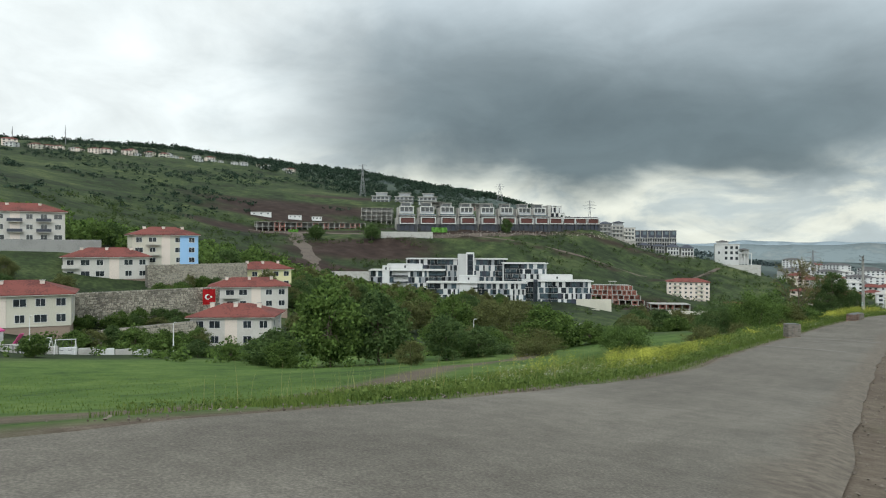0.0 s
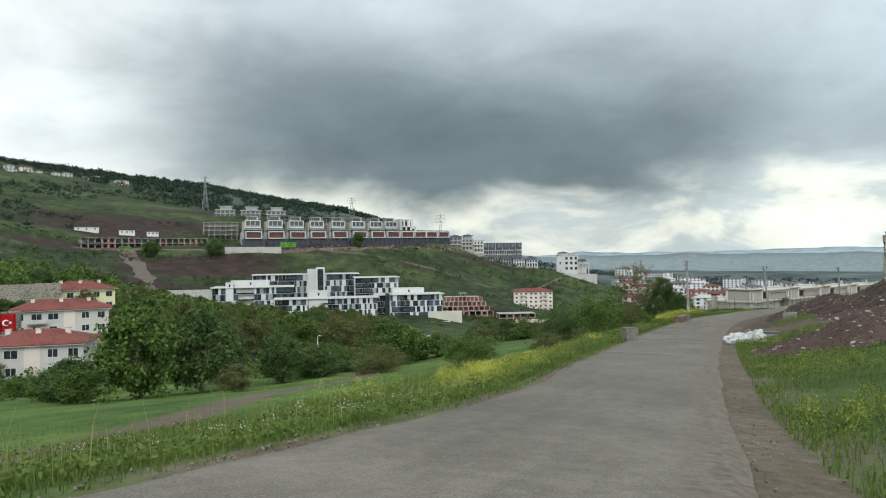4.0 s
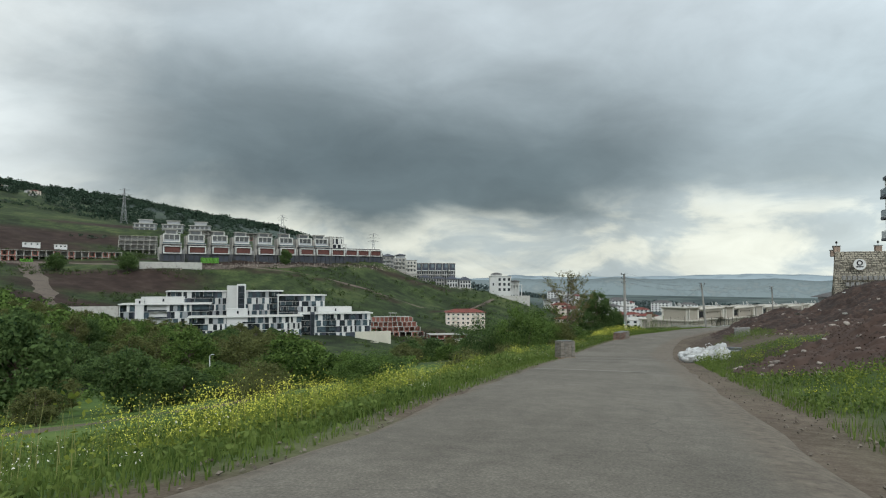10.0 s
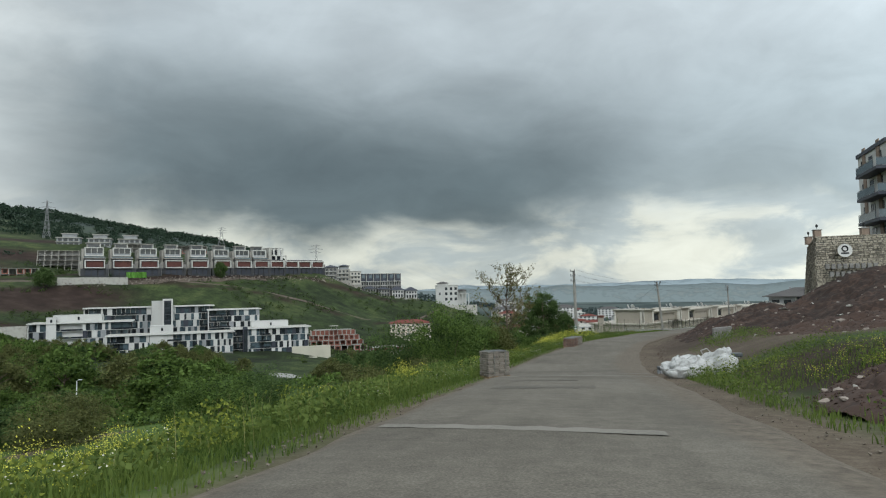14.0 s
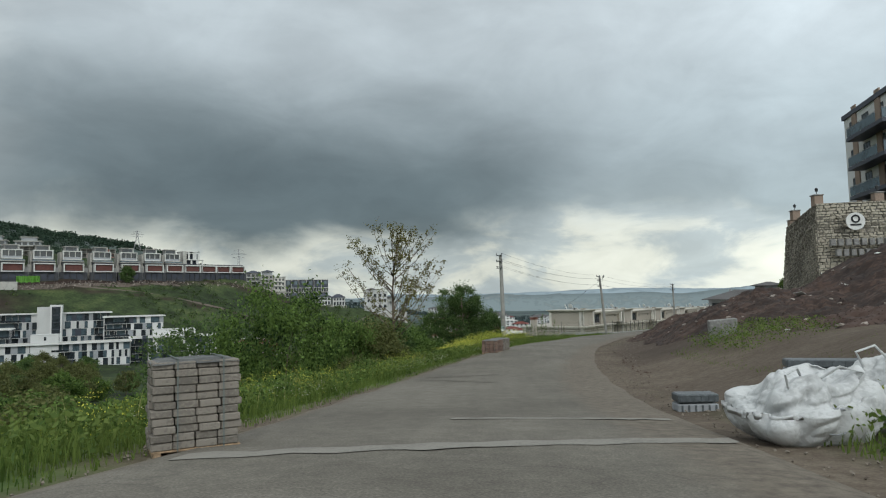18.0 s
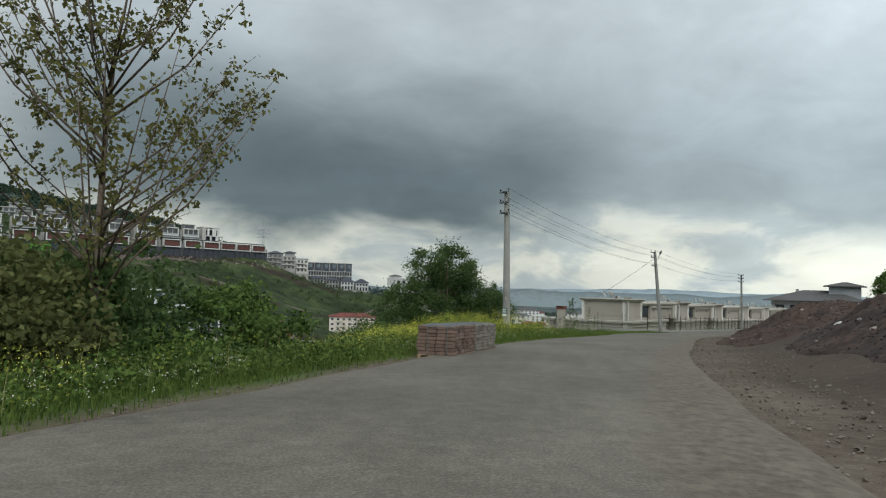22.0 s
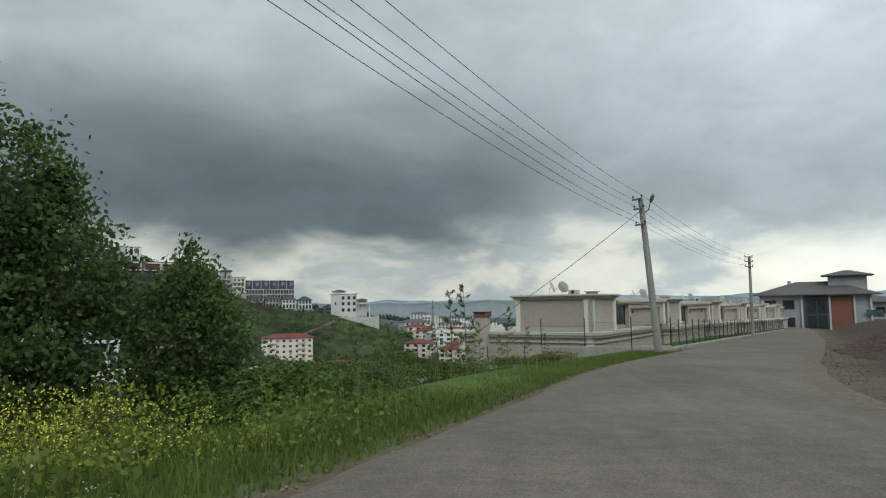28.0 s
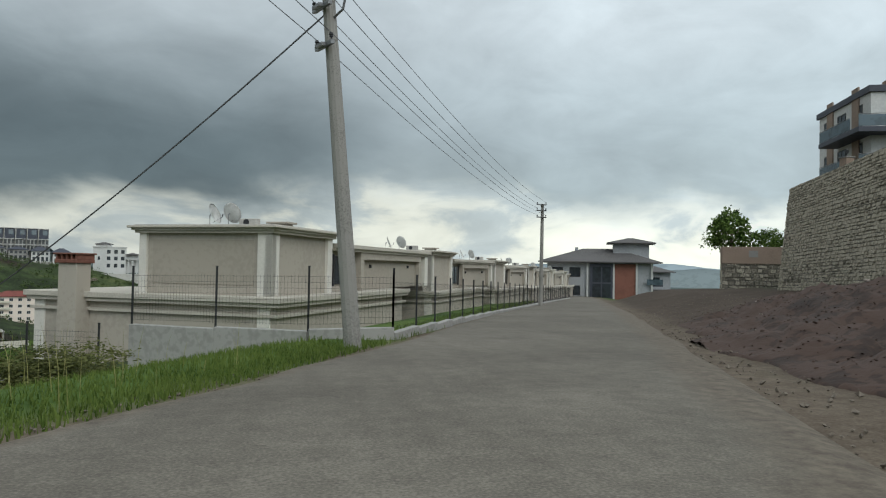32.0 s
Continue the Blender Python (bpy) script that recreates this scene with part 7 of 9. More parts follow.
def spur_unit():
    t = thing("spur_house", "terraced house with a dark cube on top and pale base", "terraced house", group="terraced houses on the spur")
    part("wall", boxed(-4.7, 2.2, -8, 4.7, 12, 13), M_CONC_D, t)
    for z in (4.0, 8.6, 13.0):
        part("floor_slab", boxed(-4.7, -0.6, z - 0.35, 4.7, 3, z + 0.1), M_PALE, t)
    for z in (0.3, 4.4, 9.0):
        for x in (-3.1, 0.0, 3.1):
            part("window", boxed(x - 1.0, 2.05, z + 0.3, x + 1.0, 2.2, z + 3.2), M_GLASS, t)
        for x in (-1.6, 1.6):
            part("column", boxed(x - 0.2, -0.4, z, x + 0.2, 0.0, z + 3.7), M_PALE, t)
    c = part("cube", boxed(-4.0, 0.6, 13.4, 4.3, 11, 21.0), M_CLAD, t, "dark clad roof cube")
    part("cube_frame", box(boxed(-4.7, 0.0, 13.0, -4.1, 11, 21.2), -4.1, 0.0, 20.7, 4.4, 1.2, 21.2), M_CONC, c)
    part("cube_pane", boxed(-0.8, 0.48, 16.2, 3.2, 0.6, 19.8), M_GLASS_B, c)
    part("party_wall", boxed(-5.0, -0.9, -8, -4.7, 12, 13.4), M_CONC, t)
    return t


su = spur_unit()
sp0 = Vector((-225.0, 560.0, 3.5))
spd = Vector((6.6, 3.4, 0))
su.matrix_basis = Matrix.Translation(sp0) @ Matrix.Rotation(radians(27), 4, "Z") @ Matrix.Diagonal((0.77, 0.9, 1, 1))
for k in range(1, 6):
    copy_thing(su, Matrix.Translation(sp0 + spd * k) @ Matrix.Rotation(radians(27), 4, "Z"))
for k in range(4):
    t = thing("lower_spur_house", "white house with a dark hipped roof on the spur", "house", Matrix.Translation((-211.5 + 12.6 * k, 544.3 + 6.2 * k, 0.8 - 0.9 * k)) @ Matrix.Rotation(radians(27), 4, "Z"), "lower houses on the spur")
    body = part("wall", boxed(-6, 0, -8, 6, 9, 8.0), M_PALE if k > 1 else M_CONC_D, t)
    part("roof", hip(bmesh.new(), -6, 0, 6, 9, 8.2, 2.2 if k < 2 else 3.4, 0.8), M_CLAD, t, "dark hipped roof")
    for x in (-4.2, -1.4, 1.4, 4.2):
        window(body, x, 0, 2.2, 1.7, 3.2, "s", M_DARK)
        window(body, x, 0, 6.2, 1.7, 2.0, "s", M_DARK)
    part("terrace", boxed(-7, -3.5, -12, 7, 0, 0.2), M_RAW, t)
for lab, x, y, z, w, hgt, wall_m, hut in (("grey stepped house with a dark hipped roof above the slope", -252.0, 541.0, 16.0, 14.0, 15.5, M_CONC_D, False),
                                          ("grey house with a glazed roof storey and dark hipped roof", -240.5, 546.5, 15.0, 12.5, 14.5, M_RAW, True),
                                          ("pale unfinished house with a flat roof on the spur", -229.5, 551.5, 10.0, 11.0, 17.0, M_HOUSE, False)):
    t = thing("spur_villa", lab, "house", Matrix.Translation((x, y, z)) @ Matrix.Rotation(radians(25), 4, "Z"), "houses at the end of the row")
    body = part("wall", boxed(-w / 2, 0, -16, w / 2, 12, hgt), wall_m, t)
    if hut:
        part("roof_storey", boxed(-w * 0.32, 1.5, hgt, w * 0.42, 10, hgt + 3.2), M_GREYCLAD, t)
        part("roof", hip(bmesh.new(), -w * 0.36, 1.0, w * 0.46, 10.5, hgt + 3.2, 1.6, 0.9), M_CLAD, t, "dark hipped roof")
    elif wall_m is M_CONC_D:
        part("roof", hip(bmesh.new(), -w / 2, 0, w / 2, 12, hgt, 2.4, 0.9), M_CLAD, t, "dark hipped roof")
    else:
        part("roof_slab", boxed(-w / 2 - 0.5, -0.6, hgt, w / 2 + 0.5, 12.4, hgt + 0.6), M_PALE, t)
    for zz in (hgt - 10.5, hgt - 6.2, hgt - 2.4):
        for xx in (-w * 0.30, 0.0, w * 0.30):
            window(body, xx, 0, zz, w * 0.17, 2.2, "s", M_DARK)
    for zz in (hgt - 8.4, hgt - 4.4):
        part("balcony", boxed(-w / 2 - 0.4, -2.2, zz - 0.3, w * 0.25, 0, zz + 0.1), M_PALE, t)
t = thing("spur_retaining_wall", "long grey concrete retaining wall below the houses", "retaining wall", Matrix.Translation((-238.0, 540.0, 4.0)) @ Matrix.Rotation(radians(25), 4, "Z"))
part("wall", boxed(-20, 0, -14, 18, 1.2, 9.0), M_RAW, t)
part("coping", boxed(-20.2, -0.2, 9.0, 18.2, 1.4, 9.5), M_CONC, t)
t = thing("white_house", "tall white house on the ridge with a columned terrace", "house", Matrix.Translation((-124.5, 512.0, -7.5)) @ Matrix.Rotation(radians(15), 4, "Z"))
body = part("wall", boxed(-11.5, 0, -4, 9, 12, 17.5), M_PALE, t)
part("roof_hut", boxed(-10, 3, 17.5, 0, 11, 19.8), M_PALE, t)
part("hut_roof", hip(bmesh.new(), -10, 3, 0, 11, 19.9, 1.4, 0.9), M_TILE_G, t)
part("parapet", boxed(-12, -0.5, 17.5, 9.5, 12.5, 18.1), M_PALE, t)
for x in (-2, 2.5, 6.8):
    for z in (5.0, 10.0, 14.6):
        window(body, x, 0, z, 2.2, 2.6, "s", M_DARK)
window(body, -8, 0, 10.0, 1.4, 2.4, "s", M_DARK)
part("terrace_slab", boxed(9, -2, 9.4, 19, 9, 10.0), M_PALE, t)
for k in range(4):
    part("terrace_column", boxed(10 + 2.8 * k, -1.8, -2, 10.7 + 2.8 * k, -1.1, 9.4), M_PALE, t)
part("terrace_roof", hip(bmesh.new(), 9, -1, 17, 8, 13.0, 1.2, 0.6), M_TILE_G, t)
part("terrace_wall", boxed(9, 2, 0, 17, 9, 12.8), M_PALE, t)
part("retaining_wall", boxed(-8, -7, -16, 26, -2.2, -0.6), M_CONC, t)

# ---- dirt tracks on the slope ----


def track(label, pts, w, material, lift=0.5):
    """A narrow worn track that lies along the slope."""
    P = [Vector((x, y, 0)) for x, y in pts]
    pl = []
    for a, b in zip(P, P[1:]):
        pl += [a.lerp(b, k / 14) for k in range(14)]
    pl.append(P[-1])
    bm = bmesh.new()
    prev = None
    for i, p in enumerate(pl):
        d = (pl[min(i + 1, len(pl) - 1)] - pl[max(i - 1, 0)]).normalized()
        n = Vector((-d.y, d.x, 0)) * w / 2 * (1 + 0.3 * noise.noise((i * 0.4, w, 0)))
        row_ = [bm.verts.new((q.x, q.y, gz(q.x, q.y) + lift * (1 if j == 1 else -0.6))) for j, q in enumerate((p - n * 1.3, p, p + n * 1.3))]
        if prev:
            for k in range(2):
                bm.faces.new((prev[k], row_[k], row_[k + 1], prev[k + 1]))
        prev = row_
    return tagged(part("dirt_track", bm, material, None, smooth=True), label, "track", kind="structure")


M_TRACK = mat("track_soil", (0.085, 0.067, 0.053), 0.95, 0.3, 0.1, 1.0, 0.3, tint=(0.045, 0.034, 0.027))
track("wide brown dirt track climbing the hillside", [(-262, 142), (-290, 163), (-325, 190), (-377, 225), (-402, 246)], 9.0, M_TRACK)
track("narrow dirt path across the green slope", [(-300, 338), (-262, 368), (-215, 395), (-170, 405), (-140, 440), (-128, 490)], 3.0, M_TRACK)
track("brown site road below the villa row", [(-430, 222), (-402, 250), (-360, 276), (-322, 298), (-285, 365), (-258, 412)], 8.0, M_TRACK)
track("pale concrete road below the white terraces", [(-116, 147), (-90.4, 114.5), (-78, 62)], 7.0, M_BLOCK, 0.3)

# ---- pylons ----


def pylon(x, y, z, h, w, label, arms=True):
    t = thing("pylon", label, "pylon", Matrix.Translation((x, y, z)) @ Matrix.Rotation(radians(25), 4, "Z"), "pylons")
    bm = bmesh.new()
    lv = [0, 0.25, 0.45, 0.62, 0.78, 1.0]
    wd = [w, w * 0.7, w * 0.5, w * 0.32, w * 0.24, w * 0.1]
    for a, b, wa, wb in zip(lv, lv[1:], wd, wd[1:]):
        c = [(-1, -1), (1, -1), (1, 1), (-1, 1)]
        for k in range(4):
            (x0, y0), (x1, y1) = c[k], c[(k + 1) % 4]
            tube(bm, [(x0 * wa, y0 * wa, a * h), (x0 * wb, y0 * wb, b * h)], [0.22, 0.22], 4)
            tube(bm, [(x0 * wa, y0 * wa, a * h), (x1 * wb, y1 * wb, b * h)], [0.14, 0.14], 4)
            tube(bm, [(x1 * wa, y1 * wa, a * h), (x0 * wb, y0 * wb, b * h)], [0.14, 0.14], 4)
    part("lattice", bm, M_STEEL, t)
    if arms:
        for z_, l in ((0.70, 7), (0.82, 8.5), (0.94, 6)):
            bm = tube(bmesh.new(), [(-l, 0, z_ * h), (0, 0, z_ * h + 1.6), (l, 0, z_ * h)], [0.12, 0.3, 0.12], 4)
            tube(bm, [(-l, 0, z_ * h), (l, 0, z_ * h)], [0.15, 0.15], 4)
            part("crossarm", bm, M_STEEL, t)
    return t


pylon(-572.6, 519.4, 69.0, 44.0, 3.4, "tall grey lattice pylon on the hillside")
pylon(-527.6, 797.9, 78.0, 28.0, 4.6, "grey lattice pylon on the ridge")
pylon(-310.0, 640.0, 30.0, 33.0, 2.6, "slim grey lattice pylon behind the row")
pylon(-70.0, 640.0, -43.0, 48.0, 2.4, "far slim lattice pylon on the plain")

# ---- houses high on the hill and the town on the plain ----


def town_house(w, d, floors, roof_m, wall_m):
    t = thing("town_house", "small distant house with a tiled roof", "house", group="distant houses")
    h = floors * 3.0
    part("wall", boxed(-w / 2, -d / 2, -5, w / 2, d / 2, h), wall_m, t)
    part("roof", hip(bmesh.new(), -w / 2, -d / 2, w / 2, d / 2, h, min(w, d) * 0.2, 0.6), roof_m, t)
    n = max(2, round(w / 5.5))
    gl = box_mesh("window", M_GLASS, -1.2, -0.12, -0.8, 1.2, 0.05, 0.8)
    for f in range(floors):
        for k in range(n):
            piece("window", gl, t, Matrix.Translation((-w / 2 + (k + 0.5) * w / n, -d / 2, f * 3 + 1.6)))
        piece("window", gl, t, pose(w / 2, 0, f * 3 + 1.6, 0, 0, 90))
    return t


KINDS = [town_house(14, 11, 2, M_TILE, M_CREAM), town_house(20, 13, 4, M_TILE, M_WHITE), town_house(26, 14, 5, M_TILE_G, M_WHITE), town_house(18, 12, 3, M_TILE, M_PINKISH), town_house(22, 12, 4, M_CONC, M_WHITE), town_house(13, 10, 2, M_CONC_D, M_PALE)]
r = random.Random(5)
spots = []
for k in range(34):
    u = k / 33
    x, y = -925 + 60 * u + 75 * max(0, u - 0.6) / 0.4, 246 + 372 * u
    spots.append((x + r.uniform(-26, 16), y + r.uniform(-9, 9), r.choice((0, 3, 5, 5, 5))))
while len(spots) < 104:
    y = r.uniform(430, 1050)
    x = -0.12 * (y - 400) - 60 + r.random() ** 1.2 * (130 + 0.5 * (y - 400))
    if all((x - a) ** 2 + (y - b) ** 2 > 24 ** 2 for a, b, _ in spots):
        spots.append((x, y, r.choice((0, 1, 2, 2, 3, 4, 4))))
for x, y in ((10, 250), (60, 255), (30, 300), (75, 310), (-10, 330), (50, 370), (-30, 420)):
    spots.append((x, y, r.choice((0, 1, 3))))
first = [True] * 6
for x, y, k in spots:
    up_ = x < -600
    sc = r.uniform(0.55, 1.0) if up_ and not first[k] else 1.0
    m_ = Matrix.Translation((x, y, gz(x, y) - (1.5 if up_ else 0.5))) @ Matrix.Rotation(radians(r.uniform(-35, 35) + (45 if up_ else 0)), 4, "Z") @ Matrix.Diagonal((sc, sc, sc, 1))
    if first[k]:
        KINDS[k].matrix_basis = m_
        first[k] = False
    else:
        copy_thing(KINDS[k], m_)

# ---- far ridges ----


def ridge(name, label, dist, z0, top, seed, a0, a1, colour, k1=9.0):
    bm = bmesh.new()
    n = 260
    prev = None
    for i in range(n + 1):
        az = radians(a0 + (a1 - a0) * i / n)
        x, y = dist * math.sin(az), dist * math.cos(az)
        e = smooth_step(0, 0.12, i / n) * smooth_step(0, 0.12, 1 - i / n)
        h = top * (0.50 + 0.75 * noise.noise((az * k1, seed, 0)) + 0.16 * noise.noise((az * k1 * 4, seed, 3)) + 0.04 * noise.noise((az * 130, seed, 5)))
        row_ = [bm.verts.new((x * 0.90, y * 0.90, z0 - 70)), bm.verts.new((x * 0.955, y * 0.955, z0 + (h - z0) * 0.5 * float(e))), bm.verts.new((x, y, z0 + (h - z0) * float(e))), bm.verts.new((x * 1.02, y * 1.02, z0 - 30))]
        if prev:
            for p, q in zip(range(3), range(1, 4)):
                bm.faces.new((prev[p], row_[p], row_[q], prev[q]))
        prev = row_
    ob = part(name, bm, colour, None, smooth=True)
    return tagged(ob, label, "hills", kind="structure")


# distance haze is painted into both hill colours, palest on the farther range
M_RIDGE_A = mat("far_hills_haze_blue", (0.25, 0.30, 0.325), 1.0, 0.15, 0.002, 0.012, 0.0, tint=(0.19, 0.24, 0.26), spec=0.0)
M_RIDGE_B = mat("wooded_hills_haze_grey", (0.158, 0.190, 0.195), 1.0, 0.15, 0.006, 0.03, 0.0, tint=(0.215, 0.238, 0.232), spec=0.0)
ridge("backdrop_hills", "far hills on the horizon, pale blue with painted haze", 4650, -60, 52, 2.4, -50, 75, M_RIDGE_A)
ridge("backdrop_woods", "wooded darker hills before the horizon, greyed by painted haze", 3300, -60, 18, 7.9, -45, 75, M_RIDGE_B, 15.0)

# masts on the crest
for x, y, z, h in ((-1059.8, 305.6, 150.0, 28.0), (-1032.6, 367.1, 150.0, 36.0)):
    t = thing("radio_mast", "thin pale radio mast on the hilltop", "mast", Matrix.Translation((x, y, z)), "radio masts")
    part("mast", tube(bmesh.new(), [(0, 0, 0), (0, 0, h * 0.8), (0, 0, h)], [0.7, 0.45, 0.15], 5), M_STEEL, t)
    part("antenna", tube(bmesh.new(), [(-0.9, -0.5, h * 0.62), (-0.9, -0.5, h * 0.74)], [0.5, 0.5], 6), M_DISH, t)

# rubble and leftover material along the foot of the hillside row
rs_ = np.random.default_rng(61)
u_ = rs_.uniform(-0.1, 1.25, 900)
rx_, ry_ = -329 + 90 * u_ + rs_.normal(size=900) * 2 + rs_.uniform(3, 14, 900), 300 + 178 * u_ - rs_.uniform(2, 9, 900)
pts_ = np.stack([rx_, ry_, ground(rx_, ry_) + rs_.uniform(0.1, 1.2, 900)], 1)
tagged(quads_mesh("site_rubble", leaf_quads(pts_, rs_.uniform(0.2, 1.1, 900), up=1.0, seed=62), M_RUBBLE), "pale rubble and timber along the building site", "rubble", kind="stuff")

# ---- trees ----


def crown_points(r, n_clumps, per, rx, rz, z0, hollow=0.45, sd=0.34, lift=0.0):
    """Leaf places in clumps that fill an uneven crown, thinner inside."""
    c = r.normal(size=(n_clumps, 3))
    c /= np.linalg.norm(c, axis=1, keepdims=True)
    rad = r.uniform(hollow, 1.0, (n_clumps, 1)) ** 0.7 * r.uniform(0.78, 1.12, (n_clumps, 1))
    c = c * rad * (rx, rx, rz)
    c[:, 2] += z0 + lift * np.hypot(c[:, 0], c[:, 1])
    s = r.uniform(0.6, 1.35, (n_clumps, 1)) * sd
    p = (c[:, None, :] + r.normal(size=(n_clumps, per, 3)) * s[:, None, :] * (1, 1, 0.72)).reshape(-1, 3)
    return c, p


def make_tree(name, label, m, h, rx, leaf, n_clumps=70, per=60, size=0.22, seed=0, trunk=0.28, low=0.28, group="", limbs=16, bark=M_BARK, sd=None, lobes=()):
    r = np.random.default_rng(seed)
    t = thing(name, label, "tree", m, group)
    rz = h * (1 - low) / 2
    z0 = h - rz
    c, p = crown_points(r, n_clumps, per, rx, rz, z0, sd=sd or rx * 0.15)
    if lobes:
        total = sum(q[3] ** 2 * q[4] for q in lobes)
        cs, ps = [], []
        for lx, ly, lz, lr, lh in lobes:
            cq, pq = crown_points(r, max(8, round(n_clumps * lr ** 2 * lh / total)), per, lr, lh, lz, hollow=0.5, sd=sd or rx * 0.15)
            cs.append(cq + (lx, ly, 0))
            ps.append(pq + (lx, ly, 0))
        c, p = np.concatenate(cs), np.concatenate(ps)
        c = c[r.permutation(len(c))]
    fit_ = np.ones(len(p)) if lobes else 1 - 0.38 * np.clip((p[:, 2] - z0) / rz, 0, 1.1) ** 1.3
    p[:, 0] *= fit_
    p[:, 1] *= fit_
    p = p[p[:, 2] > h * 0.06]
    top = Vector((r.normal() * 0.2, r.normal() * 0.2, h * 0.86))
    pts = [Vector((0, 0, -0.5)), Vector((0.05, 0.03, h * 0.2)), Vector((0.1 * r.normal(), 0.1 * r.normal(), h * 0.45)), top]
    bm = tube(bmesh.new(), pts, [trunk, trunk * 0.78, trunk * 0.5, trunk * 0.1], 8)
    for k in range(min(limbs, n_clumps)):
        e = Vector(c[k]) * 0.96
        e.z = max(e.z, h * 0.25)
        s = r.uniform(0.22, 0.6)
        a = pts[1].lerp(pts[3], s)
        mid = a.lerp(e, 0.5) + Vector((0, 0, 0.12 * h * r.uniform(0, 0.6)))
        tube(bm, [a, mid, e], [trunk * 0.42 * (1.1 - s), trunk * 0.24, trunk * 0.05], 5)
    part("trunk", bm, bark, t, smooth=True)
    quads_mesh("crown", leaf_quads(p, size, seed=seed), leaf, t)
    return t


def make_bush(name, label, m, h, rx, leaf, n_clumps=50, per=60, size=0.12, seed=0, group="", ry=None):
    r = np.random.default_rng(seed)
    t = thing(name, label, "bush", m, group)
    c, p = crown_points(r, n_clumps, per, rx, h * 0.52, h * 0.45, hollow=0.35, sd=rx * 0.125)
    if ry:
        p[:, 1] *= ry / rx
    p = p[p[:, 2] > 0.02]
    for k in range(5):
        e = Vector(c[k])
        e.y *= (ry / rx) if ry else 1
        bm = tube(bmesh.new(), [(e.x * 0.1, e.y * 0.1, -0.3), (e.x * 0.5, e.y * 0.5, max(0.2, e.z * 0.6)), (e.x, e.y, max(e.z, 0.3))], [0.045, 0.03, 0.008], 5)
        part("stem", bm, M_BARK, t)
    quads_mesh("foliage", leaf_quads(p, size, seed=seed), leaf, t)
    return t


def on(x, y, dz=0.0, turn=0.0, s=1.0, sz=None):
    return Matrix.Translation((x, y, gz(x, y) + dz)) @ Matrix.Rotation(turn, 4, "Z") @ Matrix.Diagonal((s, s, sz or s, 1))


# the maple behind the tall pole, with a lower second stem
make_tree("maple_tree", "dense dark green maple tree behind the tall pole", on(-5.0, 7.0), 9.3, 4.0, L_MAPLE, 330, 170, 0.075, 31, 0.17, 0.10, limbs=40, sd=0.33,
          lobes=((0.5, 0.1, 6.7, 1.9, 2.3), (-1.7, -0.7, 6.1, 1.3, 2.1), (-3.3, -1.1, 3.7, 1.6, 1.9), (-1.2, -0.5, 3.2, 2.2, 2.0), (1.7, 0.9, 4.9, 1.4, 2.2), (1.5, 0.2, 2.6, 1.6, 1.7), (-0.6, 1.5, 5.0, 1.6, 2.2)))
make_tree("maple_tree", "lower dark green maple beside the taller one", on(-1.9, 10.8), 5.2, 1.7, L_MAPLE, 80, 190, 0.07, 32, 0.16, 0.12, limbs=20, sd=0.33)

# the sparse young tree by the verge
r_ = np.random.default_rng(5)
t = thing("young_tree", "sparse young tree with thin limbs and bronze-green leaves", "tree", on(-5.9, -31.4, 0, 0, 0.97))
bm = tube(bmesh.new(), [(0, 0, -0.4), (0.05, 0, 2.5), (0.0, 0.1, 5.0), (0.2, 0, 7.0), (0.35, 0.1, 8.3)], [0.11, 0.085, 0.055, 0.028, 0.010], 7)
leaf_pts = []
for k in range(46):
    z = r_.uniform(1.6, 7.0)
    az = r_.uniform(0, 2 * math.pi)
    ln = (0.9 + 2.5 * math.sin(min(1.0, (8.8 - z) / 6.0) * math.pi / 2)) * r_.uniform(0.75, 1.15)
    a = Vector((0.05, 0.05, z))
    d = Vector((math.cos(az), math.sin(az), 0.0))
    b_, e = a + d * ln * 0.5 + Vector((0, 0, ln * 0.42)), a + d * ln * 0.92 + Vector((0, 0, ln * 1.02))
    tube(bm, [a, b_, e], [0.032, 0.02, 0.006], 5)
    for j in range(9):
        u = r_.uniform(0.3, 1.0)
        q = (a.lerp(b_, u * 2) if u < 0.5 else b_.lerp(e, u * 2 - 1))
        tw = q + Vector(r_.normal(size=3)) * 0.28 + Vector((0, 0, 0.12))
        tube(bm, [q, tw], [0.008, 0.004], 3)
        leaf_pts += [np.array(q.lerp(tw, v)) + r_.normal(size=3) * 0.07 for v in r_.uniform(0.2, 1.1, 13)]
    leaf_pts += [np.array(e) + r_.normal(size=3) * 0.10 for _ in range(12)]
part("trunk", bm, M_BARK, t, smooth=True)
quads_mesh("crown", leaf_quads(np.array(leaf_pts), 0.062, seed=6), L_YOUNG, t)

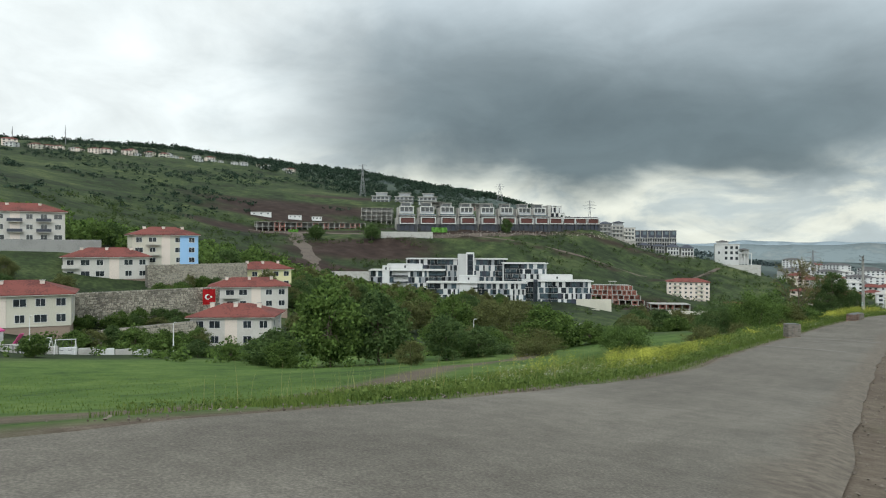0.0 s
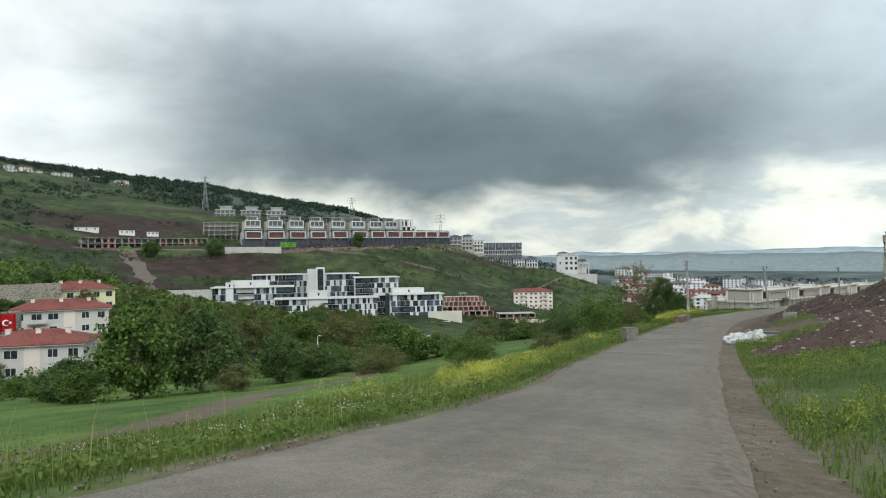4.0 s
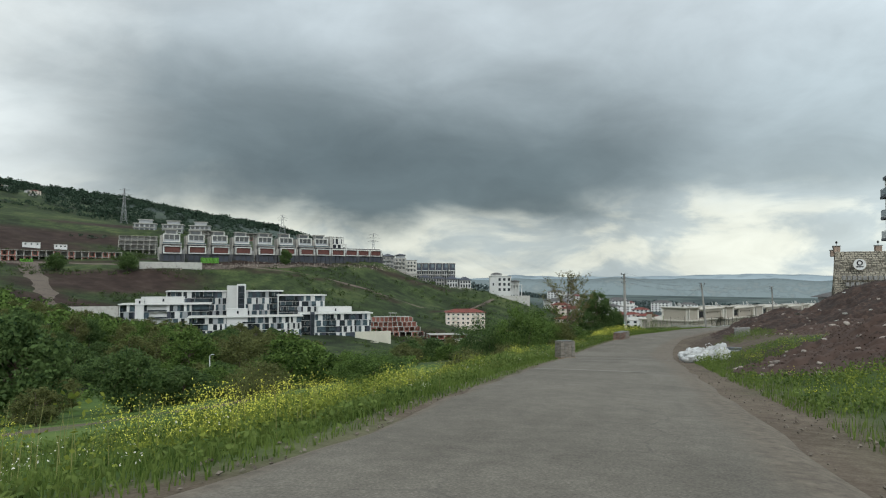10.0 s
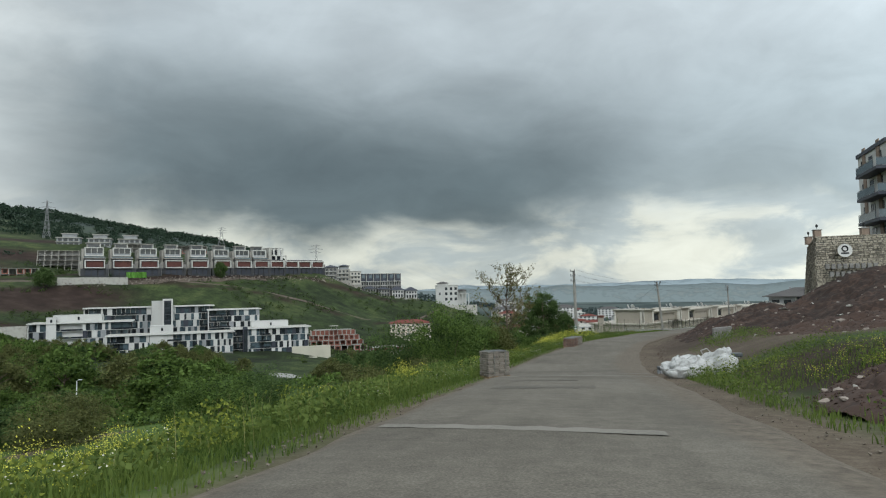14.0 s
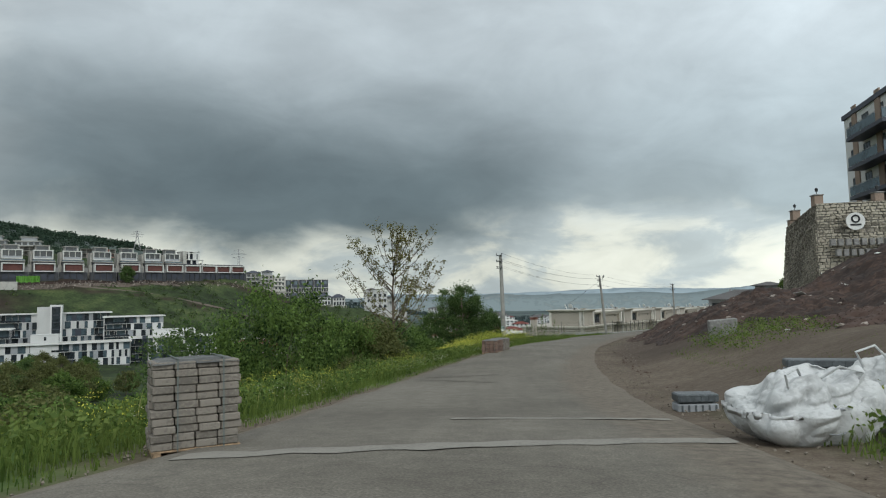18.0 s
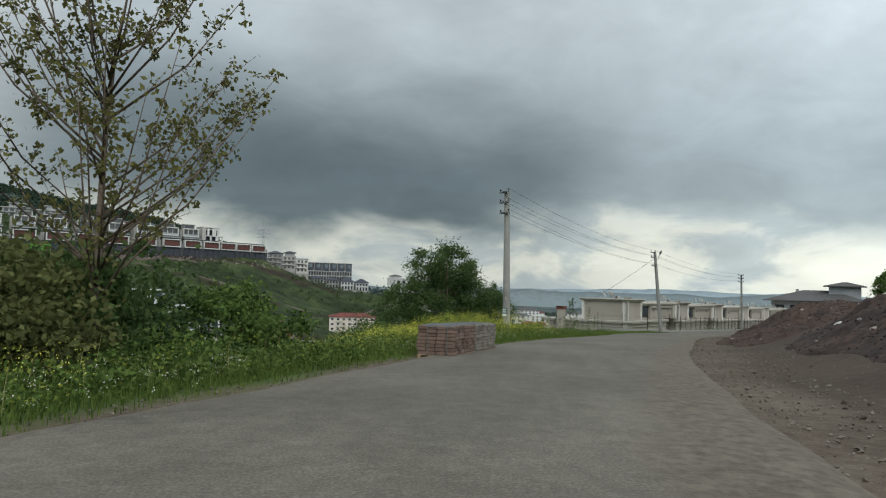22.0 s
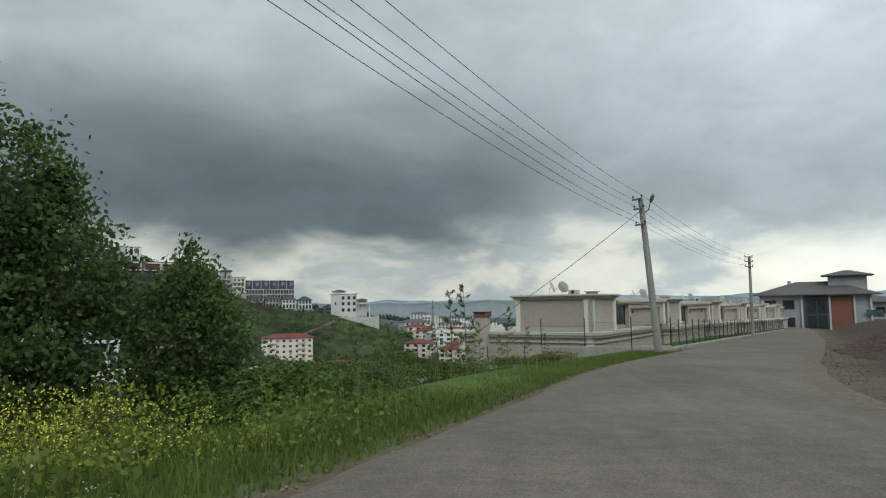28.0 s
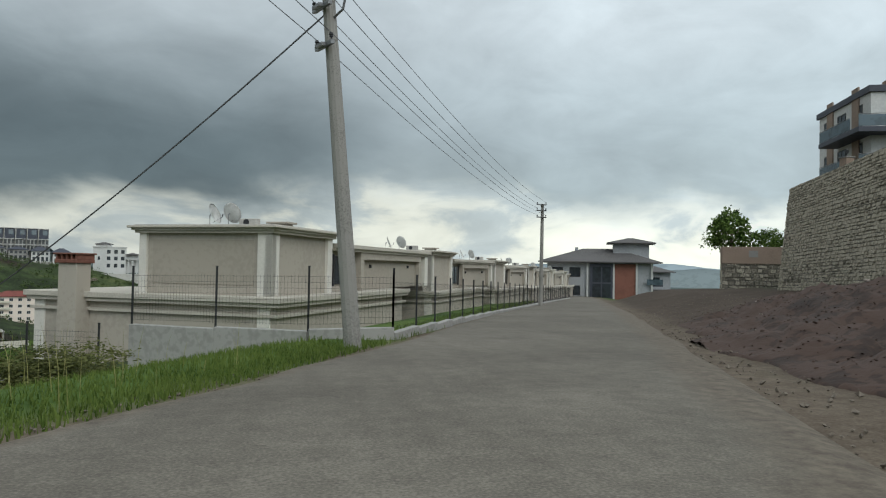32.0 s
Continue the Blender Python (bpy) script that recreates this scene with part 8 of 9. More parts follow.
# bushes along the drop beside the road
BUSHES = ((-9.3, -41.3, 6.0, 3.1, 0), (-14.0, -38.5, 5.8, 3.4, 1), (-7.7, -34.4, 4.2, 1.6, 0), (-7.2, -30.2, 4.0, 2.2, 1), (-10.4, -27.4, 4.6, 3.0, 0), (-5.6, -26.8, 2.9, 2.0, 0),
          (-6.4, -38.0, 1.3, 1.3, 2), (-8.4, -49.6, 1.5, 1.4, 0), (-12.5, -53, 2.4, 2.0, 2), (-8.0, 0.4, 3.0, 2.6, 0), (-3.9, 3.4, 2.4, 2.2, 1), (1.0, 9.0, 2.0, 1.8, 0), (4.0, 21.0, 1.6, 1.7, 0), (1.5, 16.0, 1.8, 2.0, 1), (-11, 8, 4.2, 3.2, 1),
          (-19, -60, 3.0, 3.0, 0), (-24, -45, 3.8, 3.2, 1), (-30, -58, 3.6, 3.2, 2), (-20, -8, 3.8, 3.0, 2), (6.5, 27.0, 1.4, 1.6, 0), (9.0, 32.0, 1.1, 1.5, 2), (-9.9, -47.0, 2.2, 1.6, 2), (-6.9, -33.0, 3.4, 2.2, 2))
proto = {}
for k, (x, y, h, rx, ty) in enumerate(BUSHES):
    lf = (L_BUSH, L_MAPLE, L_OLIVE)[ty]
    big_ = rx > 2.7
    key = (ty, big_)
    if key not in proto:
        proto[key] = (make_bush("bush", ("leafy green bush on the bank", "dark green leafy bush on the bank", "yellowish olive bush on the bank")[ty], on(x, y, -0.2), 5.2 if big_ else 3.4, 3.3 if big_ else 2.1, lf, 130 if big_ else 80, 125, 0.076, 50 + k, "bushes on the bank"), 5.2 if big_ else 3.4, 3.3 if big_ else 2.1)
        proto[key][0].matrix_basis = on(x, y, -0.2, k * 1.7, rx / proto[key][2], h / proto[key][1])
    else:
        p, h0, r0 = proto[key]
        q = copy_thing(p, Matrix.Identity(4))
        q.matrix_basis = on(x, y, -0.2, k * 1.7, rx / r0, h / h0)

# thin tall saplings
sap = None
for k, (x, y, h) in enumerate(((4.8, 18.0, 3.5), (4.45, 16.6, 3.2), (6.3, 21.3, 2.7), (3.6, 19.4, 2.2), (5.9, 24.0, 2.0), (8.2, 29.5, 1.9), (2.6, 15.2, 2.6), (3.2, 21.0, 3.0), (1.6, 17.8, 2.4), (5.2, 20.2, 2.3), (2.2, 12.6, 2.0), (7.2, 26.4, 2.2), (4.1, 24.6, 2.7))):
    if sap is None:
        rs = np.random.default_rng(8)
        sap = thing("sapling", "thin tall sapling with feathery leaves on the verge", "sapling", on(x, y), "saplings on the verge")
        bm = tube(bmesh.new(), [(0, 0, -0.2), (0.05, 0, 1.6), (-0.03, 0.04, 3.5)], [0.022, 0.016, 0.005], 5)
        pts = []
        for j in range(26):
            z = rs.uniform(0.5, 3.4)
            az, ln = rs.uniform(0, 6.28), 0.62 * (1 - z / 4.6)
            e = Vector((math.cos(az) * ln, math.sin(az) * ln, z + 0.12))
            tube(bm, [(0, 0, z), e], [0.006, 0.003], 3)
            pts += [np.array(Vector((0, 0, z)).lerp(e, u)) + rs.normal(size=3) * 0.03 for u in rs.uniform(0.25, 1.1, 34)]
        part("stem", bm, M_BARK, sap)
        quads_mesh("foliage", leaf_quads(np.array(pts), 0.034, seed=3), L_BUSH, sap)
    else:
        copy_thing(sap, on(x, y, 0, k * 1.3, h / 3.5))

# the tree and shrubs over the smaller wall
make_tree("wall_tree", "rounded green tree growing over the rubble wall", Matrix.Translation((64.2, 90.5, 0.6)), 7.4, 2.7, L_BUSH, 60, 60, 0.2, 61, 0.2, 0.2)
make_bush("wall_shrub", "green shrub hanging over the brick band", Matrix.Translation((68.4, 89.0, 2.6)), 2.6, 2.2, L_BUSH, 40, 50, 0.15, 62)

# the trees of the valley
VALLEY_TREES_A = [(-47.3, -74.8, 9.8, 3.8, 0), (-45.8, -68.3, 9.0, 3.7, 1), (-41.0, -61.0, 6.2, 2.6, 1), (-53.5, -77.5, 4.6, 2.9, 1), (-58.0, -75.5, 3.6, 2.5, 0), (-48.6, -80.6, 3.5, 1.9, 0), (-65.5, -69.5, 3.4, 1.9, 1), (-35.0, -76.0, 2.9, 1.5, 2), (-78.6, -4.0, 10.5, 4.6, 0), (-96.7, 1.4, 9, 4.5, 2),
                  (-96.3, 8.0, 9, 4.2, 2), (-71.1, 0.8, 9, 4.6, 2), (-72.0, 11.8, 8.5, 4.5, 2), (-42.9, -29.4, 7.6, 4.5, 0), (-43.3, -20.8, 5.5, 3.0, 0), (-43.6, -50.3, 2.6, 2.2, 1), (-41.9, -47.0, 2.4, 2.4, 1), (-70.2, -22.4, 5, 3, 0),
                  (-83.6, -20.1, 6, 3.4, 1), (-93.8, -15.7, 8, 4, 1), (-173.4, 46.5, 7, 3.6, 1), (-183.6, 50.4, 7, 3.6, 1)]
VALLEY_TREES_B = [(-229.9, 58.0, 9, 5, 0), (-218.5, 56.2, 8, 5, 0), (-218.2, 40.4, 9, 5, 1), (-231.6, 1.3, 9, 5, 1), (-225.3, -8.1, 8, 4.5, 0), (-142.2, -43.6, 5, 3, 0), (-134.8, -41.1, 4.5, 3, 1), (-132.9, -38.1, 4, 2.5, 1), (-98.4, -67.8, 4.5, 2.6, 0),
                  (-89.4, -68.4, 4.2, 2.8, 0), (-100.8, -76.6, 3.6, 2.2, 0), (-101.6, -73.6, 4.0, 2.2, 2), (-86.5, -88.5, 3.2, 1.8, 0), (-80.9, -68.3, 3.0, 1.9, 1), (-70.2, -70.5, 2.8, 1.9, 0), (-184.0, -6.6, 6, 3, 1), (-153.1, -23.2, 4.5, 2.6, 0), (-337.0, 266.0, 13, 7, 1), (-279, 378, 14, 5.0, 1),
                  (-366.4, 235.3, 12, 6.5, 1)]
rt = random.Random(3)
more = []
for k in range(46):
    u = rt.random()
    x, y = -110 + 75 * u + rt.uniform(-10, 10), 10 + 55 * u + rt.uniform(-22, 40)
    more.append((x, y, rt.uniform(4, 8), rt.uniform(2.6, 4.2), rt.choice((0, 1, 2, 2))))
for k in range(30):
    x, y = rt.uniform(-130, -60), rt.uniform(60, 170)
    more.append((x, y, rt.uniform(4, 8), rt.uniform(2.6, 4.4), rt.choice((0, 1, 2, 2))))
tree_proto = {}
more = [q for q in more if not -25.5 < math.degrees(math.atan2(q[0] - 2, q[1] + 125)) < -19.0 or q[1] > 150]
for k in range(64):
    u = rt.random()
    x, y = -160 + 85 * u + rt.uniform(-12, 12), 20 + 95 * u + rt.uniform(-30, 30)
    if not -25.5 < math.degrees(math.atan2(x - 2, y + 125)) < -18.0:
        more.append((x, y, rt.uniform(6, 10.5), rt.uniform(2.8, 4.6), rt.choice((0, 1, 2, 2, 2))))
for k in range(46):
    u = rt.random()
    x, y = -262 + 100 * u + rt.uniform(-8, 8), 128 + 42 * u + rt.uniform(-34, 10)
    if not -26.0 < math.degrees(math.atan2(x - 2, y + 125)) < -18.0:
        more.append((x, y, rt.uniform(5.5, 8.5), rt.uniform(3.0, 4.6), rt.choice((0, 1, 2, 2, 2))))
for k in range(18):
    more.append((rt.uniform(-72, -40), rt.uniform(-58, 2), rt.uniform(3.0, 5.5), rt.uniform(2.0, 3.2), rt.choice((0, 0, 1, 2))))
for x0, y0, x1, y1, z, h in WALLS[1:]:
    for k in range(12):
        u = (k + rt.uniform(0.1, 0.9)) / 12
        more.append((x0 + (x1 - x0) * u + rt.uniform(2.0, 5.0), y0 + (y1 - y0) * u - rt.uniform(0, 2), rt.uniform(2.4, 5.2), rt.uniform(1.4, 2.6), rt.choice((0, 0, 1, 2))))
for k in range(34):
    x, y = rt.uniform(-172, -104), rt.uniform(-66, 28)
    if all(math.hypot(x - a, y - b) > 13 for a, b in ((-104, -45), (-138, -13), (-160, 11), (-171, -34), (-131, -75), (-175, -14))):
        more.append((x, y, rt.uniform(3.5, 6.5), rt.uniform(2.2, 3.8), rt.choice((0, 1, 1, 2))))
for k, (x, y, h, rx, ty) in enumerate(VALLEY_TREES_A + VALLEY_TREES_B + more):
    kind_ = (ty, k % 2)
    if kind_ not in tree_proto:
        lf = (L_BUSH, L_MAPLE, L_OLIVE)[ty]
        p = make_tree("valley_tree", ("leafy green tree in the valley", "dark green tree in the valley", "pale olive tree in the valley")[ty], on(x, y, -0.3), 9.0, 3.6, lf, 100 if ty < 2 else 80, 90, 0.20 if ty < 2 else 0.17, 200 + k, 0.2, 0.06, "valley trees", 14)
        tree_proto[kind_] = p
        p.matrix_basis = on(x, y, -0.3, k, rx / 3.6, h / 9.0)
    else:
        q = copy_thing(tree_proto[kind_], Matrix.Identity(4))
        q.matrix_basis = on(x, y, -0.3, k * 2.1, rx / 3.6, h / 9.0)

# ---- woods and scrub that nobody could count ----


def scatter(name, label, pts, size, per, leaf, seed, squash=0.75, fine=0.30):
    """Clumps of foliage at many places, joined; each has its own size and an uneven outline."""
    r = np.random.default_rng(seed)
    pts = np.asarray(pts, float)
    z = ground(pts[:, 0], pts[:, 1])
    n = len(pts)
    s = size * r.uniform(0.55, 1.4, n)
    off = r.normal(size=(n, per, 3))
    off /= np.linalg.norm(off, axis=2, keepdims=True)
    off *= r.uniform(0.35, 1.05, (n, per, 1)) * s[:, None, None] * (1, 1, squash)
    p = np.stack([pts[:, 0], pts[:, 1], z + s * squash * 0.75], -1)[:, None, :] + off
    q = leaf_quads(p.reshape(-1, 3), np.repeat(s * fine, per), seed=seed)
    return tagged(quads_mesh(name, q, leaf), label, "woods", kind="stuff")


r_ = np.random.default_rng(21)
u = r_.uniform(0, 1, 1500)
k_ = (u * 3.999).astype(int)
RIDGE = np.array([(-1330, 330), (-1172, 629), (-861, 840), (-606, 904), (-450, 960)], float)
f = (u * 4 - k_)[:, None]
ridge_pts = RIDGE[k_] * (1 - f) + RIDGE[k_ + 1] * f + r_.normal(size=(1500, 2)) * 24
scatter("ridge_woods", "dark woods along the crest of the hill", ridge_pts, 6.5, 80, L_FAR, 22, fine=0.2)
pts = np.stack([r_.uniform(-1150, -440, 5200), r_.uniform(40, 880, 5200)], 1)
cl = np.array([noise.noise((x * 0.008, y * 0.008, 4)) + 0.5 * noise.noise((x * 0.03, y * 0.03, 6)) for x, y in pts])
scatter("hill_trees", "scrub and small trees scattered over the upper hillside", pts[cl > 0.02], 3.2, 16, L_FAR, 23, 0.55)
pts = np.stack([r_.uniform(-1000, -560, 500), r_.uniform(560, 860, 500)], 1)
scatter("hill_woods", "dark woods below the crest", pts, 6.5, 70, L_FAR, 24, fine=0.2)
pts = np.stack([r_.uniform(-470, -40, 5200), r_.uniform(60, 580, 5200)], 1)
keep = (pts[:, 1] > 260 - 0.9 * (pts[:, 0] + 200)) | (pts[:, 0] < -255)
cl = np.array([noise.noise((x * 0.02, y * 0.02, 5)) for x, y in pts])
for bx, by, rx_b, ry_b, ro in ((-500, 330, 110, 38, 0.95), (-470, 290, 70, 34, 0.9), (-430, 215, 60, 20, 0.9), (-322, 232, 64, 24, 0.95), (-290, 368, 95, 11, 1.08)):
    dx, dy = pts[:, 0] - bx, pts[:, 1] - by
    keep &= np.hypot((dx * math.cos(ro) + dy * math.sin(ro)) / rx_b, (-dx * math.sin(ro) + dy * math.cos(ro)) / ry_b) > 0.95
scatter("hill_scrub", "low green scrub on the hillside", pts[keep & (cl > -0.12)], 1.9, 24, L_SCRUB, 25, fine=0.24)
pts = np.stack([r_.uniform(-330, -190, 420), r_.uniform(-60, 150, 420)], 1)
scatter("slope_woods", "leafy woods behind the houses", pts[(pts[:, 0] < -205) | (pts[:, 1] > 40)], 4.0, 130, L_BUSH, 26, fine=0.17)
pts = np.stack([r_.uniform(-700, 1500, 2600), 560 + 1500 * r_.uniform(0, 1, 2600) ** 1.5], 1)
cl = np.array([noise.noise((x * 0.004, y * 0.004, 9)) for x, y in pts])
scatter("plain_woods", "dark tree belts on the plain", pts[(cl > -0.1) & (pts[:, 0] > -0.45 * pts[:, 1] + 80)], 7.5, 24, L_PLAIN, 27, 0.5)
pts = np.stack([r_.uniform(-95, 95, 260), r_.uniform(150, 520, 260)], 1)
scatter("valley_scrub", "trees and scrub below the villas", pts, 3.6, 120, L_BUSH, 28, fine=0.17)
pts = np.stack([r_.uniform(-160, -30, 900), r_.uniform(-105, 70, 900)], 1)
ok = np.array([noise.noise((x * 0.05, y * 0.05, 2)) + 0.2 * (y > -52) for x, y in pts]) > 0.05
scatter("meadow_scrub", "low shrubs at the edge of the meadow", pts[ok & (pts[:, 0] < -38)], 1.3, 60, L_BUSH, 29, fine=0.2)

# ---- verge grass and flowers ----
r_ = np.random.default_rng(77)


def blades(xy, height, width, seed, lean=0.35):
    """Curved grass blades as two stacked faces each, tapering to the tip."""
    r = np.random.default_rng(seed)
    n = len(xy)
    z = ground(xy[:, 0], xy[:, 1])
    b = np.stack([xy[:, 0], xy[:, 1], z - 0.02], 1)
    az = r.uniform(0, 2 * math.pi, n)
    side = np.stack([np.cos(az), np.sin(az), 0 * az], 1) * (np.asarray(width) * r.uniform(0.6, 1.4, n))[:, None] / 2
    h = np.asarray(height) * r.uniform(0.5, 1.35, n)
    la = r.uniform(0, 2 * math.pi, n)
    ln = np.stack([np.cos(la), np.sin(la), 0 * la], 1) * (h * lean * r.uniform(0.2, 1.2, n))[:, None]
    up = np.stack([0 * h, 0 * h, h], 1)
    m_, t_ = b + up * 0.55 + ln * 0.35, b + up * r.uniform(0.85, 1.0, (n, 1)) + ln
    lo = np.stack([b - side, b + side, m_ + side * 0.8, m_ - side * 0.8], 1)
    hi = np.stack([m_ - side * 0.8, m_ + side * 0.8, t_ + side * 0.12, t_ - side * 0.12], 1)
    return np.concatenate([lo, hi]), t_


def along(n, y0, y1, near, far, side="l", power=1.3):
    y = r_.uniform(y0, y1, n)
    d = near + (far - near) * r_.random(n) ** power
    x = road_l(y) - d if side == "l" else road_r(y) + d
    return np.stack([x, y], 1)


def off_heap(xy):
    """Only the places that the low heap does not cover."""
    return xy[np.hypot((xy[:, 0] - 10.6) / 4.3, (xy[:, 1] + 79.0) / 7.0) > 0.9 + 0.15 * np.sin(xy[:, 1] * 2.3)]


def patches_(xy, cut_):
    """Only the places inside uneven patches of growth."""
    return xy[np.array([noise.noise((x * 0.28, y * 0.28, 12.5)) + 0.4 * noise.noise((x * 0.9, y * 0.9, 2.5)) for x, y in xy]) > cut_]


tall = along(85000, -122, 34, 0.75, 10, "l", 1.5)
low_ = along(16000, -122, 34, 0.25, 2.0, "l")
lane_x = np.interp(tall[:, 1], [p[1] for p in LANE], [p[0] for p in LANE])
tall = tall[(tall[:, 0] > lane_x + 1.7) | (tall[:, 1] > -80)]
hgt = 0.30 + 0.42 * np.clip(np.array([noise.noise((x * 0.22, y * 0.22, 1)) for x, y in tall]) + 0.45, 0, 1) + 0.10 * smooth_step(1.0, 3.0, road_l(tall[:, 1]) - tall[:, 0])
hgt *= 0.36 + 0.44 * smooth_step(-108, -60, tall[:, 1])
hgt *= 1 - 0.65 * smooth_step(1, 14, tall[:, 1])
q1, _ = blades(tall, hgt, 0.016, 1)
q2, _ = blades(low_, 0.16, 0.018, 2)
meadow = np.stack([r_.uniform(-50, -8, 26000), r_.uniform(-124, -40, 26000)], 1)
meadow = meadow[np.abs(meadow[:, 0] - np.interp(meadow[:, 1], [p[1] for p in LANE], [p[0] for p in LANE])) > 1.9]
meadow = meadow[meadow[:, 0] < road_l(meadow[:, 1]) - 1.0]
q3, _ = blades(meadow, 0.09, 0.022, 3)
rightv = patches_(off_heap(np.concatenate([along(24000, -124, -58, 1.0, 9, "r", 1.2), along(9000, -58, -33, 4.0, 11, "r")])), -0.42)
q4, _ = blades(rightv, 0.24, 0.022, 4)
fen = along(9000, 20, 128, 0.15, 1.9, "l", 1.0)
q5, _ = blades(fen, 0.19, 0.022, 5)
more_ = along(22000, -4, 36, 0.3, 8, "l", 1.2)
q7, _ = blades(more_, 0.17, 0.026, 7)
tagged(quads_mesh("verge_grass", np.concatenate([q1, q2, q3, q4, q5, q7]), L_GRASS), "tall green grass along the road verges", "grass", kind="stuff")
st_ = along(1700, -120, 30, 0.9, 7, "l")
q6, _ = blades(st_, 0.85, 0.010, 6, 0.2)
# bushy mustard plants, yellow-green, standing in uneven mounds
mp_ = np.concatenate([along(2600, -21, 3, 1.4, 8.5, "l", 1.0), patches_(along(2200, -108, -70, 1.4, 6.5, "l"), 0.0), along(240, -62, -22, 1.0, 4.5, "l"), patches_(off_heap(along(420, -112, -60, 1.5, 7, "r")), 0.05)])
mh_ = 0.30 + 0.75 * np.clip(np.array([noise.noise((x * 0.35, y * 0.35, 4)) for x, y in mp_]) + 0.35, 0, 1)
mh_ *= 1 + 0.55 * smooth_step(-19, -13, mp_[:, 1]) * (1 - smooth_step(-4, 2, mp_[:, 1]))
mb_ = np.stack([mp_[:, 0], mp_[:, 1], ground(mp_[:, 0], mp_[:, 1])], 1)[:, None, :]
ml_ = mb_ + r_.normal(size=(len(mp_), 26, 3)) * (0.13, 0.13, 0.0) + r_.uniform(0.1, 1.0, (len(mp_), 26, 1)) * mh_[:, None, None] * np.array([0, 0, 1.0])
tagged(quads_mesh("mustard_plants", leaf_quads(ml_.reshape(-1, 3), 0.034, seed=19), L_LIME), "bushy yellow-green mustard plants in the verge", "weeds", kind="stuff")
tagged(quads_mesh("seed_stalks", q6, L_STRAW), "thin pale seed stalks above the grass", "grass", kind="stuff")
# leafy weeds
w_ = np.concatenate([along(11000, -120, 6, 0.9, 9, "l"), patches_(off_heap(along(2600, -116, -58, 1.2, 8, "r")), 0.0)])
cl = np.array([noise.noise((x * 0.3, y * 0.3, 8)) for x, y in w_])
w_ = w_[cl > -0.12]
mw = np.stack([r_.uniform(10.5, 14.5, 260), r_.uniform(-43, -34, 260)], 1)
w_ = np.concatenate([w_, mw])
wz = ground(w_[:, 0], w_[:, 1]) + 0.30 * ((w_[:, 0] > 10.4) & (w_[:, 1] > -42))
wp = np.stack([w_[:, 0], w_[:, 1], wz], 1)[:, None, :] + r_.normal(size=(len(w_), 11, 3)) * (0.14, 0.14, 0.0) + np.stack([np.zeros((len(w_), 11)), np.zeros((len(w_), 11)), r_.uniform(0.04, 0.55, (len(w_), 11)) * (0.30 + 0.70 * smooth_step(-104, -76, w_[:, 1]))[:, None]], -1)
vm_ = along(3400, -60, -25, 1.3, 5.5, "l", 0.9)
vh_ = 0.22 + 1.0 * np.clip(np.array([noise.noise((x * 0.55, y * 0.55, 14)) for x, y in vm_]) + 0.25, 0, 1) * smooth_step(0.8, 2.2, road_l(vm_[:, 1]) - vm_[:, 0])
vp_ = np.stack([vm_[:, 0], vm_[:, 1], ground(vm_[:, 0], vm_[:, 1])], 1)[:, None, :] + r_.normal(size=(len(vm_), 22, 3)) * (0.17, 0.17, 0.0) + r_.uniform(0.05, 1.0, (len(vm_), 22, 1)) * vh_[:, None, None] * np.array([0, 0, 1.0])
tagged(quads_mesh("verge_undergrowth", leaf_quads(vp_.reshape(-1, 3), 0.05, seed=23), L_BUSH), "dark leafy undergrowth between the verge grass and the bushes", "weeds", kind="stuff")
tagged(quads_mesh("verge_weeds", leaf_quads(wp.reshape(-1, 3), 0.05, seed=9), L_WEED), "broad-leaved green weeds in the verge grass", "weeds", kind="stuff")


def blossoms(name, label, xy, h, head, per, size, leaf, seed):
    r = np.random.default_rng(seed)
    st, tip = blades(xy, h, 0.012, seed, 0.2)
    tagged(quads_mesh(name + "_stems", st, L_GRASS), "green stems of the flowering plants", "flowers", kind="stuff")
    c = tip[:, None, :] + r.normal(size=(len(tip), per, 3)) * (head, head, head * 0.8)
    return tagged(quads_mesh(name, leaf_quads(c.reshape(-1, 3), size, up=1.2, seed=seed), leaf), label, "flowers", kind="stuff")


def patches(xy, cut, seed, scale=0.16):
    """Only the places inside uneven patches."""
    c = np.array([noise.noise((x * scale, y * scale, seed)) for x, y in xy])
    return xy[c > cut]


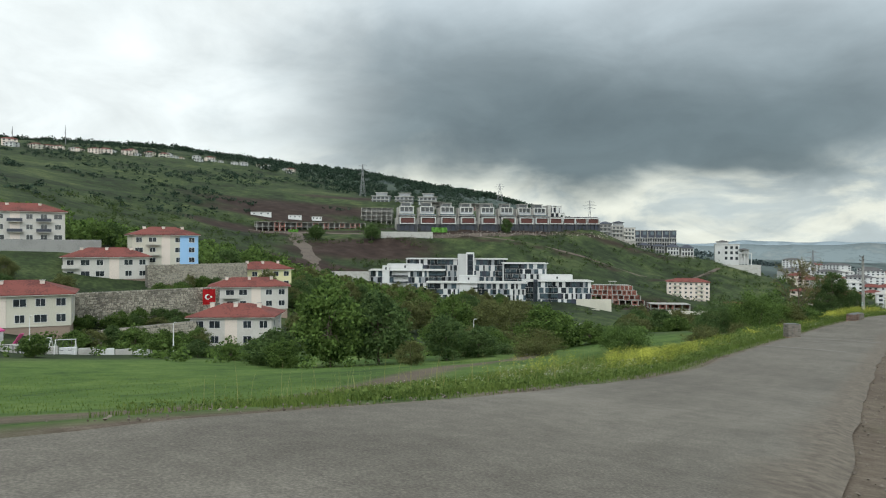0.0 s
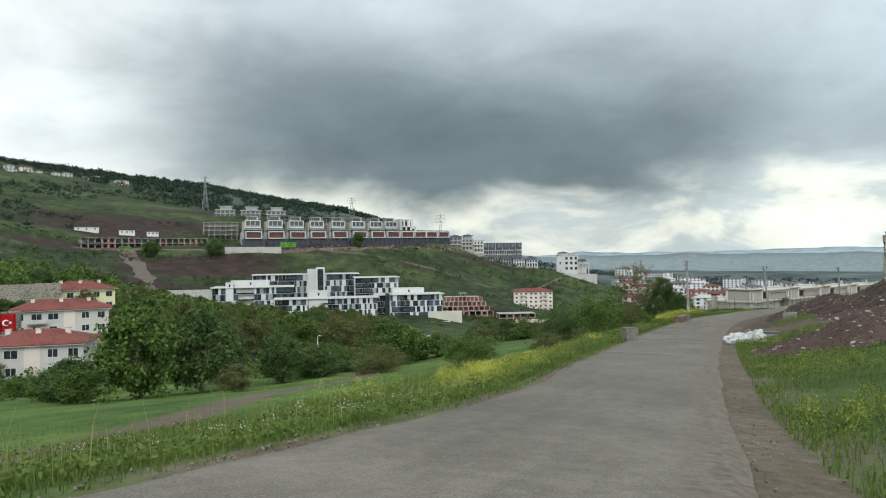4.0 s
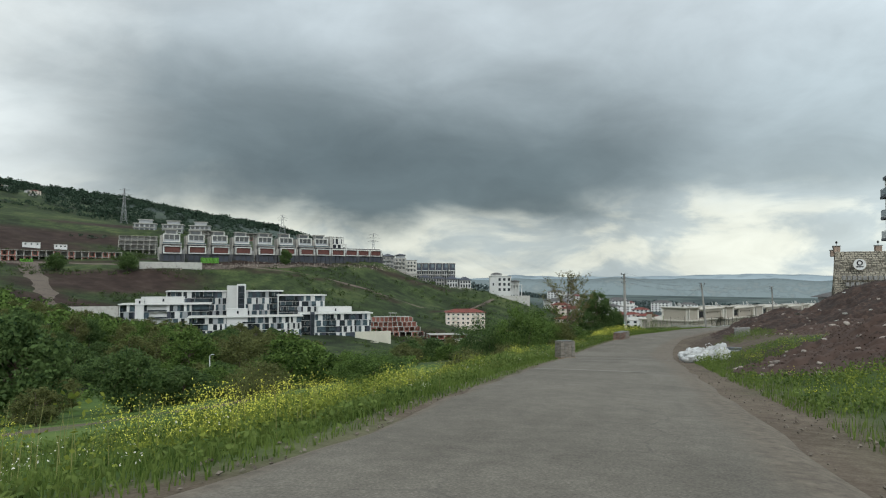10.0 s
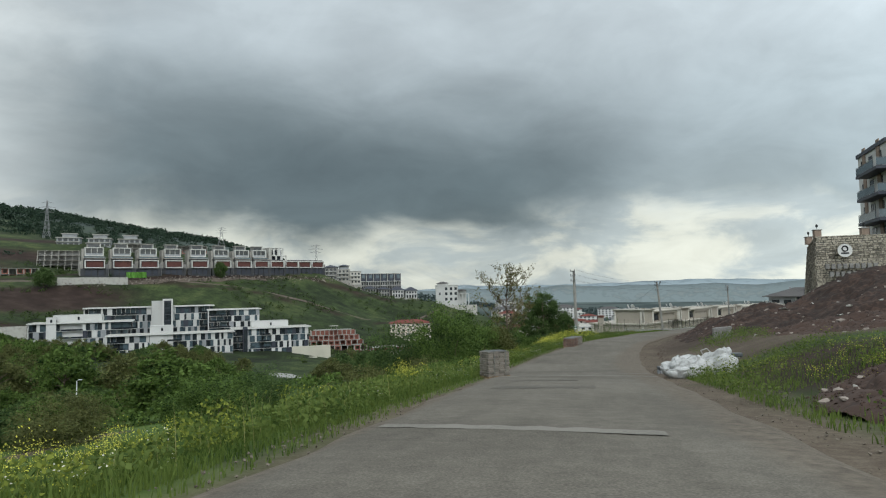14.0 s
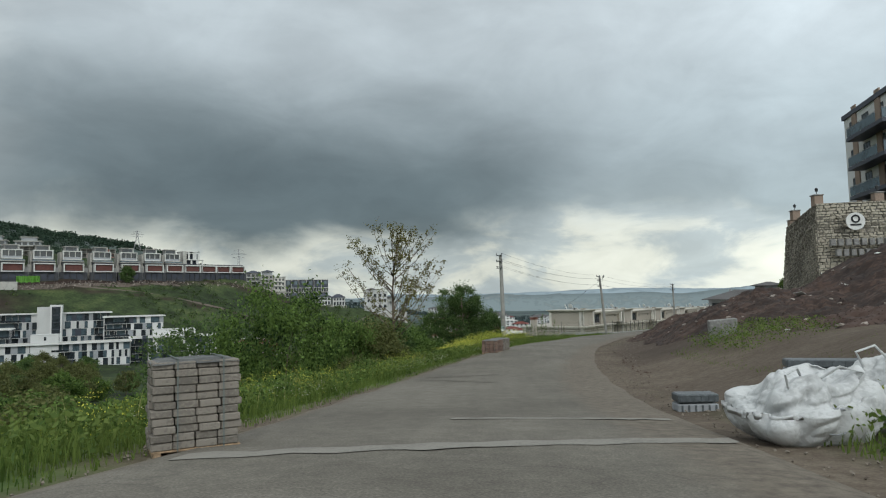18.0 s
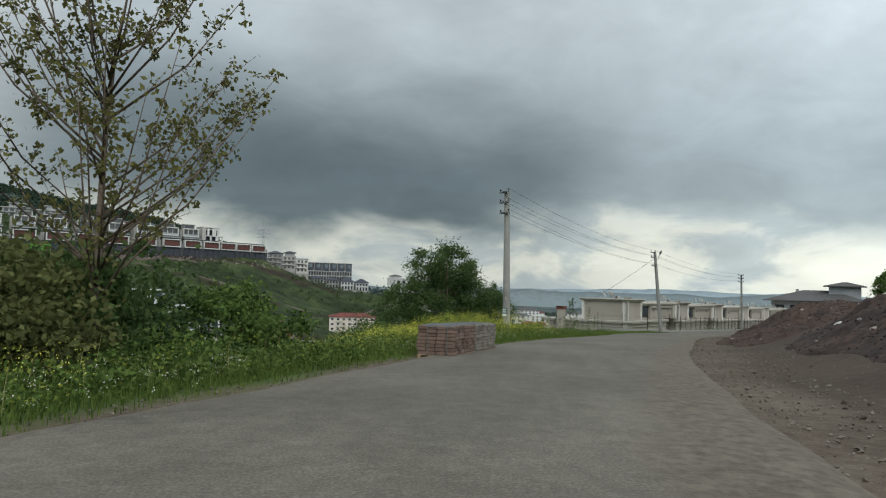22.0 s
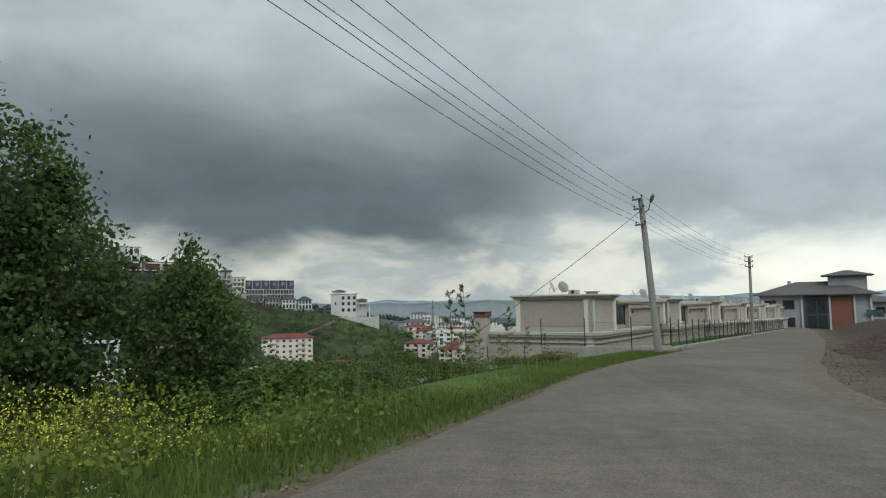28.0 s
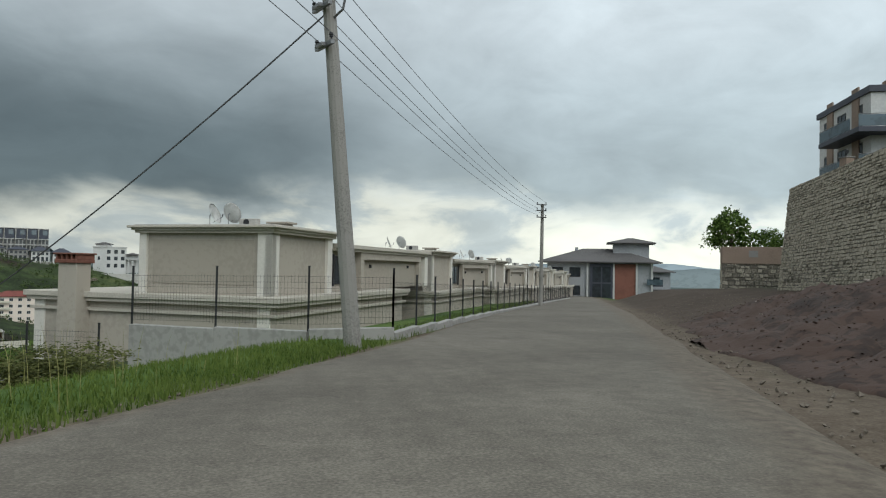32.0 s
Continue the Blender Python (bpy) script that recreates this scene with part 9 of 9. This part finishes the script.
my = np.concatenate([patches_(along(3600, -108, -70, 1.4, 6.5, "l", 1.1), 0.12), along(2500, -21, 2, 1.6, 8.5, "l", 1.0), patches(off_heap(along(420, -108, -62, 1.5, 7, "r")), 0.15, 4.4), patches(along(450, -62, -22, 1.0, 4, "l"), 0.1, 5.5)])
blossoms("yellow_flowers", "clusters of small yellow mustard flowers in the verge", my, 0.68 + 0.42 * smooth_step(-19, -13, my[:, 1]) * (1 - smooth_step(-4, 2, my[:, 1])), 0.09, 20, 0.014, L_MUSTARD, 41)
wy = np.concatenate([patches(along(600, -118, -66, 0.7, 5.0, "l"), 0.12, 6.6, 0.2), patches(along(1100, -66, -10, 0.6, 3.0, "l"), 0.08, 7.1, 0.2), patches(along(700, -18, 4, 0.8, 3.5, "l"), -0.05, 7.9, 0.2)])
blossoms("white_flowers", "scattered white daisies in the verge grass", wy, 0.42, 0.05, 6, 0.013, L_DAISY, 42)
# loose stones and gravel at the road edges
gp = np.concatenate([along(2600, -125, 30, -0.35, 0.8, "l", 1.0), along(3400, -125, 20, -0.3, 2.4, "r", 1.0), along(3800, -52, 60, 0.0, 7.0, "r", 1.2)])
gzv = ground(gp[:, 0], gp[:, 1]) + 0.03
tri = chunk_tris(np.stack([gp[:, 0], gp[:, 1], gzv], 1), r_.uniform(0.012, 0.04, len(gp)), seed=15)
gp2 = along(2600, -56, 70, 0.2, 9.0, "r", 1.1)
tri2 = chunk_tris(np.stack([gp2[:, 0], gp2[:, 1], ground(gp2[:, 0], gp2[:, 1]) + 0.03], 1), r_.uniform(0.015, 0.07, len(gp2)), seed=16)
gp3 = along(9000, -58, -30, 1.5, 12.0, "r", 0.9)
gp3 = patches(gp3, -0.15, 2.7, 0.5)
tri3 = chunk_tris(np.stack([gp3[:, 0], gp3[:, 1], ground(gp3[:, 0], gp3[:, 1]) + 0.02], 1), 0.015 + 0.085 * r_.random(len(gp3)) ** 3, seed=17)
tri = np.concatenate([tri, tri2])
tagged(quads_mesh("slope_clods", tri3, M_CLOD, n=3), "loose clods of soil on the bare slope", "soil", kind="stuff")
tagged(quads_mesh("edge_gravel", tri, M_GRAVEL, n=3), "loose gravel along the road edges", "gravel", kind="stuff")
